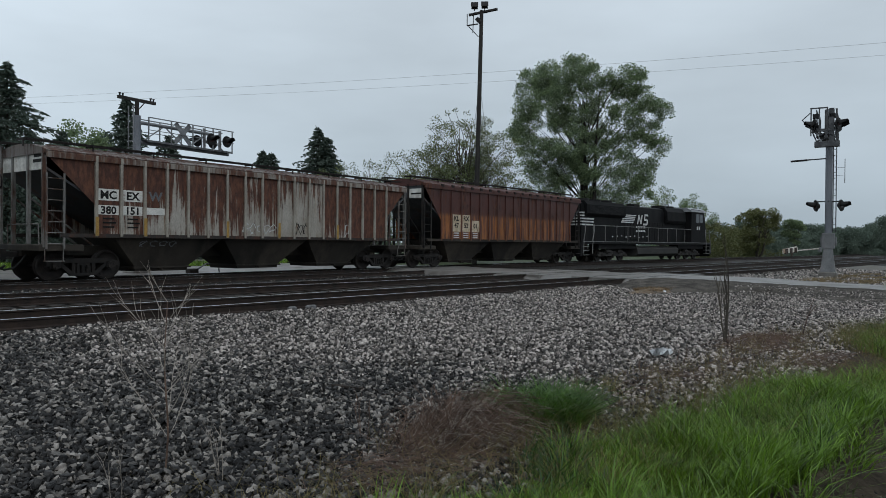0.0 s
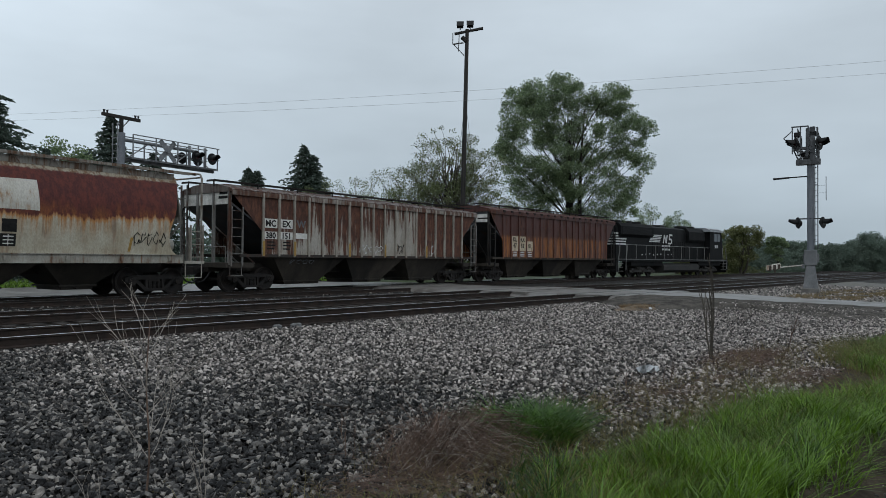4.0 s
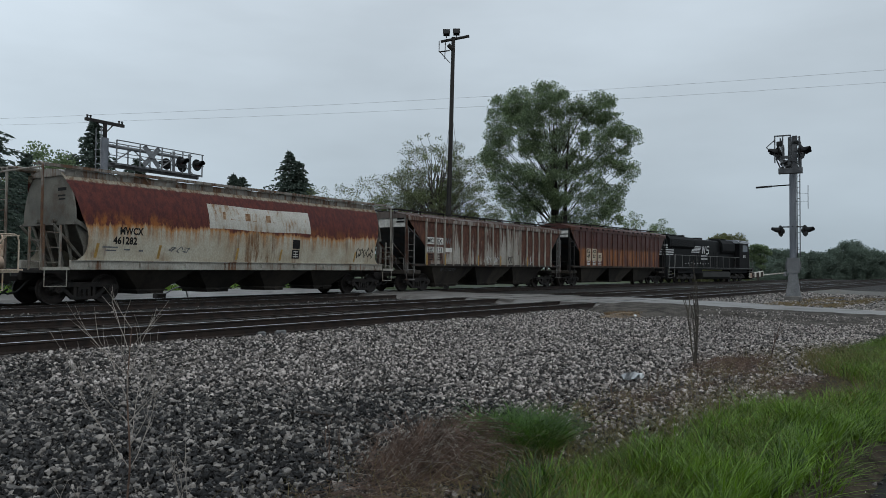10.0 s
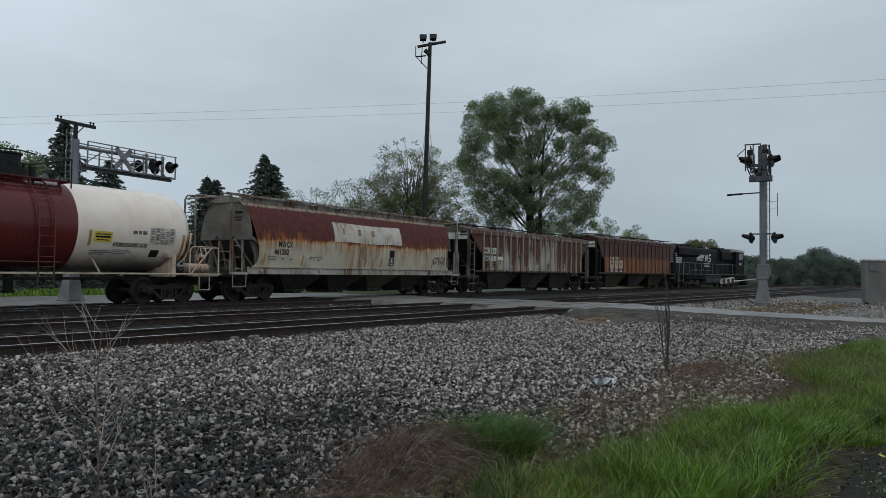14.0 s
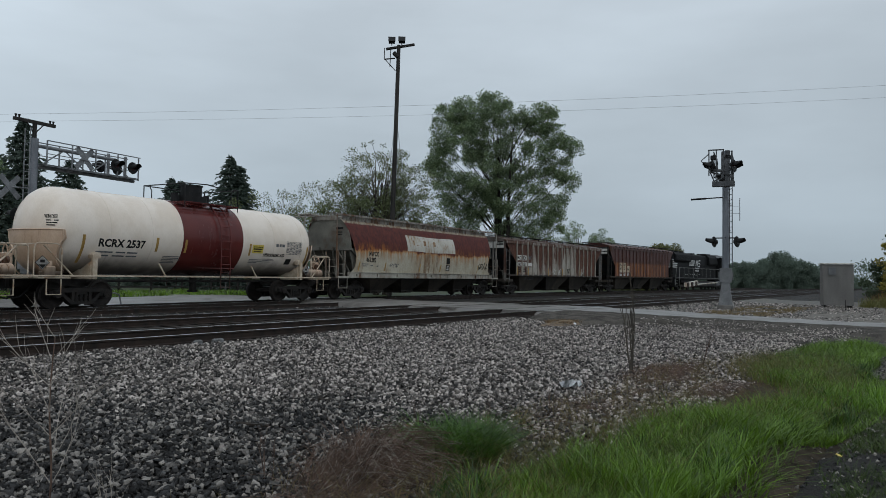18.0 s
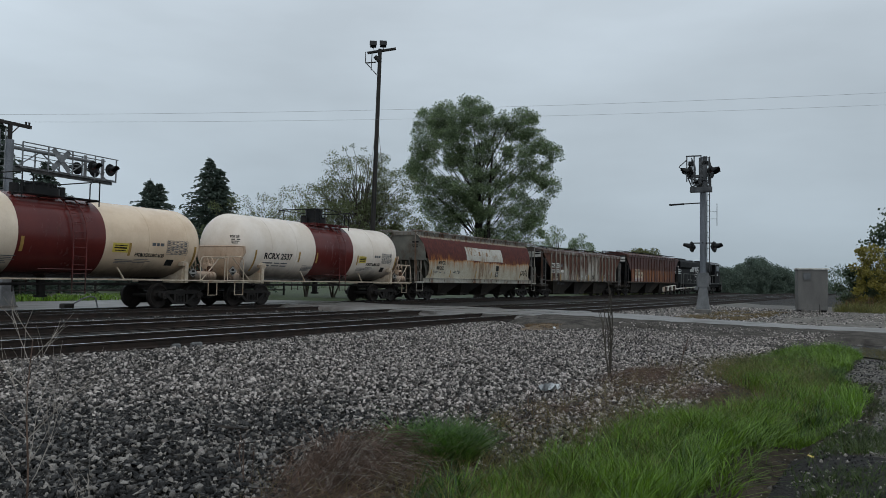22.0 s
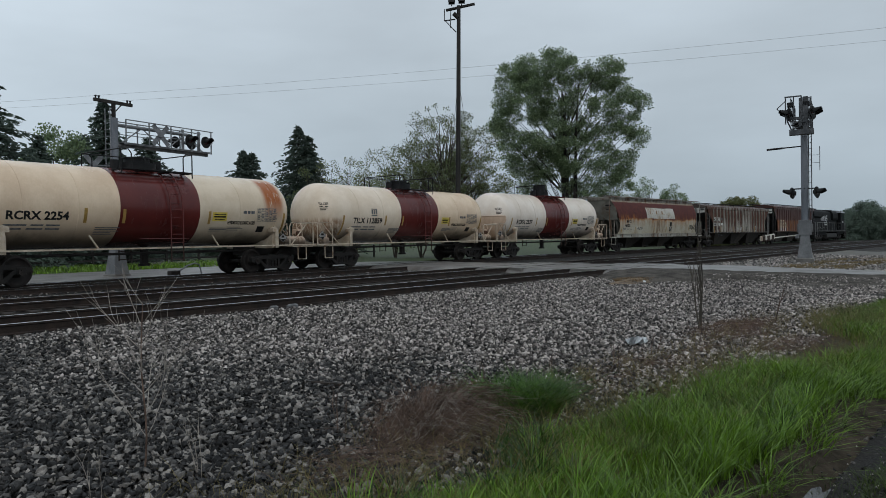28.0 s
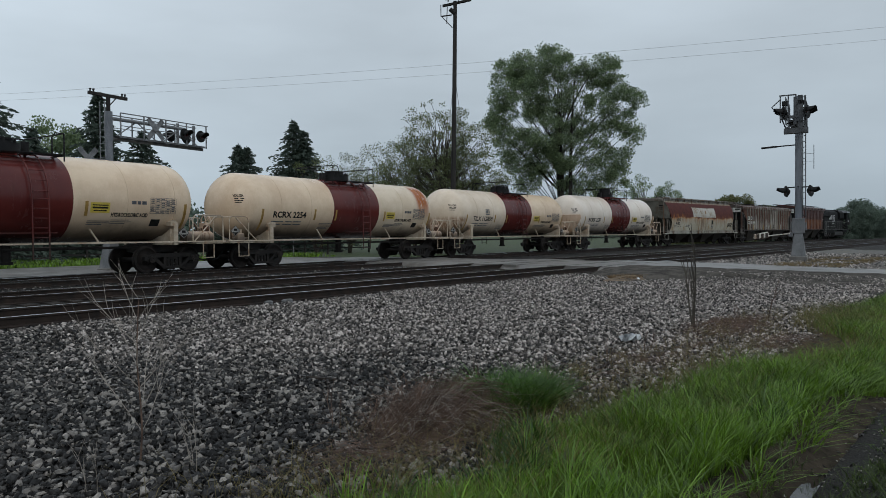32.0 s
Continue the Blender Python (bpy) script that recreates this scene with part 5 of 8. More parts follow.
part("side_sill", sl, MW_TRIM, mw, "dirty white side sill")
wb = Build()
for s in (-1, 1):
    wb.box(-7.9, 7.9, s * 1.10 - 0.05, s * 1.10 + 0.05, 4.26, 4.31).box(-7.9, 7.9, s * 0.80 - 0.05, s * 0.80 + 0.05, 4.26, 4.31)
    wb.box(-7.9, 7.9, s * 1.17 - 0.015, s * 1.17 + 0.015, 4.22, 4.31)
    for x in np.arange(-7.7, 7.8, 0.55):
        wb.box(x - 0.04, x + 0.04, min(s * 0.76, s * 1.14), max(s * 0.76, s * 1.14), 4.265, 4.30)
    for x in np.arange(-6.8, 7, 1.1):
        wb.rod((x, s * 1.12, 4.26), (x - 0.05, s * 1.08, 4.0), 0.022, 5).rod((x, s * 1.14, 4.26), (x + 0.22, s * 1.12, 4.0), 0.018, 5)
part("running_board", wb, MW_ROOF, mw, "grimy grey roof walkway")
sb = Build()
for s in (-1, 1):
    sb.prism([(s * 1.0, 4.0), (s * 1.06, 4.0), (s * 1.06, 4.2), (s * 1.0, 4.2)], -7.1, 7.1, True)
part("roof_coaming", sb, MW_ROOF, mw)
for x in np.arange(-6.0, 6.1, 1.5):
    part("roof_hatch", Build().disc((x, 0, 4.34), 0.33, 0.14, 14, "z"), MW_END, mw)
for s in (-1, 1):
    # rounded end sheet above, sloping sheet below
    arc = [(-mw_y(z) * 0.99, z) for z in ZS if z >= 2.55] + [(0, 4.2)] + [(mw_y(z) * 0.99, z) for z in reversed(ZS) if z >= 2.55]
    part("end_sheet", Build().prism(arc, s * 7.0, s * 7.05, True), MW_END, mw, "grey-green rounded end sheet")
    part("slope_sheet", Build().prism([(s * 7.03, 2.6), (s * 5.0, 1.2), (s * 4.95, 1.3), (s * 7.0, 2.7)], -1.5, 1.5), MW_END, mw)
    for y in (-1.36, 1.30):
        part("end_gusset", Build().prism([(s * 6.98, 2.62), (s * 6.25, 2.62), (s * 6.05, 1.40), (s * 6.62, 1.40), (s * 6.66, 1.85)], y, y + 0.06), MW_END, mw)
    part("end_beam", Build().box(s * 7.0 - 0.09, s * 7.0 + 0.12, -1.56, 1.56, 2.50, 2.60), MW_END, mw)
    for y in (-1.0, -0.35, 0.35, 1.0):
        part("end_brace", Build().rod((s * 7.05, y, 2.55), (s * 6.7, y * 0.8, 1.2), 0.05, 6), MW_END, mw)
    for y in (-1.0, 1.0):
        part("end_brace", Build().rod((s * 6.3, y, 1.2), (s * 7.4, y, 2.5), 0.045, 6), MW_END, mw)
        part("end_lug", Build().disc((s * 7.12, y * 0.5, 2.62), 0.07, 0.12, 10, "x"), MW_END, mw)
    part("end_sill", Build().block(min(s * 5.2, s * 7.95), max(s * 5.2, s * 7.95), -0.32, 0.32, 0.78, 1.15, 0.02)
         .block(min(s * 7.15, s * 7.95), max(s * 7.15, s * 7.95), -1.55, 1.55, 1.02, 1.14, 0.02), STEEL_DARK, mw)
    cage = Build()
    for y in (-1.45, -0.75, 0.75, 1.45):
        cage.rod((s * 7.93, y, 1.1), (s * 7.93, y, 2.4 if y == -0.75 else 4.12), 0.04, 6)
        if y == -0.75:
            continue
        cage.tube([(s * 7.93, y, 4.12), (s * 7.90, y * 0.97, 4.25), (s * 7.95, y * 0.85, 4.28), (s * 7.1, y * 0.7, 4.28)], 0.035, 6)
    cage.rod((s * 7.93, -1.45, 4.15), (s * 7.93, 1.45, 4.15), 0.03, 6)
    for i in range(9):
        z = 1.35 + i * 0.32
        for a in (-1.45, 0.75):
            if a < 0 and z > 2.3:
                continue
            cage.rod((s * 7.93, a, z), (s * 7.93, a + 0.7, z), 0.014, 5)
    part("end_cage", cage, MW_ROOF, mw, "grimy pipe cage with ladder rungs")
    ladder(mw, min(s * 7.45, s * 7.92), max(s * 7.45, s * 7.92), -1.55, 1.12, 2.45, 3, MW_ROOF)
    st = Build().box(min(s * 7.2, s * 7.95), max(s * 7.2, s * 7.95), -1.62, -1.42, 1.10, 1.20)
    st.tube([(s * 7.25, -1.55, 1.1), (s * 7.25, -1.55, 0.6), (s * 7.88, -1.55, 0.6), (s * 7.88, -1.55, 1.1)], 0.018, 5)
    part("step", st, MW_TRIM, mw)
    coupler(mw, s * 7.85, s)
    truck(mw, s * 6.45)
part("air_tank", Build().disc((6.7, -0.6, 1.75), 0.22, 1.2, 16, "x"), MW_TRIM, mw)
part("centre_sill", Build().box(-5.2, 5.2, -0.34, 0.34, 0.78, 1.3), BAY, mw)
for x in (-4.05, -1.35, 1.35, 4.05):
    part("hopper_bay", bay(x, 2.72, 0.95, 1.16, 0.26, 1.44), BAY, mw, "sooty black discharge hopper")
mw_on = lambda x, z: (lambda u, v: Vector((x + u, -mw_y(z + v) - 0.008, z + v)))


def curved_sheet(x0, x1, z0, z1, lift, place=mw_y, n=8, wob=0.0):
    cols = []
    for i in range(13):
        t = i / 12
        cols.append([(x0 + (x1 - x0) * t, -place(z) - lift, z) for z in np.linspace(z0 + wob * math.sin(9 * t), z1 + wob * math.sin(7 * t + 1), n)])
    return Build().loft(cols, closed=False)


part("repaint_patch", curved_sheet(-2.35, 2.55, 2.62, 3.50, 0.006, wob=0.02), MW_PATCH, mw, "pale repainted panel stained with rust")
bars(mw, INK, lambda u, v: Vector((-7.056, u, v)), [(-1.05, 3.55, 0.5, 0.10), (-1.0, 3.38, 0.45, 0.05), (-1.0, 3.27, 0.4, 0.05)])
GHOST = shade("rust_stain", (0.15, 0.07, 0.03), (0.30, 0.20, 0.12), 7, 0.8, bump=0.0)
for i, w in enumerate((0.16, 0.30, 0.12, 0.34, 0.26, 0.14, 0.32, 0.22)):
    x = -1.75 + i * 0.33
    part("worn_letter", Build().add([(x, -mw_y(2.98) - 0.010, 2.98), (x + w * 0.7, -mw_y(2.98) - 0.010, 2.98), (x + w * 0.8, -mw_y(3.26) - 0.010, 3.26 - 0.1 * (i % 3)), (x + 0.03, -mw_y(3.26) - 0.010, 3.26)], [(0, 1, 2, 3)]), GHOST, mw)
part("data_plate", curved_sheet(1.55, 1.95, 1.60, 1.95, 0.009), INK, mw, "small black data plate")
part("data_plate", curved_sheet(1.58, 1.96, 2.0, 2.36, 0.009), INK, mw)
bars(mw, WHITE, lambda u, v: Vector((u, -mw_y(v) - 0.013, v)), [(1.62, 1.66, 0.27, 0.03), (1.62, 1.76, 0.27, 0.03), (1.62, 1.86, 0.27, 0.03), (1.74, 1.62, 0.02, 0.32)])
lettering("MWCX", 0.32, INK, mw, mw_on(-5.66, 2.26), squeeze=0.75)
lettering("461282", 0.32, INK, mw, mw_on(-5.86, 1.95), squeeze=0.82)
bars(mw, INK_PALE, lambda u, v: Vector((u, -mw_y(v) - 0.009, v)), [(-6.2, 1.82, 0.5, 0.04), (-6.1, 1.72, 0.35, 0.04), (-5.5, 1.75, 0.2, 0.05), (-5.0, 1.72, 0.15, 0.06)])
scrawl(mw, 5.35, 1.66, 1.15, 0.5, lambda v: -mw_y(max(1.45, v)) - 0.01, INK, 11, 5)
scrawl(mw, -3.9, 1.72, 0.8, 0.2, lambda v: -mw_y(max(1.45, v)) - 0.01, INK_PALE, 12, 3)
for x in (-6.45, -4.35, -1.2, 0.9, 5.2):
    mk = Build().add([(x, -mw_y(1.5) - 0.01, 1.5), (x + 0.09, -mw_y(1.5) - 0.01, 1.5), (x + 0.16, -mw_y(1.95) - 0.01, 1.95), (x + 0.07, -mw_y(1.95) - 0.01, 1.95)], [(0, 1, 2, 3)])
    part("reflector_strip", mk, STRIPE, mw, "faded orange reflector strip")


# the curved body stands a little taller above its sill than first drawn up
for ob in mw.children:
    if ob.name.split(".")[0] not in ("truck", "coupler", "brake_hose"):
        for v in ob.data.vertices:
            if v.co.z > 1.42:
                v.co.z = 1.42 + (v.co.z - 1.42) * 1.045


# tank cars
TR, TZ = 1.48, 2.62


def tank_on(x, z, lift=0.008):
    """Places writing on the near side of the tank: u along it, v round it."""
    a0 = math.asin((z - TZ) / TR)
    return lambda u, v: Vector((x + u, -(TR + lift) * math.cos(a0 + v / TR), TZ + (TR + lift) * math.sin(a0 + v / TR)))


def tank_shell(x0, x1, head0, head1, r=TR, n=48):
    rings = []
    prof = []
    if head0:
        prof += [(x0 + 0.85 - 0.85 * math.cos(t), r * math.sin(t) ** 0.9) for t in (0.06, 0.25, 0.45, 0.65, 0.85, 1.05, 1.25, 1.42)]
        prof.append((x0 + 0.85, r))
    else:
        prof.append((x0, r))
    prof += [(x, r) for x in np.linspace(prof[-1][0], x1 - (0.85 if head1 else 0), 8)[1:]]
    if head1:
        prof += [(x1 - 0.85 + 0.85 * math.cos(t), r * math.sin(t) ** 0.9) for t in (1.42, 1.25, 1.05, 0.85, 0.65, 0.45, 0.25, 0.06)]
    for x, q in prof:
        rings.append([(x, q * math.cos(2 * math.pi * j / n), TZ + q * math.sin(2 * math.pi * j / n)) for j in range(n)])
    return Build().loft(rings, True, True)


def tank_car(centre, label, paint, paint2, mark, mark_x, rail_wide, dome_high, logo, band=(-1.46, 1.45), shield=False):
    car = thing("tank_car", label, "tank car", pose(centre, TRAIN_Y, 0), "cars of the freight train")
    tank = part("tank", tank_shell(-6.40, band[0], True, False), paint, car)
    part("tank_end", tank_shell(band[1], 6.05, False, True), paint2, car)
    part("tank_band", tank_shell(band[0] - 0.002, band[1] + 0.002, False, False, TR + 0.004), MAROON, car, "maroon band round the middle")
    for x in (-4.35, -2.75, 3.2, 4.9):
        part("weld_seam", Build().tube([(x, TR * math.cos(a), TZ + TR * math.sin(a)) for a in np.linspace(0, 2 * math.pi, 49)], 0.012, 5), paint if x < 0 else paint2, car)
    for s in (-1, 1) if shield else ():
        hs, rim = [], Build()
        for lift in (0.11, 0.06):
            for z in np.linspace(1.12, 2.60, 12):
                w = 0.80 + 0.64 * float(np.clip((z - 1.12) / 1.20, 0, 1))
                row = []
                for y in np.linspace(-w, w, 15):
                    q = min(0.999, math.hypot(y, z - TZ) / (TR + lift))
                    t = math.asin(q ** (1 / 0.9))
                    end = -5.54 - (0.87 + lift) * math.cos(t) if s < 0 else 5.19 + (0.87 + lift) * math.cos(t)
                    row.append((end, y, z))
                hs.append(row)
        rim.loft(hs[:12], closed=False).loft(hs[12:], closed=False)
        edge = [r[0] for r in hs[:12]] + hs[11][1:] + [r[-1] for r in reversed(hs[:11])]
        rim.tube(edge, 0.028, 6)
        part("head_shield", rim, SHIELD, car, "beige half-height head shield stained with rust")
    # fittings on top: housing, valves, platform with rails
    fz = TZ + TR
    fb = Build().disc((0.0, 0, fz + 0.10), 0.62, 0.3, 24, "z")
    fb.disc((0.0, 0, fz + 0.30 + dome_high / 2), 0.42, 0.16 + dome_high, 20, "z").disc((0.0, 0, fz + 0.40 + dome_high), 0.46, 0.05, 20, "z")
    for a in range(8):
        fb.rod((0.52 * math.cos(a * 0.785), 0.52 * math.sin(a * 0.785), fz + 0.2), (0.52 * math.cos(a * 0.785), 0.52 * math.sin(a * 0.785), fz + 0.42), 0.03, 6)
    fb.disc((0.85, 0.1, fz + 0.2), 0.12, 0.4, 12, "z").disc((-0.85, -0.1, fz + 0.15), 0.14, 0.35, 12, "z")
    part("manway", fb, BLACK, car, "black manway and valve fittings")
    pl = Build()
    for y in (-1.15, -0.95, -0.75, 0.75, 0.95, 1.15):
        pl.box(-1.28, 1.35, y - 0.07, y + 0.07, fz - 0.10, fz - 0.07)
    for x in (-1.2, -0.4, 0.5, 1.3):
        pl.box(x - 0.03, x + 0.03, -1.2, 1.2, fz - 0.14, fz - 0.10)
    part("platform", pl, MAROON if rail_wide else BLACK, car)
    rl = Build()
    z1 = fz + 0.62
    for y in (-1.2, 1.2):
        for x in (-1.25, 1.35):
            rl.rod((x, y, fz - 0.3), (x, y, z1), 0.022, 6)
        rl.tube([(-0.9, y, fz - 0.1), (-0.9, y, z1 - 0.15), (-1.0, y, z1), (-1.25, y, z1), (-1.25, -y * 0.2, z1)], 0.022, 6)
        rl.tube([(1.0, y, fz - 0.1), (1.0, y, z1 - 0.15), (1.1, y, z1), (1.35, y, z1)], 0.022, 6)
    rl.rod((-1.25, -1.2, z1), (-1.25, 1.2, z1), 0.022, 6).rod((1.35, -1.2, z1), (1.35, 1.2, z1), 0.022, 6)
    if rail_wide:
        rl.tube([(-1.25, -1.2, z1), (-0.2, -1.2, z1 + 0.06), (0.3, -1.2, z1)], 0.022, 6)
    rl.rod((-1.25, 1.2, z1), (1.35, 1.2, z1), 0.022, 6)
    part("platform_rail", rl, BLACK, car)
    # side ladder bends over the shell
    for s in (-1, 1):
        lb = Build()
        for x in (0.22, 0.68):
            pts = [(x, s * (TR + 0.12), 0.62), (x, s * (TR + 0.12), TZ)] + [(x, s * (TR + 0.13) * math.cos(a), TZ + (TR + 0.13) * math.sin(a)) for a in (0.3, 0.6, 0.9, 1.15)]
            lb.tube(pts, 0.024, 6)
        for i in range(7):
            z = 0.68 + i * 0.31
            lb.rod((0.22, s * (TR + 0.12), z), (0.68, s * (TR + 0.12), z), 0.014, 5)
        for i in range(5):
            a = 0.1 + i * 0.22
            lb.rod((0.22, s * (TR + 0.13) * math.cos(a), TZ + (TR + 0.13) * math.sin(a)), (0.68, s * (TR + 0.13) * math.cos(a), TZ + (TR + 0.13) * math.sin(a)), 0.014, 5)
        lb.rod((-0.9, s * (TR + 0.11), 1.45), (0.9, s * (TR + 0.11), 1.45), 0.016, 5)
        part("side_ladder", lb, MAROON, car)
    # sills, saddles, rails, end platforms
    for s in (-1, 1):
        sb = Build()
        sb.block(-6.95, 6.95, s * 1.50 - 0.04, s * 1.50 + 0.04, 1.085, 1.13, 0.01)
        for x in (-2.2, 2.2):
            sb.rod((x, s * 1.5, 1.1), (x - 0.25, s * 1.42, 1.58), 0.03, 6)
            sb.rod((x + 0.1, s * 1.5, 1.1), (x + 0.1, s * 0.5, 1.1), 0.03, 6)
        part("side_rail", sb, CREAM_PIPE, car, "cream painted pipe rail along the foot of the tank")
    for s in (-1, 1):
        sd = Build()
        for y in (-1, 1):
            sd.prism([(s * 4.82, 1.0), (s * 4.98, 1.0), (s * 4.98, 1.72), (s * 4.92, 1.82), (s * 4.82, 1.75)], min(y * 1.38, y * 1.50), max(y * 1.38, y * 1.50))
            sd.prism([(s * 4.70, 1.70), (s * 4.98, 1.70), (s * 4.98, 1.82), (s * 4.85, 1.92), (s * 4.70, 1.86)], min(y * 1.22, y * 1.49), max(y * 1.22, y * 1.49))
        sd.prism([(-1.38, 1.0), (1.38, 1.0), (1.30, 1.6), (0.9, 1.35), (0, 1.2), (-0.9, 1.35), (-1.40, 1.6)], s * 4.75, s * 5.0, True)
        part("saddle", sd, CREAM_PIPE, car, "cream steel saddle under the tank")
        dk = Build().block(min(s * 5.7, s * 6.85), max(s * 5.7, s * 6.85), -1.5, 1.5, 1.02, 1.07, 0.01)
        part("end_platform", dk, CREAM_PIPE, car)
        part("draft_sill", Build().block(min(s * 4.2, s * 6.85), max(s * 4.2, s * 6.85), -0.36, 0.36, 0.74, 1.1, 0.02), STEEL_DARK, car)
        for y in (-1.48, 1.48):
            hr = Build()
            k = 5.58 if s > 0 else 6.0
            hr.tube([(s * k, y, 1.05), (s * k, y, 1.95), (s * (k + 0.06), y, 2.08), (s * (k + 0.16), y, 2.13), (s * 6.75, y, 2.13), (s * 6.82, y, 2.08), (s * 6.85, y, 1.95), (s * 6.85, y, 1.05)], 0.022, 7)
            hr.tube([(s * 6.0, y, 1.0), (s * 6.0, y, 0.5), (s * 6.45, y, 0.5), (s * 6.45, y, 1.0)], 0.022, 6)
            hr.rod((s * 5.62, y, 1.10), (s * 6.55, y * 0.97, 2.08), 0.025, 6)
            hr.tube([(s * 6.85, y, 2.1), (s * 6.85, y / 3, 2.1), (s * 6.85, y / 3, 1.05)], 0.022, 6)
            part("handrail", hr, CREAM_PIPE, car, "cream pipe handrail with rust stains")
        coupler(car, s * 6.6, s)
        truck(car, s * 5.05)
        px, pz, pw = (5.18, 1.44, 0.20) if s > 0 else (-6.62, 1.52, 0.20)
        dia = lambda k, y: [(px, y, pz - k), (px + k, y, pz), (px, y, pz + k), (px - k, y, pz)]
        part("placard_rim", Build().add(dia(pw + 0.025, -1.517), [(0, 1, 2, 3)]), INK, car)
        pk = part("placard", Build().loft([dia(pw, -1.520), dia(pw, -1.526)], True, True), PLACARD, car, "white diamond hazard placard")
        part("placard_mark", Build().add([(px - 0.12, -1.530, pz - 0.06), (px + 0.12, -1.530, pz - 0.06), (px, -1.530, pz - 0.18)], [(0, 1, 2)])
             .add([(px - 0.07, -1.530, pz), (px + 0.07, -1.530, pz), (px + 0.07, -1.530, pz + 0.09), (px - 0.07, -1.530, pz + 0.09)], [(0, 1, 2, 3)]), INK, pk)
    bw = Build().tube([(6.65, -0.75 + 0.27 * math.cos(a), 1.9 + 0.27 * math.sin(a)) for a in np.linspace(0, 2 * math.pi, 21)], 0.022, 5)
    for a in range(5):
        bw.rod((6.65, -0.75, 1.9), (6.65, -0.75 + 0.27 * math.cos(a * 1.257), 1.9 + 0.27 * math.sin(a * 1.257)), 0.014, 4)
    bw.block(6.47, 6.70, -0.95, -0.6, 1.5, 1.85, 0.02).rod((6.6, -0.75, 1.05), (6.6, -0.75, 1.6), 0.04, 6)
    part("hand_brake", bw, SHIELD, car, "hand brake wheel and gear box")
    part("air_tank", Build().disc((6.0, -1.12, 1.28), 0.22, 1.1, 18, "x"), SHIELD, car, "rust-stained cream air reservoir")
    vb = Build().block(-6.5, -6.15, -1.45, -1.1, 1.06, 1.42, 0.03).disc((-6.3, -1.3, 1.5), 0.1, 0.16, 10, "z").rod((-6.6, -1.3, 1.2), (-5.9, -1.3, 1.2), 0.05, 8)
    part("brake_valve", vb, SHIELD, car)
    hose = Build()
    for k, (y, z) in enumerate(((-0.9, 1.5), (-0.5, 1.7), (-0.2, 1.35), (0.3, 1.55))):
        hose.tube([(6.0, y, 1.1), (6.15, y - 0.05, z), (6.4, y + 0.08, z + 0.12), (6.62, y, 1.15)], 0.028, 6)
    hose.disc((6.45, -1.05, 1.62), 0.13, 0.10, 12, "x").disc((6.5, -0.35, 1.45), 0.10, 0.2, 10, "z")
    part("brake_rigging", hose, SHIELD_DARK, car, "rusty rods and levers at the tank end")
    # writing and marks
    for x, z0, z1 in ((-5.28, 1.55, 2.48), (-2.55, 2.02, 2.52), (-1.32, 2.02, 2.52), (2.42 if logo else 1.86, 2.02, 2.52), (5.30, 1.62, 2.52)):
        p = tank_on(x, z0)
        h = (math.asin((z1 - TZ) / TR) - math.asin((z0 - TZ) / TR)) * TR
        part("reflector_strip", Build().loft([[p(-0.05, v), p(0.05, v)] for v in np.linspace(0, h, 6)], closed=False), STRIPE, car, "tan reflector strip")
    if mark:
        lettering(mark, 0.38, INK, car, tank_on(mark_x + 0.08, 2.12), squeeze=0.93)
    bars(car, INK_PALE, tank_on(0, 2.0), [(mark_x + 0.05, -0.10, 0.62, 0.055), (mark_x + 0.78, -0.10, 0.35, 0.055), (mark_x + 1.2, -0.10, 0.4, 0.055),
                                         (mark_x + 0.05, -0.24, 0.5, 0.055), (mark_x + 0.68, -0.24, 0.45, 0.055), (mark_x + 1.2, -0.24, 0.4, 0.055)])
    bars(car, INK_PALE, tank_on(0, 1.85), [(-2.2, 0.0, 0.8, 0.03), (-2.2, -0.07, 0.7, 0.03), (-2.2, -0.14, 0.8, 0.03), (-2.2, -0.21, 0.55, 0.03), (-2.2, -0.28, 0.6, 0.03),
                                          (1.95, 0.0, 0.7, 0.03), (1.95, -0.07, 0.75, 0.03), (1.95, -0.14, 0.5, 0.03), (2.7, 0.05, 0.6, 0.025), (2.7, -0.02, 0.7, 0.025), (2.7, -0.09, 0.5, 0.025)])
    part("warning_sign", Build().loft([[tank_on(1.74 if logo else 1.98, 2.14)(u, v) for u in (0, 0.62)] for v in np.linspace(0, 0.36, 4)], closed=False), YELLOW, car, "yellow warning sign")
    bars(car, INK, tank_on(1.74 if logo else 1.98, 2.14, 0.013), [(0.06, 0.25, 0.5, 0.035), (0.06, 0.15, 0.5, 0.06), (0.1, 0.06, 0.42, 0.035)])
    lettering("HYDROCHLORIC ACID", 0.20, INK, car, tank_on(2.66, 2.02), squeeze=0.60, bold=0.045)
    bars(car, INK_PALE, tank_on(3.32, 2.46), [(0.0, 0.0, 0.16, 0.12), (0.2, 0.0, 0.12, 0.12), (0.36, 0.0, 0.16, 0.12)])
    bars(car, INK_PALE, tank_on(3.98, 2.15), [(0.0, 0.07 * i, 0.95, 0.013) for i in range(9)] + [(0.19 * i, 0.0, 0.011, 0.56) for i in range(6)] + [(0.03 + 0.19 * j, 0.02 + 0.07 * i, 0.11, 0.03) for i in range(8) for j in range(5) if (i * 3 + j) % 4])
    part("data_plate", Build().loft([[tank_on(4.08, 1.70)(u, v) for u in (0, 0.34)] for v in (0, 0.15, 0.29)], closed=False), INK, car, "small black data plate")
    # writing on the head of the tank
    def hd(u, v):
        t, z = 0.66 + 0.62 * u, 0.36 + v
        q = (TR + 0.012) * math.sin(t) ** 0.9
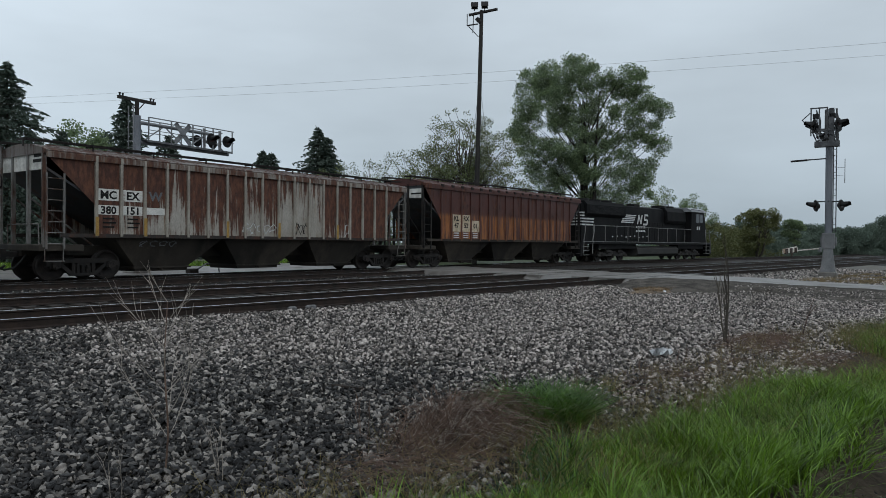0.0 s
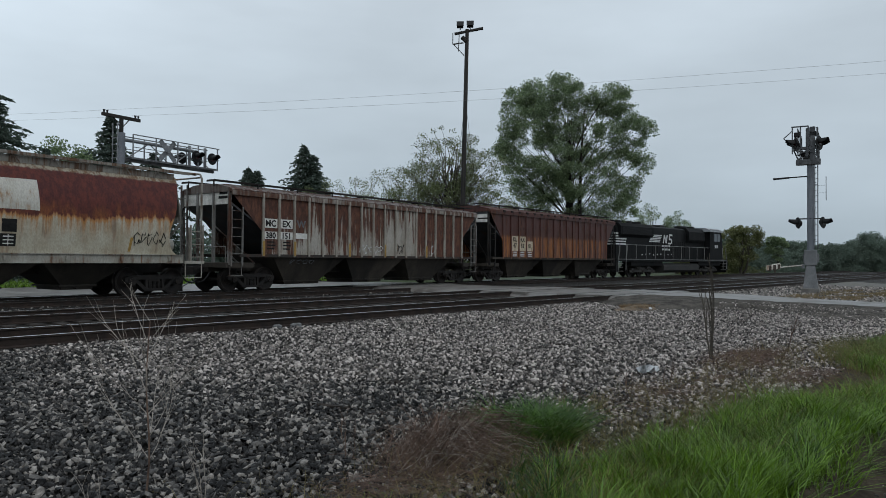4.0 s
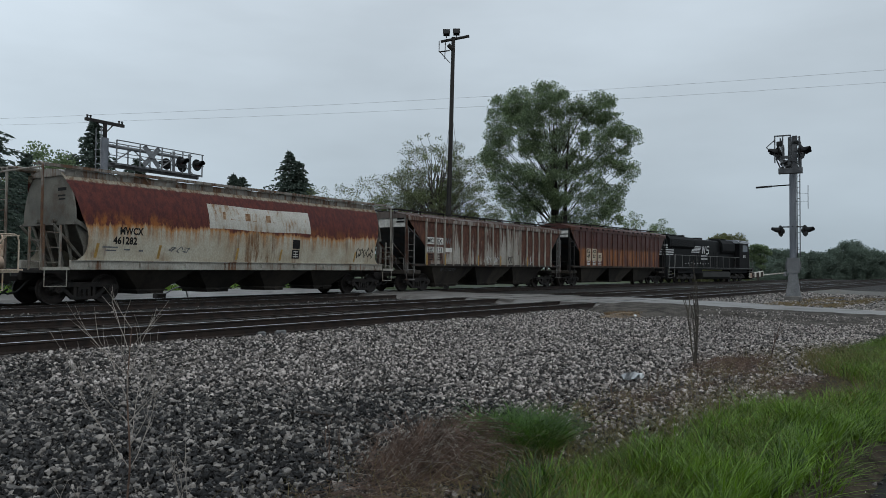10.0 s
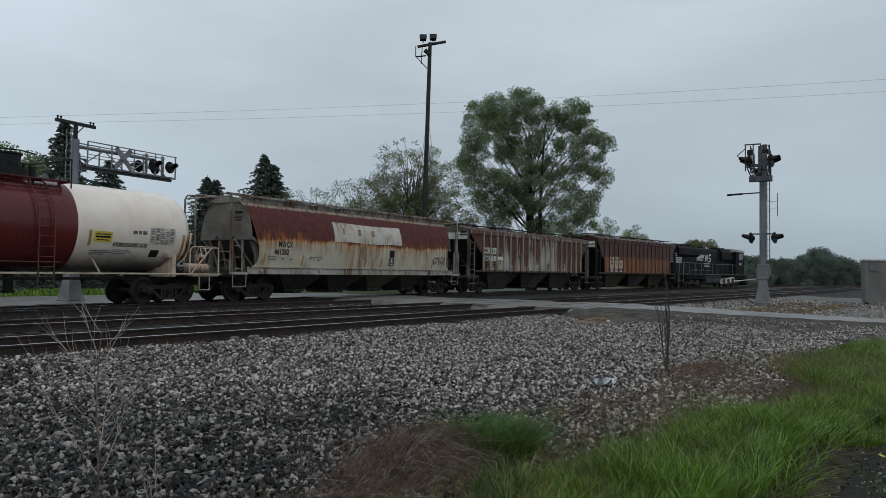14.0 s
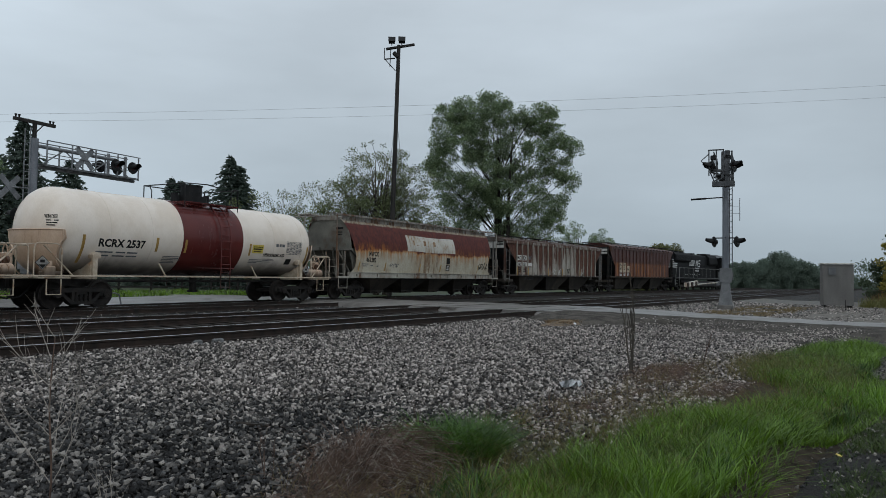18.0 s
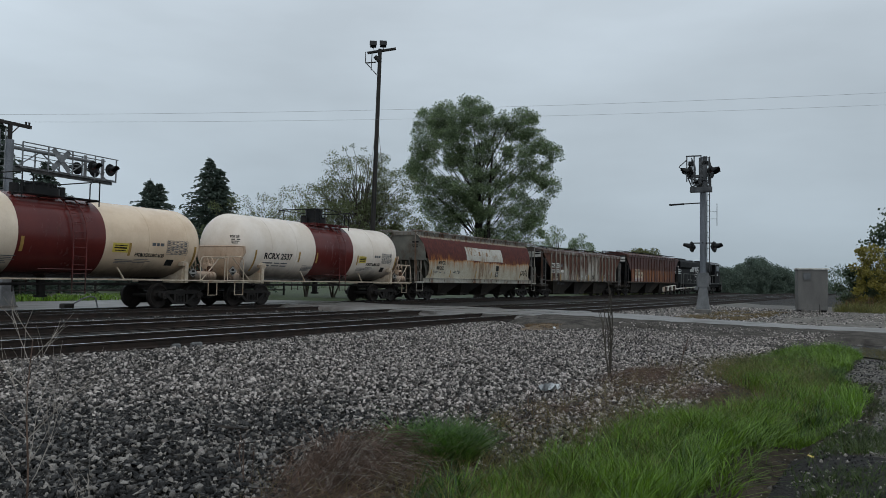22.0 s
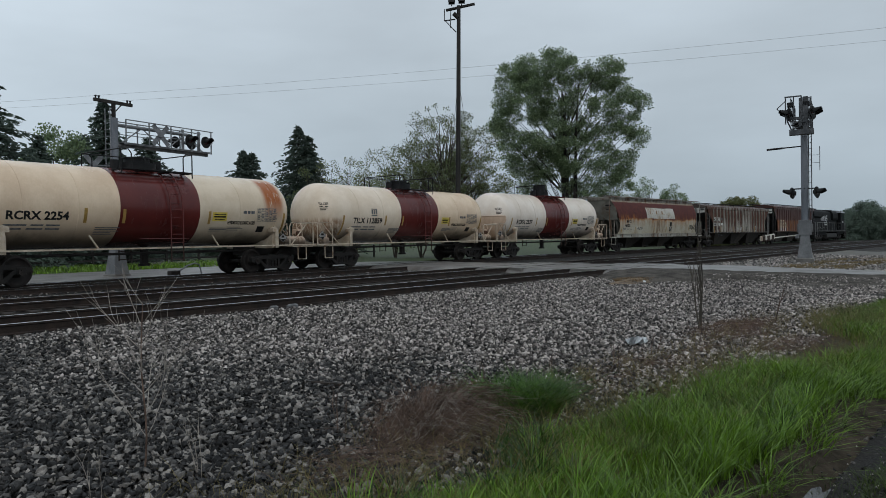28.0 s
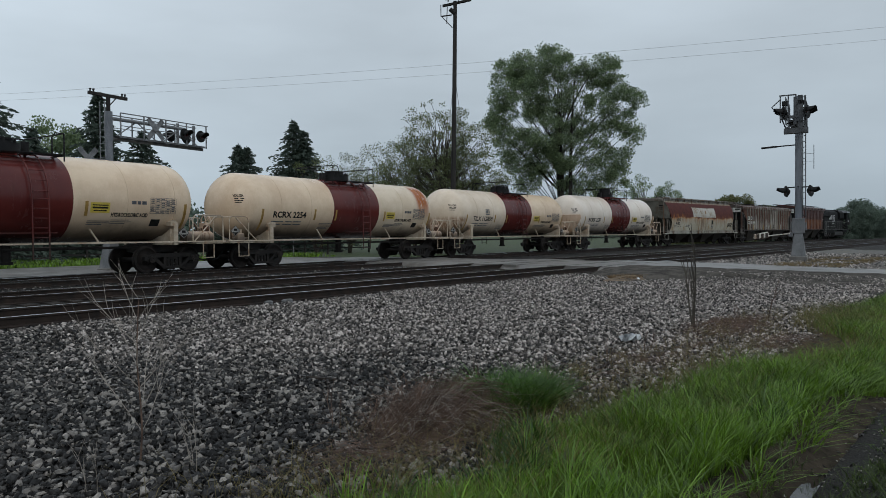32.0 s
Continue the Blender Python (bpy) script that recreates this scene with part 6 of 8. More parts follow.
        return Vector((-5.55 - 0.862 * math.cos(t), -math.sqrt(max(0.01, q * q - z * z)), TZ + z))

    if mark:
        lettering(mark, 0.15, INK, car, hd, squeeze=0.75)
    bars(car, INK, hd, [(0.02, -0.10, 0.55, 0.035), (0.02, -0.18, 0.48, 0.035), (0.02, -0.26, 0.38, 0.035)])
    if logo:
        bars(car, INK_PALE, tank_on(-3.55, 2.48), [(0, 0.0, 0.38, 0.06), (0, 0.1, 0.1, 0.2), (0.14, 0.1, 0.1, 0.2), (0.28, 0.1, 0.1, 0.2), (0, 0.32, 0.38, 0.04)])
    pp = Build()
    for y in (-0.5, 0.5):
        pp.rod((-4.6, y, 0.92), (4.6, y, 0.92), 0.04, 6)
    pp.rod((0.2, 0, 1.1), (0.2, 0, 0.55), 0.14, 12).rod((0.2, 0, 0.55), (0.2, 0, 0.46), 0.2, 12)
    part("bottom_outlet", pp, STEEL_DARK, car)
    return car


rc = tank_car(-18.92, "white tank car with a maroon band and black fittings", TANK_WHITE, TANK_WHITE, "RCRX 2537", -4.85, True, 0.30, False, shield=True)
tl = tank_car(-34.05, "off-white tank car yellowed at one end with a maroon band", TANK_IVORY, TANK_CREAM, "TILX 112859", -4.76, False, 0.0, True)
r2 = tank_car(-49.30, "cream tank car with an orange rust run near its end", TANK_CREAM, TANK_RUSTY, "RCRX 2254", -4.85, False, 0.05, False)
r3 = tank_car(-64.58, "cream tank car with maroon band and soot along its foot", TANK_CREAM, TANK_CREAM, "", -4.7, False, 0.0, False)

# locomotive
loco = thing("diesel_locomotive", "black six-axle diesel locomotive with white stripes", "locomotive", pose(55.4, TRAIN_Y, 0), "cars of the freight train")
part("frame", Build().block(-11.2, 11.3, -1.52, 1.52, 1.28, 1.50, 0.02).box(-11.3, -11.0, -1.5, 1.5, 0.45, 1.35).box(11.1, 11.4, -1.5, 1.5, 0.45, 1.35), LOCO_BLACK, loco)
part("sill_stripe", Build().box(-11.0, 11.0, -1.535, -1.522, 1.43, 1.47), shade("pale_sill_line", (0.09, 0.09, 0.09), (0.20, 0.20, 0.19), 3, 0.5), loco)
HOOD = [(-0.92, 1.5), (-0.92, 3.75), (-0.8, 4.05), (-0.55, 4.16), (0.55, 4.16), (0.8, 4.05), (0.92, 3.75), (0.92, 1.5)]
part("long_hood", Build().prism(HOOD, -10.3, 7.0, True), LOCO_BLACK, loco)
part("radiator_housing", Build().prism([(-0.95, 3.15), (-1.15, 3.35), (-1.15, 3.95), (-0.9, 4.22), (0.9, 4.22), (1.15, 3.95), (1.15, 3.35), (0.95, 3.15)], -9.9, -4.2, True), LOCO_BLACK, loco)
rg = Build()
for i in range(9):
    rg.box(-9.6, -4.5, -1.17, -1.14, 3.38 + i * 0.06, 3.41 + i * 0.06)
part("radiator_grille", rg, BLACK, loco)
part("brake_housing", Build().prism([(-1.15, 3.0), (-1.25, 3.2), (-1.2, 3.9), (-0.9, 4.24), (0.9, 4.24), (1.2, 3.9), (1.25, 3.2), (1.15, 3.0)], 2.8, 6.4, True), LOCO_BLACK, loco)
for x in (-8.9, -7.2, -5.5, 3.6, 5.3):
    part("roof_fan", Build().disc((x, 0, 4.34), 0.6, 0.16, 24, "z"), BLACK, loco)
part("exhaust_stack", Build().block(-1.4, -0.4, -0.35, 0.35, 4.14, 4.36, 0.03), BLACK, loco)
hood_door = mesh_from("hood_door", Build().block(0, 0.41, -0.955, -0.915, 1.65, 3.0, 0.01).box(0.33, 0.36, -0.97, -0.95, 2.2, 2.35), LOCO_BLACK)
for i in range(15):
    part("hood_door", hood_door, None, loco, at=pose(-4.0 + i * 0.46, 0, 0))
part("cab", Build().prism([(7.0, 1.5), (10.05, 1.5), (10.05, 2.9), (9.75, 3.9), (9.55, 4.2), (7.1, 4.24), (7.0, 4.1)], -1.5, 1.5), LOCO_BLACK, loco)
# cab roof in a paler grey than the black body
part("cab_roof", Build().prism([(-1.57, 4.02), (-1.55, 4.16), (-1.1, 4.36), (0, 4.42), (1.1, 4.36), (1.55, 4.16), (1.57, 4.02)], 6.8, 9.95, True), shade("worn_cab_roof", (0.16, 0.17, 0.18), (0.3, 0.31, 0.32), 2, 0.45), loco)
for a, b in ((7.95, 8.65), (8.75, 9.4)):
    part("cab_window", Build().box(a, b, -1.515, -1.495, 3.15, 3.85), GLASS, loco)
part("windshield", Build().prism([(10.06, 3.0), (10.09, 3.0), (9.80, 3.85), (9.77, 3.85)], -1.25, 1.25), GLASS, loco)
part("nose", Build().prism([(-1.1, 1.5), (-1.15, 2.7), (-0.85, 2.95), (0.85, 2.95), (1.15, 2.7), (1.1, 1.5)], 10.0, 11.1, True), LOCO_BLACK, loco)
part("fuel_tank", Build().prism([(-1.25, 1.15), (-1.42, 0.95), (-1.42, 0.55), (-1.1, 0.32), (1.1, 0.32), (1.42, 0.55), (1.42, 0.95), (1.25, 1.15)], -2.8, 4.5, True), shade("dusty_tank_steel", (0.014, 0.0135, 0.013), (0.040, 0.038, 0.035), 1.5, 0.65, stretch=(0.4, 1, 1)), loco)
for a, b in ((-8.6, -2.9), (4.6, 9.9)):
    part("battery_box", Build().block(a, b, -1.35, -0.5, 0.95, 1.29, 0.02), LOCO_BLACK, loco)
ls = Build()
ls.prism([(-1.28, 0.62), (-0.9, 0.78), (0.9, 0.78), (1.28, 0.62), (2.2, 0.55), (2.2, 0.40), (-2.2, 0.40), (-2.2, 0.55)], -0.09, 0.09)
for x in (-1.7, 0.0, 1.7):
    ls.block(x - 0.22, x + 0.22, -0.12, 0.12, 0.38, 0.72, 0.03)
for x in (-0.85, 0.85):
    ls.rod((x, -0.1, 0.58), (x, -0.1, 1.0), 0.11, 10).rod((x - 0.35, -0.16, 0.75), (x + 0.35, -0.16, 0.75), 0.10, 10)
LOCO_FRAME = mesh_from("side_frame", ls, shade("grey_dust_steel", (0.016, 0.015, 0.014), (0.048, 0.044, 0.040), 3, 0.7))
truck(loco, -6.1, (-1.7, 0.0, 1.7), LOCO_FRAME)
truck(loco, 7.5, (-1.7, 0.0, 1.7), LOCO_FRAME)
RAILING = shade("worn_rail_paint", (0.11, 0.11, 0.105), (0.22, 0.22, 0.21), 3, 0.5)
for s in (-1, 1):
    hb = Build()
    for x in np.arange(-9.6, 7.4, 1.7):
        hb.rod((x, s * 1.48, 1.5), (x, s * 1.48, 2.55), 0.02, 5)
    hb.rod((-9.6, s * 1.48, 2.55), (7.3, s * 1.48, 2.55), 0.02, 5)
    part("handrail", hb, RAILING, loco)
    for x in (-10.9, -9.7, 10.2, 11.1):
        part("step_rail", Build().tube([(x, s * 1.5, 0.6), (x, s * 1.52, 1.6), (x + (0.2 if x < 0 else -0.2), s * 1.5, 2.1), (x + (0.2 if x < 0 else -0.2), s * 1.5, 2.6)], 0.03, 6), RAILING, loco, "worn grey step rail")
    for x in (-10.6, 10.6):
        sp = Build()
        for z in (0.5, 0.8, 1.1):
            sp.box(x - 0.4, x + 0.4, s * 1.38 - 0.14, s * 1.38 + 0.14, z, z + 0.04)
        part("step", sp, RAILING, loco)
BRIGHT = shade("white_stripe_paint", (0.42, 0.42, 0.42), (0.60, 0.60, 0.59), 3, 0.5)
zs = Build()
for i in range(5):
    zs.box(-10.33, -10.305, -0.88, 0.88, 2.55 + i * 0.2, 2.65 + i * 0.2)
    zs.box(-10.3, -8.7 + 0.06 * i, -0.935, -0.925, 2.55 + i * 0.2, 2.65 + i * 0.2)
part("rear_stripe", zs, BRIGHT, loco, "white warning stripes")
zs = Build()
for i in range(4):
    zs.box(10.25, 11.0, -1.165, -1.15, 1.9 + i * 0.2, 2.0 + i * 0.2)
part("nose_stripe", zs, BRIGHT, loco, "white warning stripes")
lg = Build()
for i in range(5):
    z = 2.86 + i * 0.13
    lg.add([(-3.9 + 0.10 * i, -0.985, z), (-1.9 + 0.10 * i, -0.985, z), (-1.85 + 0.10 * i, -0.985, z + 0.08), (-3.85 + 0.10 * i, -0.985, z + 0.08)], [(0, 1, 2, 3)])
for x0, z0, x1, z1, w in ((-1.3, 2.80, -1.1, 3.50, 0.20), (-1.1, 3.50, -0.75, 2.80, 0.20), (-0.75, 2.80, -0.55, 3.50, 0.20), (-0.28, 2.80, 0.35, 2.80, 0), (0.30, 2.80, 0.40, 3.15, 0.18),
                          (-0.12, 3.15, 0.45, 3.15, 0), (-0.15, 3.15, -0.05, 3.50, 0.18), (-0.05, 3.50, 0.60, 3.50, 0)):
    if w:
        lg.add([(x0, -0.985, z0), (x0 + w, -0.985, z0), (x1 + w, -0.985, z1), (x1, -0.985, z1)], [(0, 1, 2, 3)])
    else:
        lg.add([(x0, -0.985, z0 - 0.07), (x1, -0.985, z0 - 0.07), (x1, -0.985, z0 + 0.07), (x0, -0.985, z0 + 0.07)], [(0, 1, 2, 3)])
for z in (2.50, 2.22):
    for i in range(6):
        lg.box(-1.45 + i * 0.27, -1.26 + i * 0.27, -0.99, -0.98, z, z + 0.15)
for i in range(9):
    lg.box(-5.2 + i * 0.7, -5.05 + i * 0.7, -0.965, -0.957, 1.78 + 0.04 * (i % 3), 1.86 + 0.04 * (i % 3))
lg.v = [(x - 0.8, y, z) for x, y, z in lg.v]
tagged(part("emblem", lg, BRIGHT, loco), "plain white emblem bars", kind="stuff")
bars(loco, BRIGHT, lambda u, v: Vector((u, -1.52, v)), [(8.1, 2.55, 0.28, 0.28), (8.5, 2.55, 0.28, 0.28)])
pw = Build().add([(11.3, -1.4, 0.25), (11.75, 0, 0.2), (11.3, 1.4, 0.25), (11.3, 1.4, 0.95), (11.5, 0, 0.95), (11.3, -1.4, 0.95)], [(0, 1, 4, 5), (1, 2, 3, 4)])
part("pilot_plow", pw, BLACK, loco)
part("headlight", Build().disc((11.12, 0, 2.6), 0.16, 0.06, 14, "x"), GALV, loco)
coupler(loco, -11.2, -1)
coupler(loco, 11.3, 1)


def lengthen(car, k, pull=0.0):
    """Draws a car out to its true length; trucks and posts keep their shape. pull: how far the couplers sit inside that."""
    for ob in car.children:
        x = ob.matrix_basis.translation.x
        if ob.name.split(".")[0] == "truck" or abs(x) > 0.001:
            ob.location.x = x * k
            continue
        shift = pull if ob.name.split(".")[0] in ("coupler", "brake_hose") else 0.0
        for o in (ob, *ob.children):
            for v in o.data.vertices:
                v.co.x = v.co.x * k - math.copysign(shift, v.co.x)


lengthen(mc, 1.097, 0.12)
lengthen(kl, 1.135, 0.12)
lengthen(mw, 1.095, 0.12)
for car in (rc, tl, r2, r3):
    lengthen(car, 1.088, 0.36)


def girth(car, k):
    """Makes a car's body and all that sits on it lower or taller above the deck."""
    done = set()
    for ob in car.children:
        if ob.name.split(".")[0] in ("truck", "coupler", "brake_hose"):
            continue
        for o in (ob, *ob.children):
            if o.data.name in done:
                continue
            done.add(o.data.name)
            for v in o.data.vertices:
                if v.co.z > 1.14:
                    v.co.z = 1.14 + (v.co.z - 1.14) * k


for car, k in ((kl, 1.06), (loco, 1.07), (rc, 1.02), (tl, 0.955), (r2, 0.94), (r3, 0.96)):
    girth(car, k)


# ---- level crossing signals ----
def flasher(parent, x, y, z, face, turn=0.0):
    """A crossing lamp that looks along the road, turned a little towards the arm."""
    c, d = math.cos(radians(turn)), math.sin(radians(turn))

    def put(u, v, w):
        """A point of the lamp: u across, v out along its face, w up."""
        return (x + u * c + v * d, y + face * (v * c - u * d), z + w)

    def plate(v, r, w, n):
        k = [2 * math.pi * i / n for i in range(n)]
        return [[put(q * math.cos(e), o, q * math.sin(e)) for e in k] for o, q in ((v - w / 2, r * 0.96), (v, r), (v + w / 2, r * 0.96))]

    b = Build().loft(plate(0.20, 0.29, 0.04, 20), True, True).loft(plate(0.13, 0.13, 0.14, 14), True, True)
    lamp = part("flasher", b, BLACK, parent, "black round crossing lamp with hood")
    rows = []
    for v, r in ((0.21, 0.15), (0.38, 0.155), (0.62, 0.165)):
        rows.append([put(r * math.cos(e), v, r * math.sin(e) + 0.02) for e in np.linspace(-0.5 + 0.7 * (v > 0.5), math.pi + 0.5 - 0.7 * (v > 0.5), 14)])
    part("hood", Build().loft(rows, closed=False), BLACK, lamp)
    part("lens", Build().loft(plate(0.23, 0.14, 0.02, 16), True, True), LENS, lamp)
    return lamp


def cantilever(at, label, height, arm, z_arm, lower, cross_arm, out=0.32, out_low=0.22, metal=None, side_ladder=False, deep=1.05, turn=0.0, bar=0.0, ends=(0.72, 0.97)):
    """Mast with a walkway arm over the road, lamps along it, and a ladder up the mast."""
    metal = metal or GALV
    t = thing("crossing_signal", label, "crossing signal", at, "level crossing signals")
    part("footing", Build().block(-0.42, 0.42, -0.42, 0.42, -0.35, -0.06, 0.04), CONCRETE_ROAD, t)
    flare = Build()
    flare.loft([[(r * a, r * b, z) for a, b in ((-1, -1), (1, -1), (1, 1), (-1, 1))] for z, r in ((-0.06, 0.36), (0.05, 0.34), (1.15, 0.20))], True, True)
    part("base", flare, GALV_DULL, t, "flared cast aluminium base")
    part("mast", Build().rod((0, 0, 1.0), (0, 0, height), 0.17, 20), MAST_GREY, t)
    part("control_box", Build().block(-0.24, 0.24, -0.30, 0.30, 1.15, 1.95, 0.03).block(-0.30, -0.16, -0.38, 0.38, 1.3, 1.75, 0.02), GALV_DULL, t)
    lb = Build()
    at = (lambda w, z: (w, 0.27 + 0.45 * w, z)) if side_ladder else (lambda w, z: (-0.30, w, z))
    for w in (-0.17, 0.17):
        lb.rod(at(w, 2.0), at(w, height + 0.4 * (not side_ladder)), 0.026, 5)
    for z in np.arange(2.1, height, 0.3):
        lb.rod(at(-0.17, z), at(0.17, z), 0.017, 4)
    for z in np.arange(2.5, height, 1.5):
        lb.rod(at(0, z), (0, 0, z), 0.015, 4)
    part("ladder", lb, metal, t)
    ab = Build()
    zu, zl = z_arm + deep, z_arm
    ab.rod((0, 0, zu), (arm * ends[1] - 0.55, 0, zu), 0.085, 10).rod((0, 0, zl), (arm, 0, zl), 0.09, 10)
    for s in (-0.28, 0.28):
        ab.rod((0.3, s, zl + 0.05), (arm, s, zl + 0.05), 0.025, 5)
    m = max(3, int(arm / 1.1))
    for i in range(m):
        xa, xb = 0.2 + (arm - 0.3) * i / m, 0.2 + (arm - 0.3) * (i + 1) / m
        ab.rod((xa, 0, zu if i % 2 else zl), (xb, 0, zl if i % 2 else zu), 0.03, 5)
    for x in ends:
        ab.rod((arm * x, 0, zl), (arm * x, 0, zu + 0.24), 0.07, 8)
    part("arm", ab, metal, t)
    wk = Build().box(0.2, arm, -0.30, 0.30, zl + 0.09, zl + 0.12)
    part("walkway", wk, metal, t)
    hb = Build()
    for s in (-0.42, 0.42):
        for i in range(m + 1):
            x = 0.3 + (arm - 0.4) * i / m
            hb.box(x - 0.025, x + 0.025, s - 0.02, s + 0.02, zl, zu + 0.23)
        hb.rod((0.3, s, zu + 0.23), (arm, s, zu + 0.23), 0.026, 5).rod((0.3, s, zl + 0.55), (arm, s, zl + 0.55), 0.018, 5)
    part("railing", hb, metal, t)
    for s in (-1, 1):
        mm = Matrix.Translation((arm * 0.42, -0.34 - 0.012 * s, z_arm + 0.62)) @ Matrix.Rotation(s * 0.82, 4, "Y")
        part("crossbuck_board", Build().box(-0.62, 0.62, -0.01, 0.01, -0.115, 0.115, mm), GALV, t, "weathered pale crossbuck board")
    for face in (-1, 1):
        for x in (arm * ends[0], arm * ends[1]):
            flasher(t, x, face * out, z_arm + 0.55 + (out - 0.32), face, turn)
    for face in (-1, 1):
        for x in (-0.38, 0.38):
            flasher(t, x, face * out_low, lower, face, turn)
    part("lamp_bar", Build().rod((-0.4, 0, lower + bar), (0.4, 0, lower + bar), 0.035, 6).rod((0, -out_low - 0.1, lower + bar), (0, out_low + 0.1, lower + bar), 0.035, 6)
         .rod((0.38, -out_low - 0.1, lower + bar), (0.38, -out_low - 0.1, lower), 0.03, 6).rod((0.38, out_low + 0.1, lower + bar), (0.38, out_low + 0.1, lower), 0.03, 6), BLACK, t)
    if cross_arm:
        xb = Build().rod((0, 0, height), (0, 0, height + 0.75), 0.09, 10)
        part("mast_extension", xb, POLE_WOOD, t)
        cr = Build().block(-0.95, 0.95, -0.06, 0.06, height + 0.62, height + 0.76, 0.015).rod((0, 0, height + 0.2), (-0.4, 0, height + 0.64), 0.025, 5).rod((0, 0, height + 0.2), (0.4, 0, height + 0.64), 0.025, 5)
        part("cross_arm", cr, POLE_WOOD, t, "dark timber cross arm for the wires")
        for x in (-0.85, -0.7, 0.7, 0.85):
            part("insulator", Build().disc((x, 0, height + 0.80), 0.035, 0.1, 8, "z").disc((x, 0, height + 0.86), 0.05, 0.05, 8, "z"), BLACK, t)
    return t


left_sig = cantilever(pose(14.95, 31.5, 0, 0, 0, 10), "galvanised crossing signal mast with a long lamp arm", 6.85, 5.22, 5.68, 3.6, True, deep=0.88, ends=(0.715, 0.90))
for s in (-1, 1):
    mm = Matrix.Translation((-0.78, 0.34 - 0.012 * s, 4.72)) @ Matrix.Rotation(s * 0.82, 4, "Y")
    part("mast_crossbuck_board", Build().box(-0.62, 0.62, -0.01, 0.01, -0.115, 0.115, mm), GALV, left_sig, "pale crossbuck board on the mast")
part("crossbuck_bracket", Build().rod((0, 0, 4.72), (-0.78, 0.36, 4.72), 0.03, 6), GALV, left_sig)
right_sig = cantilever(pose(41.35, 9.75, 0, 0, 0, 190.5), "grey crossing signal mast with lamps and a railed arm", 8.4, 3.1, 6.6, 3.38, False, 0.34, 0.40, SIGNAL_GREY, True, turn=24, bar=0.22)
part("side_boom", Build().rod((0, 0, 5.85), (0.6, -1.75, 5.72), 0.035, 6).rod((0.35, -1.0, 5.77), (0.6, -1.75, 5.71), 0.055, 6), BLACK, right_sig, "thin dark boom")
ant = Build().rod((-0.1, 0.72, 4.55), (-0.1, 0.72, 5.8), 0.018, 5).rod((0, 0.1, 4.95), (-0.1, 0.72, 4.95), 0.01, 4).rod((0, 0.1, 5.35), (-0.1, 0.72, 5.35), 0.01, 4)
part("antenna", ant, SIGNAL_GREY, right_sig)
head_frame = Build()
for y in (-0.66, -0.30, 0.04):
    head_frame.box(3.0, 3.06, y - 0.028, y + 0.028, 6.65, 8.00)
head_frame.box(3.0, 3.06, -0.70, 0.06, 7.96, 8.02).rod((3.03, -0.66, 7.80), (3.03, -1.05, 7.45), 0.025, 5).rod((3.03, -1.05, 7.45), (3.03, -0.4, 6.70), 0.025, 5)
for y in (-0.55, 0.42):
    head_frame.rod((3.0, y, 7.05), (3.0, -y * 0.6, 6.65), 0.035, 5)
head_frame.box(2.9, 3.06, -0.62, 0.50, 6.86, 6.98).box(2.7, 3.1, -0.50, 0.58, 6.10, 6.36).box(2.95, 3.05, 0.12, 0.34, 6.36, 7.95)
for k, (y0, z0, y1, z1) in enumerate(((-0.60, 6.90, 0.46, 6.62), (-0.46, 6.62, 0.46, 6.74), (-0.62, 6.88, -0.40, 6.34), (0.48, 6.90, 0.42, 6.36), (-0.40, 6.40, 0.42, 6.60), (0.46, 7.85, 0.40, 6.50))):
    head_frame.rod((2.6 + 0.1 * k, y0, z0), (2.6 + 0.1 * k, y1, z1), 0.034, 5)
part("head_frame", head_frame, SIGNAL_GREY, right_sig)
for y in (-0.45, 0.25):
    part("relay_box", Build().block(2.6, 3.05, y - 0.14, y + 0.14, 7.52, 7.72, 0.02), BLACK, right_sig, "small black box beside a lamp")
# lowered gate arm of the near signal
gate = part("gate_arm", Build().rod((0.3, -0.40, 1.14), (7.4, -1.42, 1.0), 0.03, 6).add([(4.9, -1.07, 1.06), (7.4, -1.43, 0.93), (7.4, -1.43, 1.13), (4.9, -1.07, 1.26), (4.9, -1.03, 1.0), (7.4, -1.39, 0.93), (7.4, -1.39, 1.11), (4.9, -1.03, 1.18)],
            [(0, 1, 2, 3), (4, 7, 6, 5), (0, 4, 5, 1), (3, 2, 6, 7), (1, 5, 6, 2), (0, 3, 7, 4)]), OFFWHITE, right_sig, "lowered white and red gate arm")
for i in range(3):
    x = 5.1 + i * 0.8
    y = -1.04 - 0.144 * (x - 4.9)
    part("gate_stripe", Build().add([(x, y - 0.045, 0.97 - 0.029 * (x - 4.9)), (x + 0.4, y - 0.10, 0.96 - 0.029 * (x - 4.9)), (x + 0.4, y - 0.10, 1.195 - 0.029 * (x - 4.9)), (x, y - 0.045, 1.205 - 0.029 * (x - 4.9)),
                                     (x, y + 0.03, 0.97 - 0.029 * (x - 4.9)), (x + 0.4, y - 0.03, 0.96 - 0.029 * (x - 4.9)), (x + 0.4, y - 0.03, 1.195 - 0.029 * (x - 4.9)), (x, y + 0.03, 1.205 - 0.029 * (x - 4.9))],
                                    [(0, 1, 2, 3), (4, 7, 6, 5), (0, 4, 5, 1), (3, 2, 6, 7), (1, 5, 6, 2), (0, 3, 7, 4)]), MAROON, gate)
part("gate_counterweight", Build().block(-1.1, 0.4, -0.45, -0.33, 0.98, 1.2, 0.02), GALV, right_sig)

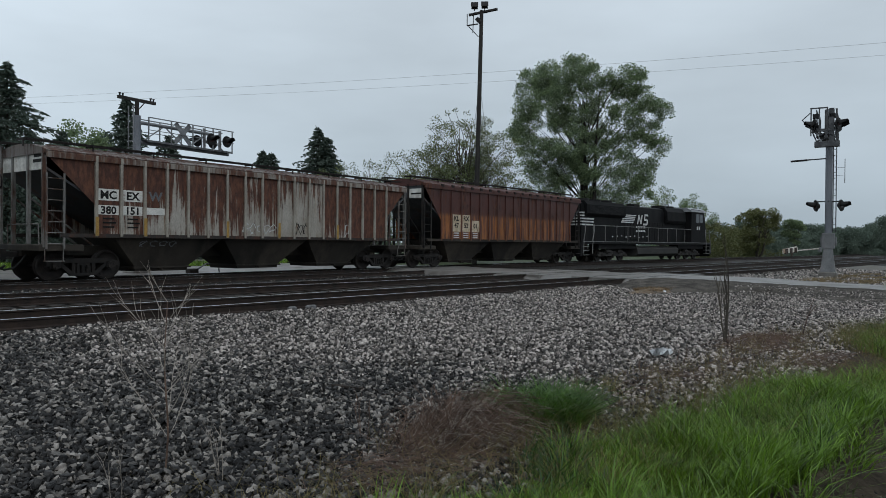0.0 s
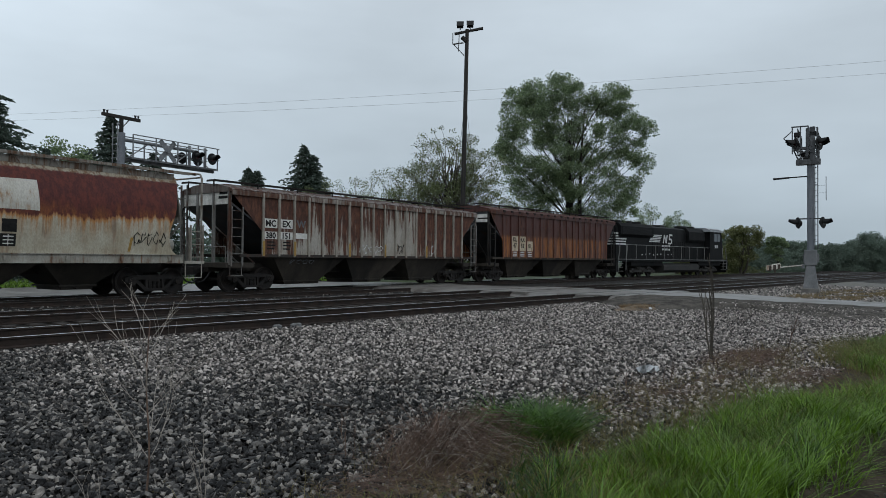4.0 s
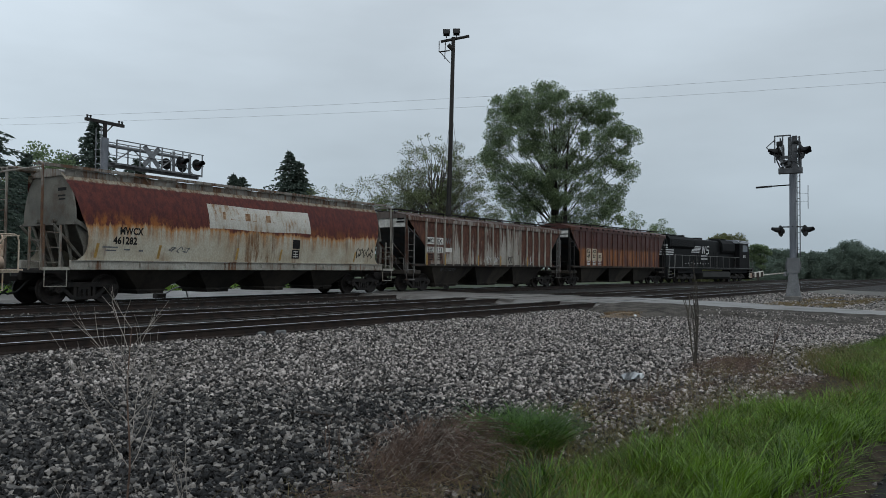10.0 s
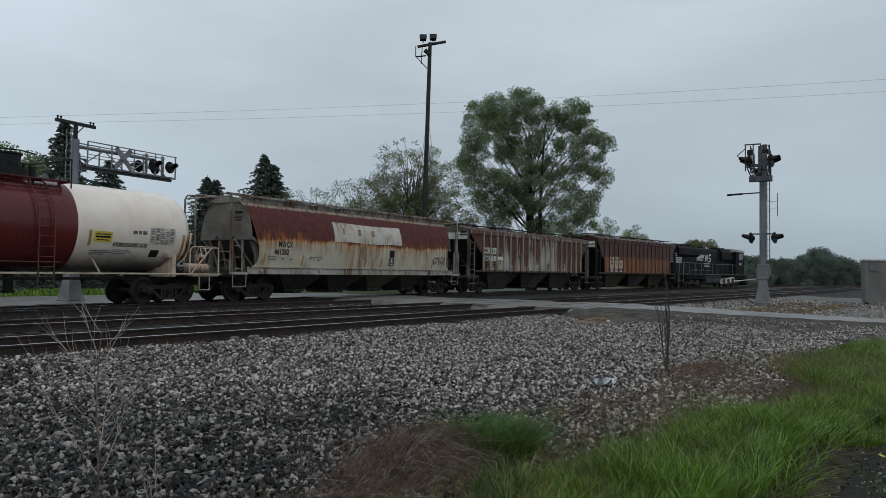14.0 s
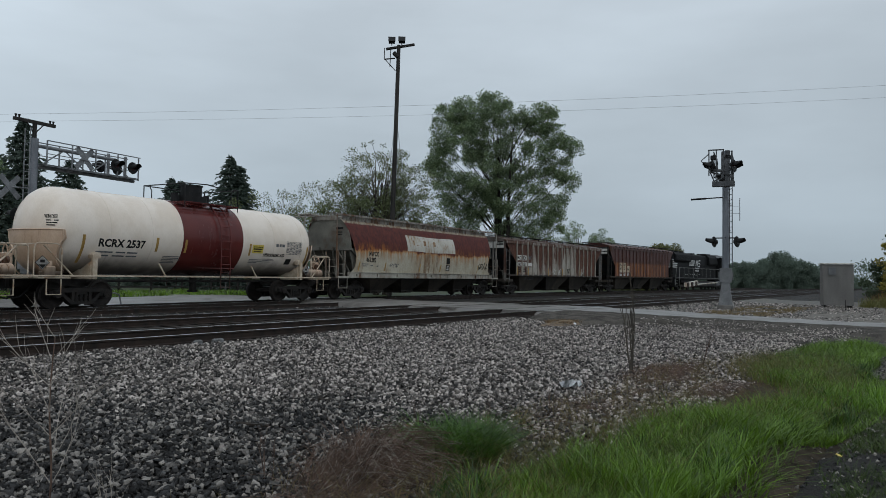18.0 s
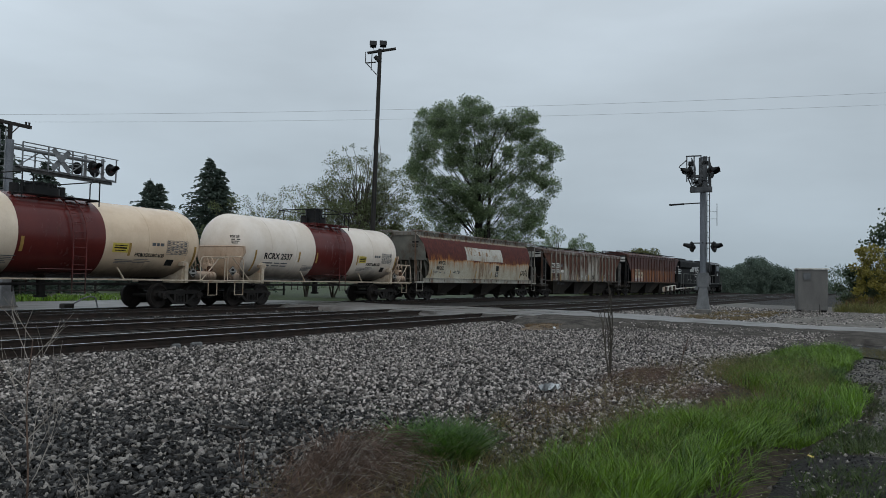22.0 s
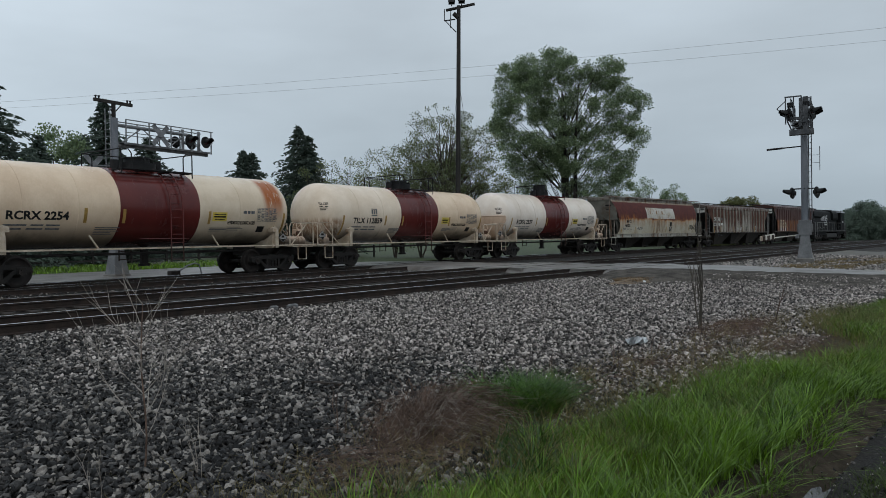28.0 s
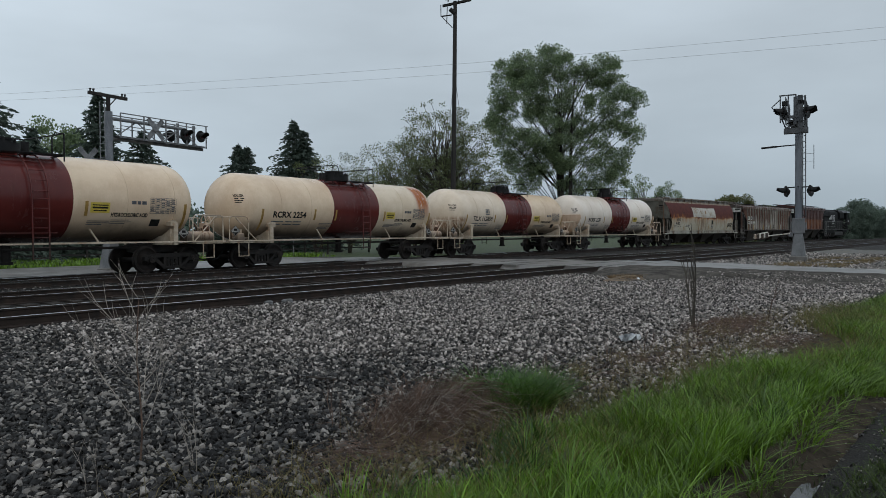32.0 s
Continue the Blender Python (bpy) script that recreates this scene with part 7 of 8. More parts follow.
# signal cabinet
cab = thing("signal_cabinet", "grey steel signal cabinet with a pale overhanging lid", "cabinet", pose(49.6, 5.25, -0.3, 0, 0, 13))
part("body", Build().block(-0.74, 0.74, -0.82, 0.82, 0.16, 2.62, 0.02), CABINET, cab)
part("lid", Build().block(-0.82, 0.82, -0.90, 0.90, 2.62, 2.71, 0.02), WHITE, cab, "pale metal lid")
part("skid", Build().box(-0.7, 0.7, -0.75, -0.62, 0, 0.16), STEEL_DARK, cab)
part("skid", Build().box(-0.7, 0.7, 0.62, 0.75, 0, 0.16), STEEL_DARK, cab)
part("meter_box", Build().block(-0.82, -0.74, 0.12, 0.52, 2.0, 2.42, 0.01), GALV_DULL, cab)
thing("marker_post", "thin dark steel marker post by the drive", "post", pose(44.6, 4.3, -0.3), b=Build().rod((0, 0, 0), (0, 0, 0.6), 0.02, 6), material=STEEL_DARK)

# floodlight pole
fp = thing("floodlight_pole", "tall dark timber pole with floodlights and guy wires", "light pole", pose(39.05, 31.25, 0))
part("pole", Build().tube([(-0.25, 0.15, -0.3), (-0.1, 0.07, 6), (0.0, 0, 12), (0.10, -0.05, 17.45)], 0.185, 12, 0.13), POLE_WOOD, fp)
lat = Vector((0.62, -0.78, 0))
part("cross_beam", Build().rod(Vector((0.1, 0, 17.3)) - lat * 0.85 + Vector((0, 0, -0.15)), Vector((0.1, 0, 17.3)) + lat * 1.15 + Vector((0, 0, 0.25)), 0.10, 6), POLE_WOOD, fp)
part("basket", Build().rod(Vector((0, 0, 16.5)) - lat * 0.15, Vector((0, 0, 16.4)) - lat * 0.9, 0.05, 5).rod(Vector((0, 0, 16.4)) - lat * 0.9, Vector((0, 0, 17.2)) - lat * 0.9, 0.03, 5)
     .rod(Vector((0, 0, 16.4)) - lat * 0.85, Vector((0, 0, 15.6)) - lat * 0.1, 0.03, 5).rod(Vector((0, 0, 15.9)) - lat * 0.5, Vector((0, 0, 17.2)) - lat * 0.45, 0.03, 5)
     .rod(Vector((0, 0, 16.9)) - lat * 0.25, Vector((0, 0, 16.6)) + lat * 0.05, 0.16, 8), POLE_WOOD, fp)
for d in (-0.42, 0.28):
    fl = Build()
    mm = Matrix.Translation(Vector((0.05, 0, 17.78 + 0.06 * d)) + lat * d) @ Matrix.Rotation(math.atan2(lat.y, lat.x), 4, "Z") @ Matrix.Rotation(-0.5, 4, "X")
    fl.box(-0.22, 0.22, -0.12, 0.14, -0.16, 0.18, mm).box(-0.25, 0.25, -0.16, -0.12, -0.2, 0.22, mm).rod(mm @ Vector((0, 0, -0.2)), mm @ Vector((0, 0, -0.45)), 0.04, 6)
    part("floodlight", fl, BLACK, fp, "square floodlight")
part("guy_wire", Build().rod((0, 0, 12.5), tuple(lat * 0.9 + Vector((0, 0, 5.5))), 0.012, 4).rod((0, 0, 12.5), tuple(-lat * 0.7 + Vector((0, 0, 6))), 0.012, 4), STEEL_DARK, fp)

# two wires strung from the cross arm over the tracks
for off, dz in ((-0.72, 0.0), (0.72, 0.0)):
    a = Vector((14.95 + off * 0.985, 31.5 + off * 0.17, 7.74))
    far, back = Vector((37.5 + off, -10.0, 9.12 if off < 0 else 8.94)), Vector((3.0 + off, 52.0, 8.6))
    pts = []
    for p, q in ((back, a), (a, far)):
        for i in range(17):
            t = i / 16
            pts.append(p.lerp(q, t) - Vector((0, 0, 4 * 0.35 * t * (1 - t))))
    thing("overhead_wire", "thin overhead line wire", "wire", group="overhead wires", b=Build().tube(pts, 0.0042, 4), material=GALV)
for p in ((37.5, -10.0, 9.6), (3.0, 52.0, 8.8)):
    t = thing("utility_pole", "weathered timber pole carrying the line wires", "pole", pose(p[0], p[1], -0.3))
    part("pole", Build().rod((0, 0, 0), (0, 0, p[2]), 0.15, 10, 0.11), POLE_WOOD, t)
    part("cross_arm", Build().block(-1.0, 1.0, -0.05, 0.05, p[2] - 0.2, p[2] - 0.06, 0.01), POLE_WOOD, t)


# ---- trees ----
def leaf_cloud(centres, radii, count, size, flat=0.75, droop=0.0, seed=0):
    """Leaf quads gathered round clump centres."""
    r = np.random.default_rng(seed)
    centres, radii = np.asarray(centres, float), np.asarray(radii, float)
    w = radii ** 2
    idx = r.choice(len(centres), count, p=w / w.sum())
    d = r.normal(size=(count, 3))
    d /= np.linalg.norm(d, axis=1)[:, None]
    rad = radii[idx] * (0.25 + 0.85 * r.random(count) ** 0.6)
    pos = centres[idx] + d * rad[:, None] * np.array([1, 1, flat])
    s = size * r.uniform(0.6, 1.3, count)
    u, v = r.normal(size=(count, 3)), r.normal(size=(count, 3))
    u /= np.linalg.norm(u, axis=1)[:, None]
    u[:, 2] -= droop
    v -= (v * u).sum(1)[:, None] * u / (u * u).sum(1)[:, None]
    v /= np.linalg.norm(v, axis=1)[:, None]
    p = np.stack([pos - u * s[:, None] * 0.5, pos + v * s[:, None] * 0.33 + u * s[:, None] * 0.05, pos + u * s[:, None] * 0.55, pos - v * s[:, None] * 0.33 + u * s[:, None] * 0.05], 1)
    return p


def crown_clumps(lobes, per, r_lo, r_hi, seed):
    r = random.Random(seed)
    out, rad = [], []
    for (x, y, z, R, sz) in lobes:
        for _ in range(int(per * R * R)):
            while True:
                p = Vector((r.uniform(-1, 1), r.uniform(-1, 1), r.uniform(-1, 1)))
                if 0.2 < p.length < 1.08:
                    break
            out.append((x + p.x * R, y + p.y * R, z + p.z * R * sz))
            rad.append(r.uniform(r_lo, r_hi))
    return out, rad


def tree(name, label, at, lobes, per, clump, leaves, leaf_size, leaf_mat, trunk_r, stems=1, seed=0, limb_every=3, bark=None, droop=0.0, limb=0.28, spread=1.0):
    r = random.Random(seed)
    t = thing(name, label, "tree", pose(*at))
    centres, radii = crown_clumps(lobes, per, clump[0], clump[1], seed)
    b = Build()
    z_top = max(c[2] for c in centres)
    bases = []
    for k in range(stems):
        a = k * 2.4
        sp = 0.25 * trunk_r * 4 if stems > 1 else 0
        base = Vector((sp * math.cos(a), sp * math.sin(a), 0))
        tip = Vector(((r.uniform(-1, 1) * 1.2 + sp * 5 * math.cos(a)) * spread, (r.uniform(-1, 1) * 1.2 + sp * 5 * math.sin(a)) * spread, z_top * r.uniform(0.75, 0.9)))
        pts = [base + (tip - base) * q + Vector((math.sin(q * 5 + k) * 0.25, math.cos(q * 4 + k) * 0.25, 0)) * (q > 0) for q in np.linspace(0, 1, 9)]
        b.tube(pts, trunk_r, 9, trunk_r * 0.15)
        bases.append(pts)
    part("trunk", b, bark or BARK, t)
    lb = Build()
    for i, c in enumerate(centres):
        if i % limb_every:
            continue
        c = Vector(c)
        pts = bases[i % stems]
        q = max(1, min(6, int(8 * max(0.12, (c.z - 0.25 * math.hypot(c.x, c.y) - 1.2) / z_top))))
        s = pts[q]
        mid = s.lerp(c, 0.5) + Vector((r.uniform(-0.4, 0.4), r.uniform(-0.4, 0.4), 0.35))
        lb.tube([s, s.lerp(mid, 0.5), mid, mid.lerp(c, 0.55), c], trunk_r * limb, 5, 0.01)
    tagged(part("branchwork", lb, bark or BARK, t), "bare brown limbs", kind="stuff")
    me = scatter_mesh("crown", leaf_cloud(centres, radii, leaves, leaf_size, droop=droop, seed=seed), [(0, 1, 2, 3)], 4, leaf_mat)
    part("crown", me, None, t)
    return t


def lateral(az, off, depth=0.0):
    a = radians(az)
    return off * math.cos(a) + depth * math.sin(a), -off * math.sin(a) + depth * math.cos(a)


def lobes_of(az, rows):
    out = []
    for off, z, R, sz, dep in rows:
        x, y = lateral(az, off, dep)
        out.append((x, y, z, R, sz))
    return out


tree("cottonwood_tree", "large green cottonwood with open branching crown", (53.4, 31.2, -0.3), lobes_of(59, (
    (-4.7, 15.1, 1.4, 0.9, 0), (-3.0, 15.8, 1.6, 0.9, 1), (-1.1, 15.8, 1.6, 0.9, -1), (0.5, 15.7, 1.2, 1.0, 1), (2.1, 15.2, 1.3, 1.0, 0.5), (3.6, 15.3, 1.3, 0.9, 0), (4.7, 13.9, 1.4, 0.9, 1), (5.8, 12.7, 1.0, 0.7, 0),
    (-0.8, 13.1, 1.7, 1.0, 0), (-3.0, 13.2, 1.9, 1.0, -1), (-4.9, 13.1, 1.2, 0.9, 0), (-5.7, 11.6, 1.2, 0.9, 1), (2.9, 12.4, 1.2, 1.0, -0.5), (4.6, 11.5, 1.3, 0.9, 0.5), (5.7, 10.0, 1.1, 0.8, 0), (1.1, 13.4, 0.8, 1.0, 0),
    (-4.4, 9.7, 1.6, 1.0, 0), (-1.7, 10.2, 2.0, 1.0, -1), (0.7, 10.9, 1.4, 1.0, 1), (2.6, 9.5, 1.5, 1.0, 0), (4.9, 8.0, 1.2, 0.8, 1), (-3.7, 7.7, 1.2, 0.8, 0), (-1.9, 7.7, 1.5, 1.0, 0), (0.4, 8.2, 1.4, 1.0, -1),
    (3.0, 7.0, 1.3, 0.9, 0), (4.6, 6.2, 1.1, 0.8, 0), (-2.8, 5.9, 1.0, 0.8, 0), (1.0, 5.6, 1.2, 0.8, 0), (3.2, 4.6, 1.2, 0.8, 0))),
     20, (0.28, 0.68), 116000, 0.140, LEAF_TREE, 0.25, 4, 8, 8, limb=0.16, bark=DARK_BARK, spread=0.55)
SHRUB = lambda w, h: lobes_of(50, ((0, 0.78 * h, 0.20 * h, 1.0, 0), (-0.28 * w, 0.62 * h, 0.17 * h, 1.0, 0.5), (0.30 * w, 0.66 * h, 0.18 * h, 0.9, -0.5), (-0.42 * w, 0.45 * h, 0.15 * h, 0.8, 0),
                                   (0.42 * w, 0.46 * h, 0.16 * h, 0.9, 0), (0, 0.45 * h, 0.22 * h, 0.9, 0), (0.1 * w, 0.25 * h, 0.2 * h, 0.8, 0)))
tree("birch_tree", "airy green tree with thin visible branches", (41.9, 35.2, -0.3), SHRUB(8.6, 12.2), 12, (0.25, 0.6), 32000, 0.118, LEAF_SHRUB, 0.12, 6, 21, 2)
tree("birch_tree", "thin young tree with sparse leaves", (42.6, 35.0, -0.3), SHRUB(4.6, 9.6), 10, (0.25, 0.6), 16000, 0.118, LEAF_SHRUB, 0.10, 4, 22, 2)
for (x, y, h, sd) in ((42.0, 40.5, 9.6, 31), (41.2, 44.4, 9.0, 32), (40.4, 47.8, 8.6, 33), (42.6, 38.2, 9.8, 34)):
    tree("willow_shrub", "pale airy willow scrub with fine bare twigs", (x, y, -0.3), SHRUB(4.8, h), 7, (0.3, 0.7), 7500, 0.118, LEAF_SHRUB, 0.07, 5, sd, 1)
tree("small_tree", "distant small tree above the train", (86.4, 39.5, -0.3), SHRUB(5.5, 8.9), 7, (0.35, 0.7), 14000, 0.15, LEAF_TREE, 0.15, 2, 41, 2)
tree("small_tree", "distant small tree above the train", (87.4, 35.8, -0.3), SHRUB(4.0, 7.8), 8, (0.35, 0.7), 10000, 0.15, LEAF_TREE, 0.15, 2, 42, 2)
tree("broadleaf_tree", "dense green tree behind the railway", (22.6, 57.0, -0.3), SHRUB(9.5, 10.6), 4, (0.6, 1.1), 20000, 0.22, LEAF_TREE, 0.25, 2, 43, 4)
tree("broadleaf_tree", "dense green tree behind the railway", (17.0, 60.0, -0.3), SHRUB(8, 7.6), 4, (0.6, 1.1), 14000, 0.22, LEAF_TREE, 0.25, 2, 44, 3)


def spruce(at, height, radius, seed, label="dark green conical spruce"):
    r = np.random.default_rng(seed)
    t = thing("spruce_tree", label, "tree", pose(*at), "spruces behind the railway")
    part("trunk", Build().rod((0, 0, 0), (0, 0, height), 0.2, 8, 0.02), BARK, t)
    pos, uu = [], []
    br = Build()
    z = 0.6
    while z < height * 0.985:
        f = 1 - z / height
        R = radius * (f ** 0.93) * r.uniform(0.70, 1.2)
        n = int(9 + 10 * f)
        for k in range(n):
            a = 2 * np.pi * (k + r.random()) / n
            L = R * r.uniform(0.6, 1.16) + 0.08
            up = 0.10 + 0.35 * (1 - f)
            dz = r.uniform(-0.2, 0.2)
            m = int(8 + 13 * L)
            q = r.random(m) ** 0.7
            off = r.normal(0, 0.07 + 0.10 * L, m) * (1.1 - 0.7 * q)
            x = np.cos(a) * L * q - np.sin(a) * off
            y = np.sin(a) * L * q + np.cos(a) * off
            zz = z + dz + L * (up * q - 0.42 * q * q) + r.normal(0, 0.05, m) - 0.15 * np.abs(off)
            pos.append(np.stack([x, y, zz], 1))
            uu.append(np.stack([np.cos(a) + r.normal(0, 0.5, m), np.sin(a) + r.normal(0, 0.5, m), r.normal(-0.25, 0.35, m)], 1))
            if k % 2 == 0:
                br.rod((0, 0, z + dz), (np.cos(a) * L * 0.9, np.sin(a) * L * 0.9, z + dz + L * (up - 0.35) * 0.85), 0.025, 4, 0.006)
        z += 0.23 + 0.13 * f
    tagged(part("branchwork", br, BARK, t), "thin brown boughs", kind="stuff")
    pos, uu = np.concatenate(pos), np.concatenate(uu)
    uu /= np.linalg.norm(uu, axis=1)[:, None]
    v = r.normal(size=uu.shape)
    v -= (v * uu).sum(1)[:, None] * uu
    v /= np.linalg.norm(v, axis=1)[:, None]
    s = r.uniform(0.18, 0.38, len(pos))[:, None]
    p = np.stack([pos - uu * s * 0.4, pos + v * s * 0.22, pos + uu * s * 0.7, pos - v * s * 0.22], 1)
    part("crown", scatter_mesh("crown", p, [(0, 1, 2, 3)], 4, NEEDLE), None, t)
    return t


spruce((43.7, 54.7, -0.3), 12.6, 6.2, 1)
spruce((44.5, 54.2, -0.3), 11.7, 5.3, 6)
spruce((42.0, 61.3, -0.3), 10.9, 5.5, 2)
spruce((42.7, 60.9, -0.3), 10.6, 5.3, 7)
spruce((28.0, 53.6, -0.3), 9.9, 5.2, 3)
spruce((24.0, 52.2, -0.3), 12.1, 4.6, 4)
spruce((14.9, 48.0, -0.3), 12.2, 6.8, 5)
spruce((20.4, 54.5, -0.3), 9.4, 4.6, 8)


def thicket(name, label, rows, leaves, size, material, seed, clump=(0.9, 1.9)):
    """Distant growth too dense to tell trees apart: rows of (x, y, height, radius)."""
    r = random.Random(seed)
    cs, rs = [], []
    for x, y, h, R in rows:
        for _ in range(int(10 + 9 * R)):
            a, q = r.uniform(0, 6.28), r.random() ** 0.5
            zz = r.uniform(0.0, 1.0)
            taper = (1 - zz ** 2.2) ** 0.5
            cs.append((x + R * q * taper * math.cos(a), y + R * q * taper * math.sin(a), -0.3 + h * zz * 0.93))
            rs.append(r.uniform(*clump) * (0.45 + 0.06 * h))
    me = scatter_mesh(name, leaf_cloud(cs, rs, leaves, size, 0.85, seed=seed), [(0, 1, 2, 3)], 4, material)
    return tagged(new(name, me), label, "woods", kind="stuff")


rt = random.Random(9)
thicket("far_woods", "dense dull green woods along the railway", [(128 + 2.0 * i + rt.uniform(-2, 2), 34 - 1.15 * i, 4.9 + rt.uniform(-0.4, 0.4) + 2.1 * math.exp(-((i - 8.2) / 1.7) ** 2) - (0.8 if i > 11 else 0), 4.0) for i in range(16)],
        84000, 0.27, LEAF_HAZED, 61, (0.7, 1.3))
thicket("far_woods", "hazy woods closing the distance", [(170 + rt.uniform(-8, 8), 95 - 7.5 * i, 5.0 + rt.uniform(-0.7, 0.7), 8) for i in range(16)], 44000, 0.36, LEAF_HAZED, 62, (1.0, 2.0))
thicket("trackside_bushes", "yellowing bushes beyond the train", [(84 + 2.2 * i, 33.0 - 0.1 * i, 4.6 - 0.12 * i + rt.uniform(-0.4, 0.5), 2.4) for i in range(9)], 24000, 0.2, LEAF_AUTUMN, 63, (0.5, 1.0))
tree("broadleaf_tree", "round yellowing tree rising behind the train", (95.2, 30.6, -0.3), lobes_of(72, ((-1.2, 4.6, 1.3, 0.9, 0), (0.6, 5.2, 1.5, 0.8, 0), (1.7, 4.4, 1.2, 0.9, 0), (0, 3.2, 2.0, 0.9, 0), (-0.6, 5.4, 0.8, 0.8, 0))), 9, (0.35, 0.7), 15000, 0.17, LEAF_AUTUMN, 0.15, 3, 45, 4)
tree("small_tree", "low dark green tree behind the train", (96.4, 26.8, -0.3), lobes_of(72, ((-0.4, 4.3, 0.9, 0.8, 0), (0.5, 4.0, 0.9, 0.8, 0), (0, 2.8, 1.2, 0.9, 0))), 9, (0.3, 0.6), 6000, 0.17, LEAF_TREE, 0.12, 2, 46, 3)
thicket("trackside_bushes", "green bushes beyond the train", [(100 + 3.0 * i, 35 - 0.25 * i, 4.4 + rt.uniform(-0.5, 0.9), 3.0) for i in range(10)], 20000, 0.28, LEAF_HAZED, 64, (0.6, 1.1))
thicket("roadside_trees", "dark green trees along the road", [(70 + 1.2 * i, 0.6 - 2.0 * i, 8.2 + 1.25 * i + rt.uniform(-0.3, 0.6), 3.4) for i in range(8)], 34000, 0.30, LEAF_DEEP, 65, (0.6, 1.2))
thicket("roadside_bushes", "low dark bushes behind the cabinet", [(58 + 1.0 * i, 3.4 - 0.7 * i, 3.0 + rt.uniform(-0.3, 0.5), 1.3) for i in range(7)], 15000, 0.18, LEAF_DEEP, 66, (0.4, 0.8))
thicket("yellow_bush", "bush with leaves turned yellow", [(57.6, 3.0, 4.5, 0.9), (58.2, 2.2, 4.7, 1.1), (58.8, 1.5, 4.0, 1.0), (57.8, 2.5, 3.6, 1.0)], 7500, 0.15, leafy("yellow_leaf", (0.10, 0.095, 0.022), (0.36, 0.30, 0.06), 0.6), 67, (0.35, 0.6))
thicket("hedge", "low green hedge behind the lane", [(-12 + 3.0 * i, 66 + rt.uniform(-1, 1), 2.6 + rt.uniform(-0.6, 0.8), 2.2) for i in range(24)], 22000, 0.33, LEAF_HAZED, 68, (0.7, 1.2))
thicket("far_woods", "far tree line on the horizon", [(-140 + 14 * i, 190 + rt.uniform(-12, 12), 8 + rt.uniform(-2, 3), 11) for i in range(26)], 9000, 1.8, LEAF_HAZED, 69, (2.0, 3.5))

# ---- behind the lane ----
shed = thing("shed", "pale blue metal shed with a low roof", "shed", pose(19.0, 64.0, -0.3, 0, 0, 8))
part("wall", Build().box(-4.5, 4.5, -3, 3, 0, 2.9), SIDING, shed)
part("roof", Build().prism([(-3.4, 2.8), (0, 4.1), (3.4, 2.8), (3.4, 2.92), (0, 4.24), (-3.4, 2.92)], -4.8, 4.8, True), SIDING, shed)
sr = Build()
for x in np.arange(-4.4, 4.5, 0.45):
    sr.box(x, x + 0.03, -3.02, -3.0, 0, 2.9)
part("siding_rib", sr, SIDING, shed)
part("door", Build().block(-1.2, 1.2, -3.05, -3.0, 0, 2.3, 0.01), GALV_DULL, shed)
fence = thing("rail_fence", "low weathered rail fence beyond the lane", "fence", pose(10, 44.5, -0.3))
fpost = mesh_from("post", Build().block(-0.06, 0.06, -0.06, 0.06, 0, 1.15, 0.01), POLE_WOOD)
for i in range(15):
    part("post", fpost, None, fence, at=pose(i * 2.4, 0.1 * math.sin(i), 0))
for z in (0.5, 0.95):
    part("rail", Build().box(0, 33.6, -0.1, -0.05, z, z + 0.1), POLE_WOOD, fence)
pipe = thing("bent_pipe", "bent pale pipe standing on a dark base by the lane", "pipe", pose(17.6, 30.2, -0.2))
part("pipe", Build().tube([(-0.6, 0, 0.1), (0.0, 0, 0.42), (0.35, 0, 0.52), (0.6, 0, 0.45), (0.72, 0, 0.0)], 0.035, 7), GALV, pipe)
part("base", Build().block(-0.9, -0.45, -0.2, 0.2, 0, 0.22, 0.03), STEEL_DARK, pipe)
sign = thing("road_sign", "back of a small road sign on a steel post", "sign", pose(32.2, 40.5, -0.2))
part("post", Build().rod((0, 0, 0), (0, 0, 2.3), 0.03, 6), GALV, sign)
part("plate", Build().block(-0.3, 0.3, -0.02, 0.0, 1.65, 2.25, 0.005), GALV_DULL, sign)


# ---- weeds and scraps in the yard ----
def sprig(b, p, way, length, r, depth, rnd, spread=0.5, kink=0.12):
    """A dry stem that forks."""
    pts, q, d = [Vector(p)], Vector(p), Vector(way).normalized()
    n = 5
    for i in range(n):
        d = (d + Vector((rnd.uniform(-1, 1), rnd.uniform(-1, 1), rnd.uniform(-0.3, 0.6))) * kink).normalized()
        q = q + d * length / n
        pts.append(q.copy())
    b.tube(pts, r, 5, r * 0.45)
    if depth:
        for i in range(2, n + 1):
            for _ in range(2 if i == n else 1):
                dd = (d + Vector((rnd.uniform(-1, 1), rnd.uniform(-1, 1), rnd.uniform(0.0, 0.5))) * spread).normalized()
                sprig(b, pts[i], dd, length * rnd.uniform(0.38, 0.6), r * 0.55, depth - 1, rnd, spread, kink)


def weed(name, label, at, stems, height, r, depth, material, seed, spread=0.55, base=0.06):
    rnd = random.Random(seed)
    t = thing(name, label, "weed", pose(at[0], at[1], float(ground_z(at[0], at[1])) - 0.02))
    for k in range(stems):
        b = Build()
        a = rnd.uniform(0, 6.28)
        sprig(b, (base * math.cos(a), base * math.sin(a), 0), (0.25 * math.cos(a) * spread, 0.25 * math.sin(a) * spread, 1), height * rnd.uniform(0.65, 1.0), r, depth, rnd, spread)
        part("stem", b, material, t)
    return t


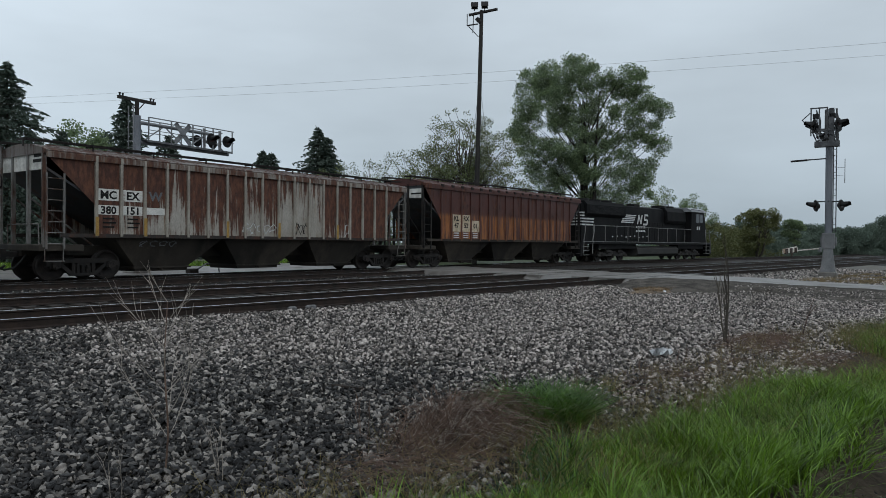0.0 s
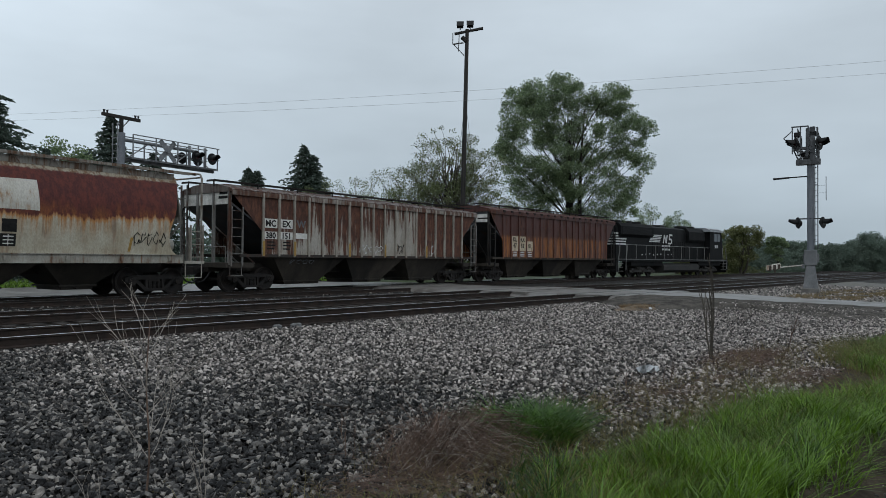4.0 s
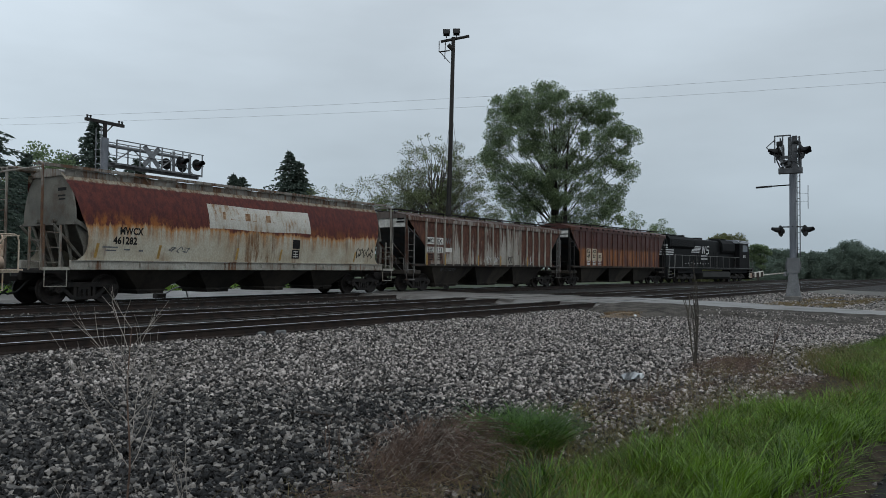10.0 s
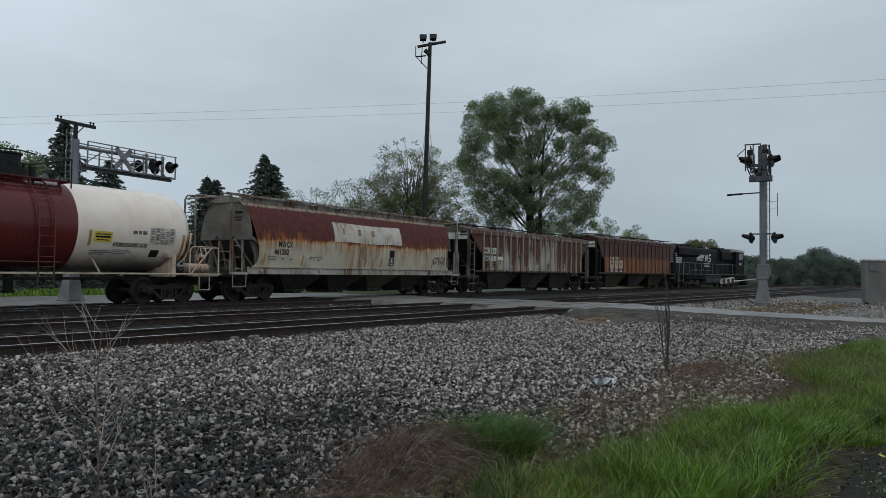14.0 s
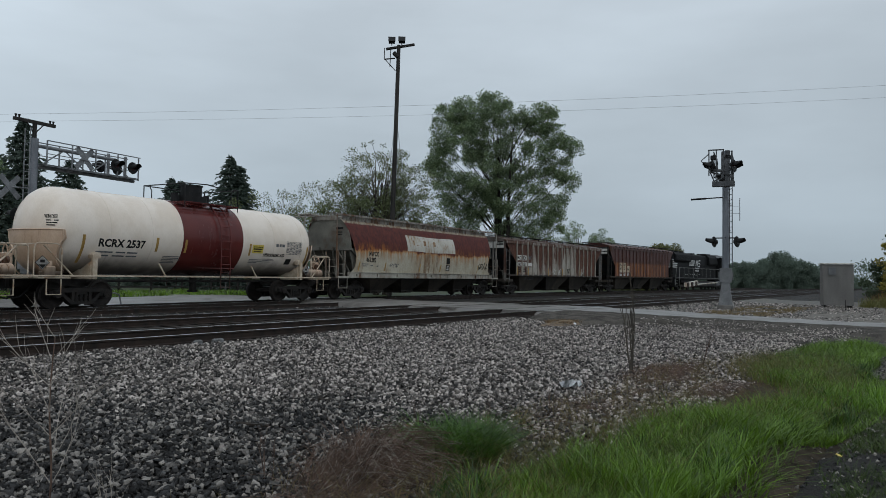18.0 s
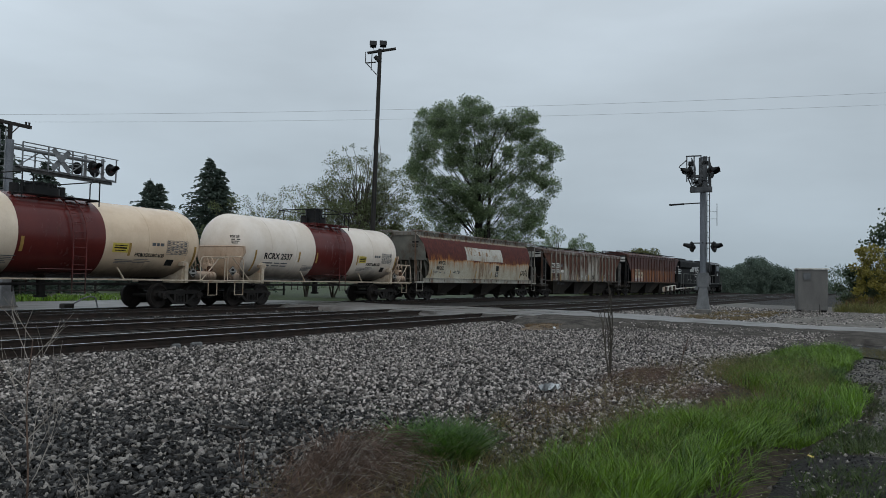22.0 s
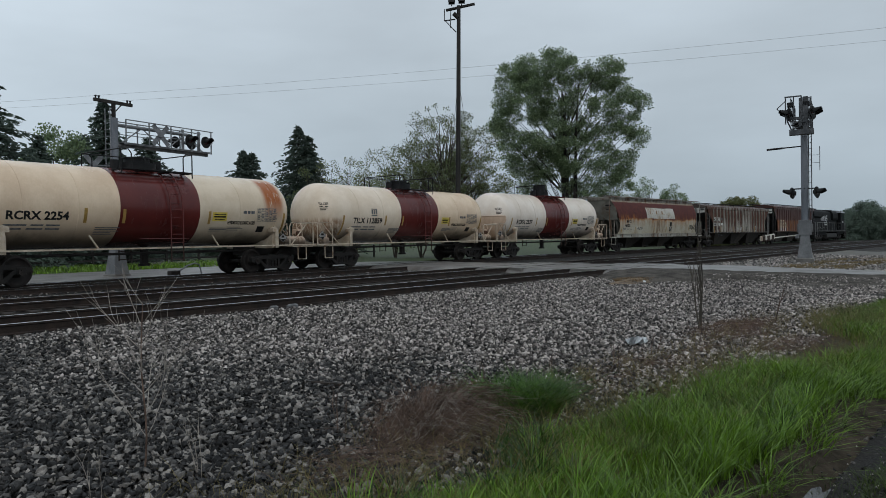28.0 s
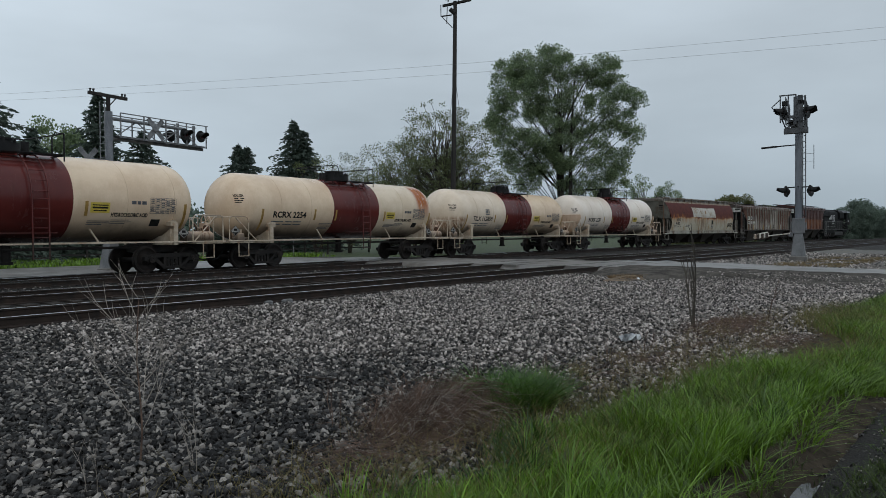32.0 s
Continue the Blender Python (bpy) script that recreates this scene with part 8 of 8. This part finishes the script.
rw = random.Random(15)
dw = thing("dead_weed", "tall leafless dead weed with pale forked stems", "weed", pose(2.34, 4.52, float(ground_z(2.34, 4.52)) - 0.02))
stem = [Vector((0.02 * math.sin(q * 7), 0.02 * math.cos(q * 5), 1.20 * q)) for q in np.linspace(0, 1, 9)]
part("stem", Build().tube(stem, 0.0075, 6, 0.0035), TWIG, dw, "brown main stem")
for k in range(13):
    b = Build()
    q = 2 + k // 2
    a = k * 2.4 + rw.uniform(-0.4, 0.4)
    sprig(b, stem[q], (math.cos(a) * 0.80, math.sin(a) * 0.80, 1.0), rw.uniform(0.42, 0.66) * (1.15 - 0.055 * k), 0.0030, 1, rw, 0.55, 0.13)
    tagged(part("branch", b, TWIG_PALE, dw), "pale forked twig", kind="stuff")
weed("dead_weed", "thin dead weed standing in the gravel", (1.95, 4.3), 2, 0.34, 0.003, 1, TWIG_PALE, 16)
weed("dead_weed", "thin dead weed standing in the gravel", (2.62, 4.2), 3, 0.36, 0.003, 1, TWIG_PALE, 17)
weed("dead_sapling", "dark bare sapling with upright twigs", (11.7, 4.2), 3, 1.36, 0.017, 1, BARK, 18, 0.16, 0.06)
weed("dead_weed", "bent dry stem at the grass edge", (13.2, 3.55), 1, 0.6, 0.01, 1, TWIG, 19, 0.5)
for i, (x, y, h) in enumerate(((6.6, 3.9, 0.3), (7.6, 3.75, 0.28), (8.8, 3.8, 0.3), (10.2, 3.7, 0.34), (12.4, 3.7, 0.35), (5.9, 4.3, 0.25), (3.9, 4.25, 0.3), (4.2, 3.6, 0.3))):
    weed("dead_weed", "small dry brown weed in the gravel", (x, y), 3, h, 0.004, 1, TWIG, 30 + i)


def brush(name, label, cx, cy, rx, ry, count, h, material, seed, r=0.003):
    """A tangle of thin dead stalks lying every way."""
    rnd = random.Random(seed)
    b = Build()
    for _ in range(count):
        a, q = rnd.uniform(0, 6.28), rnd.random() ** 0.75 * rnd.uniform(0.8, 1.25)
        x, y = cx + rx * q * math.cos(a), cy + ry * q * math.sin(a)
        L, w = (rnd.uniform(0.12, 0.42), rnd.uniform(0, 6.28)) if rnd.random() < 0.4 else (rnd.uniform(0.25, 0.62), rnd.gauss(0.88, 0.35))
        z = float(ground_z(x, y)) + 0.01 + rnd.uniform(0.0, h) * max(0.1, 1 - q * q) * 0.6
        dz = rnd.uniform(0.02, 1.0) * h
        b.tube([(x, y, z), (x + L * 0.5 * math.cos(w), y - L * 0.5 * math.sin(w), z + dz * 0.9 + 0.01), (x + L * math.cos(w + 0.3), y - L * math.sin(w + 0.3), z + dz * rnd.uniform(0.2, 1.2))], r * rnd.uniform(0.6, 1.2), 3, r * 0.4)
    return thing(name, label, "brush", kind="stuff", b=b, material=material)


brush("dead_brush", "matted reddish brown dead stalks", 4.30, 3.72, 0.54, 0.42, 900, 0.34, TWIG, 50, 0.0030)
brush("dead_brush", "thin scatter of brown stalks at the grass edge", 3.6, 3.55, 0.9, 0.4, 380, 0.09, TWIG, 51, 0.0024)
brush("dead_brush", "brown dead weeds round the sapling", 11.9, 3.85, 1.5, 0.55, 400, 0.14, TWIG, 52, 0.0032)
brush("dead_brush", "brown dead weeds at the gravel edge", 8.0, 3.6, 2.2, 0.5, 190, 0.10, TWIG, 53, 0.0028)
brush("dead_brush", "thin brown stalks in the gap of the grass", 10.4, 2.7, 1.0, 0.5, 150, 0.12, TWIG, 54, 0.003)
brush("dead_brush", "pale broken stalks over the brown tangle", 4.30, 3.72, 0.50, 0.42, 260, 0.32, TWIG_PALE, 55, 0.0022)
x, y, tall, fan = tufted(9000, 4.75, 5.75, 3.0, 3.85, lambda x, y: ((x - 5.22) / 0.42) ** 2 + ((y - 3.42) / 0.30) ** 2 < 1, 0.06, 30)
blades("green_weed", x, y, 0.15 + 0.27 * tall, 0.012, 0.9, leafy("dark_weed_leaf", (0.006, 0.022, 0.003), (0.095, 0.205, 0.022), 0.45, 3.0), "low leafy green weed clump", category="weeds", fan=fan)

rnd = random.Random(77)
lt = Build()
rows = []
for i in range(7):
    rows.append([(0.27 * (i / 6 - 0.5) + rnd.uniform(-0.02, 0.02), 0.13 * (j / 4 - 0.5) * (1.3 - abs(i - 3) * 0.22) + rnd.uniform(-0.02, 0.02), 0.055 + 0.06 * math.sin(i * 2.1 + j * 1.7) + rnd.uniform(0, 0.04)) for j in range(5)])
lt.loft(rows, closed=False)
thing("plastic_litter", "crumpled clear plastic wrapper on the gravel", "litter", pose(9.5, 4.34, float(ground_z(9.5, 4.34)) + 0.02, 0, 0, -30), b=lt, material=LITTER)
thing("yellow_leaf", "small yellow scrap lying on mud", "litter", pose(7.8, 0.82, float(ground_z(7.8, 0.82)) + 0.02, 10, 5, 30), b=Build().add([(-0.05, 0, 0), (0, -0.03, 0.012), (0.06, 0, 0.02), (0, 0.035, 0.01)], [(0, 1, 2, 3)]), material=YELLOW)
thing("white_cup", "crushed white paper cup by the asphalt", "litter", pose(21.9, 9.9, float(ground_z(21.9, 9.9)) + 0.07, 0, 80, 20), b=Build().rod((0, 0, -0.07), (0, 0, 0.07), 0.045, 10, 0.06), material=LITTER)
for i, (x, y, w, h, turn) in enumerate(((6.62, 6.41, 0.22, 0.06, -50), (5.1, 5.75, 0.52, 0.035, -62), (11.6, 6.9, 0.5, 0.04, -35))):
    q = Build()
    q.loft([[(w * (k / 6 - 0.5) + rnd.uniform(-0.02, 0.02), 0.045 * math.cos(a) * rnd.uniform(0.5, 1.2) * (1.1 - abs(k - 3) * 0.28), h * (0.6 * math.sin(a) + 0.3) * rnd.uniform(0.6, 1.3) * (1.1 - abs(k - 3) * 0.2)) for a in (0.3, 1.5, 2.7, 3.9, 5.2)] for k in range(7)], True, True)
    thing("timber_scrap", "dark splintered sliver of old tie", "wood scrap", pose(x, y, float(ground_z(x, y)) + 0.03, 0, 3, turn), b=q, material=TIE)
RED_LEAF = shade("rust_red_scrap", (0.10, 0.025, 0.015), (0.20, 0.06, 0.03), 8, 0.6)
for i in range(6):
    x, y = 5.95 + 0.12 * math.sin(i * 2), 4.42 + 0.10 * math.cos(i * 3)
    thing("dead_leaf", "curled rust red dead leaf", "leaf", pose(x, y, float(ground_z(x, y)) + 0.045, 20, 10, 60 * i), "fallen leaves",
          b=Build().add([(-0.05, 0, 0), (0, -0.03, 0.015), (0.05, 0, 0.02), (0, 0.03, 0.012)], [(0, 1, 2, 3)]), material=RED_LEAF)
PALE = shade("chalky_stain", (0.07, 0.07, 0.07), (0.20, 0.20, 0.20), 9, 0.8, bump=0.3)
# low blocks stand in for pale paint smeared on the rail
for x, w in ((9.45, 0.22), (9.95, 0.30)):
    thing("pale_block", "pale paint smear on the rail, built as a low block", "rubble", pose(x, 12.70, -0.235, 0, 0, 3), b=Build().block(-w / 2, w / 2, -0.05, 0.05, 0, 0.12, 0.03), material=PALE)


# ---- what moves ----
def rolled(t):
    """Distance run by t seconds, smooth between the whole seconds."""
    k = min(31, int(t))
    p, q = ROLLED[max(0, k - 1)], ROLLED[min(32, k + 2)]
    u, a, b = t - k, ROLLED[k], ROLLED[k + 1]
    da, db = ((b - p) / 2 if k else b - a), ((q - a) / 2 if k < 31 else b - a)
    return a + u * da + u * u * (3 * (b - a) - 2 * da - db) + u ** 3 * (2 * (a - b) + da + db)


def motions():
    for car in (mc, kl, mw, rc, tl, r2, r3, loco):
        p = car.matrix_basis.translation.copy()
        walk(car, [(0.5 * i, on_line(p.x + rolled(0.5 * i), 6.5)) for i in range(65)])
    for w, x, start in wheel_sets:
        walk(w, [(0.25 * i, pose(x, 0, WHEEL_R, 0, start + math.degrees(rolled(0.25 * i) / WHEEL_R), 0)) for i in range(129)])


motions()
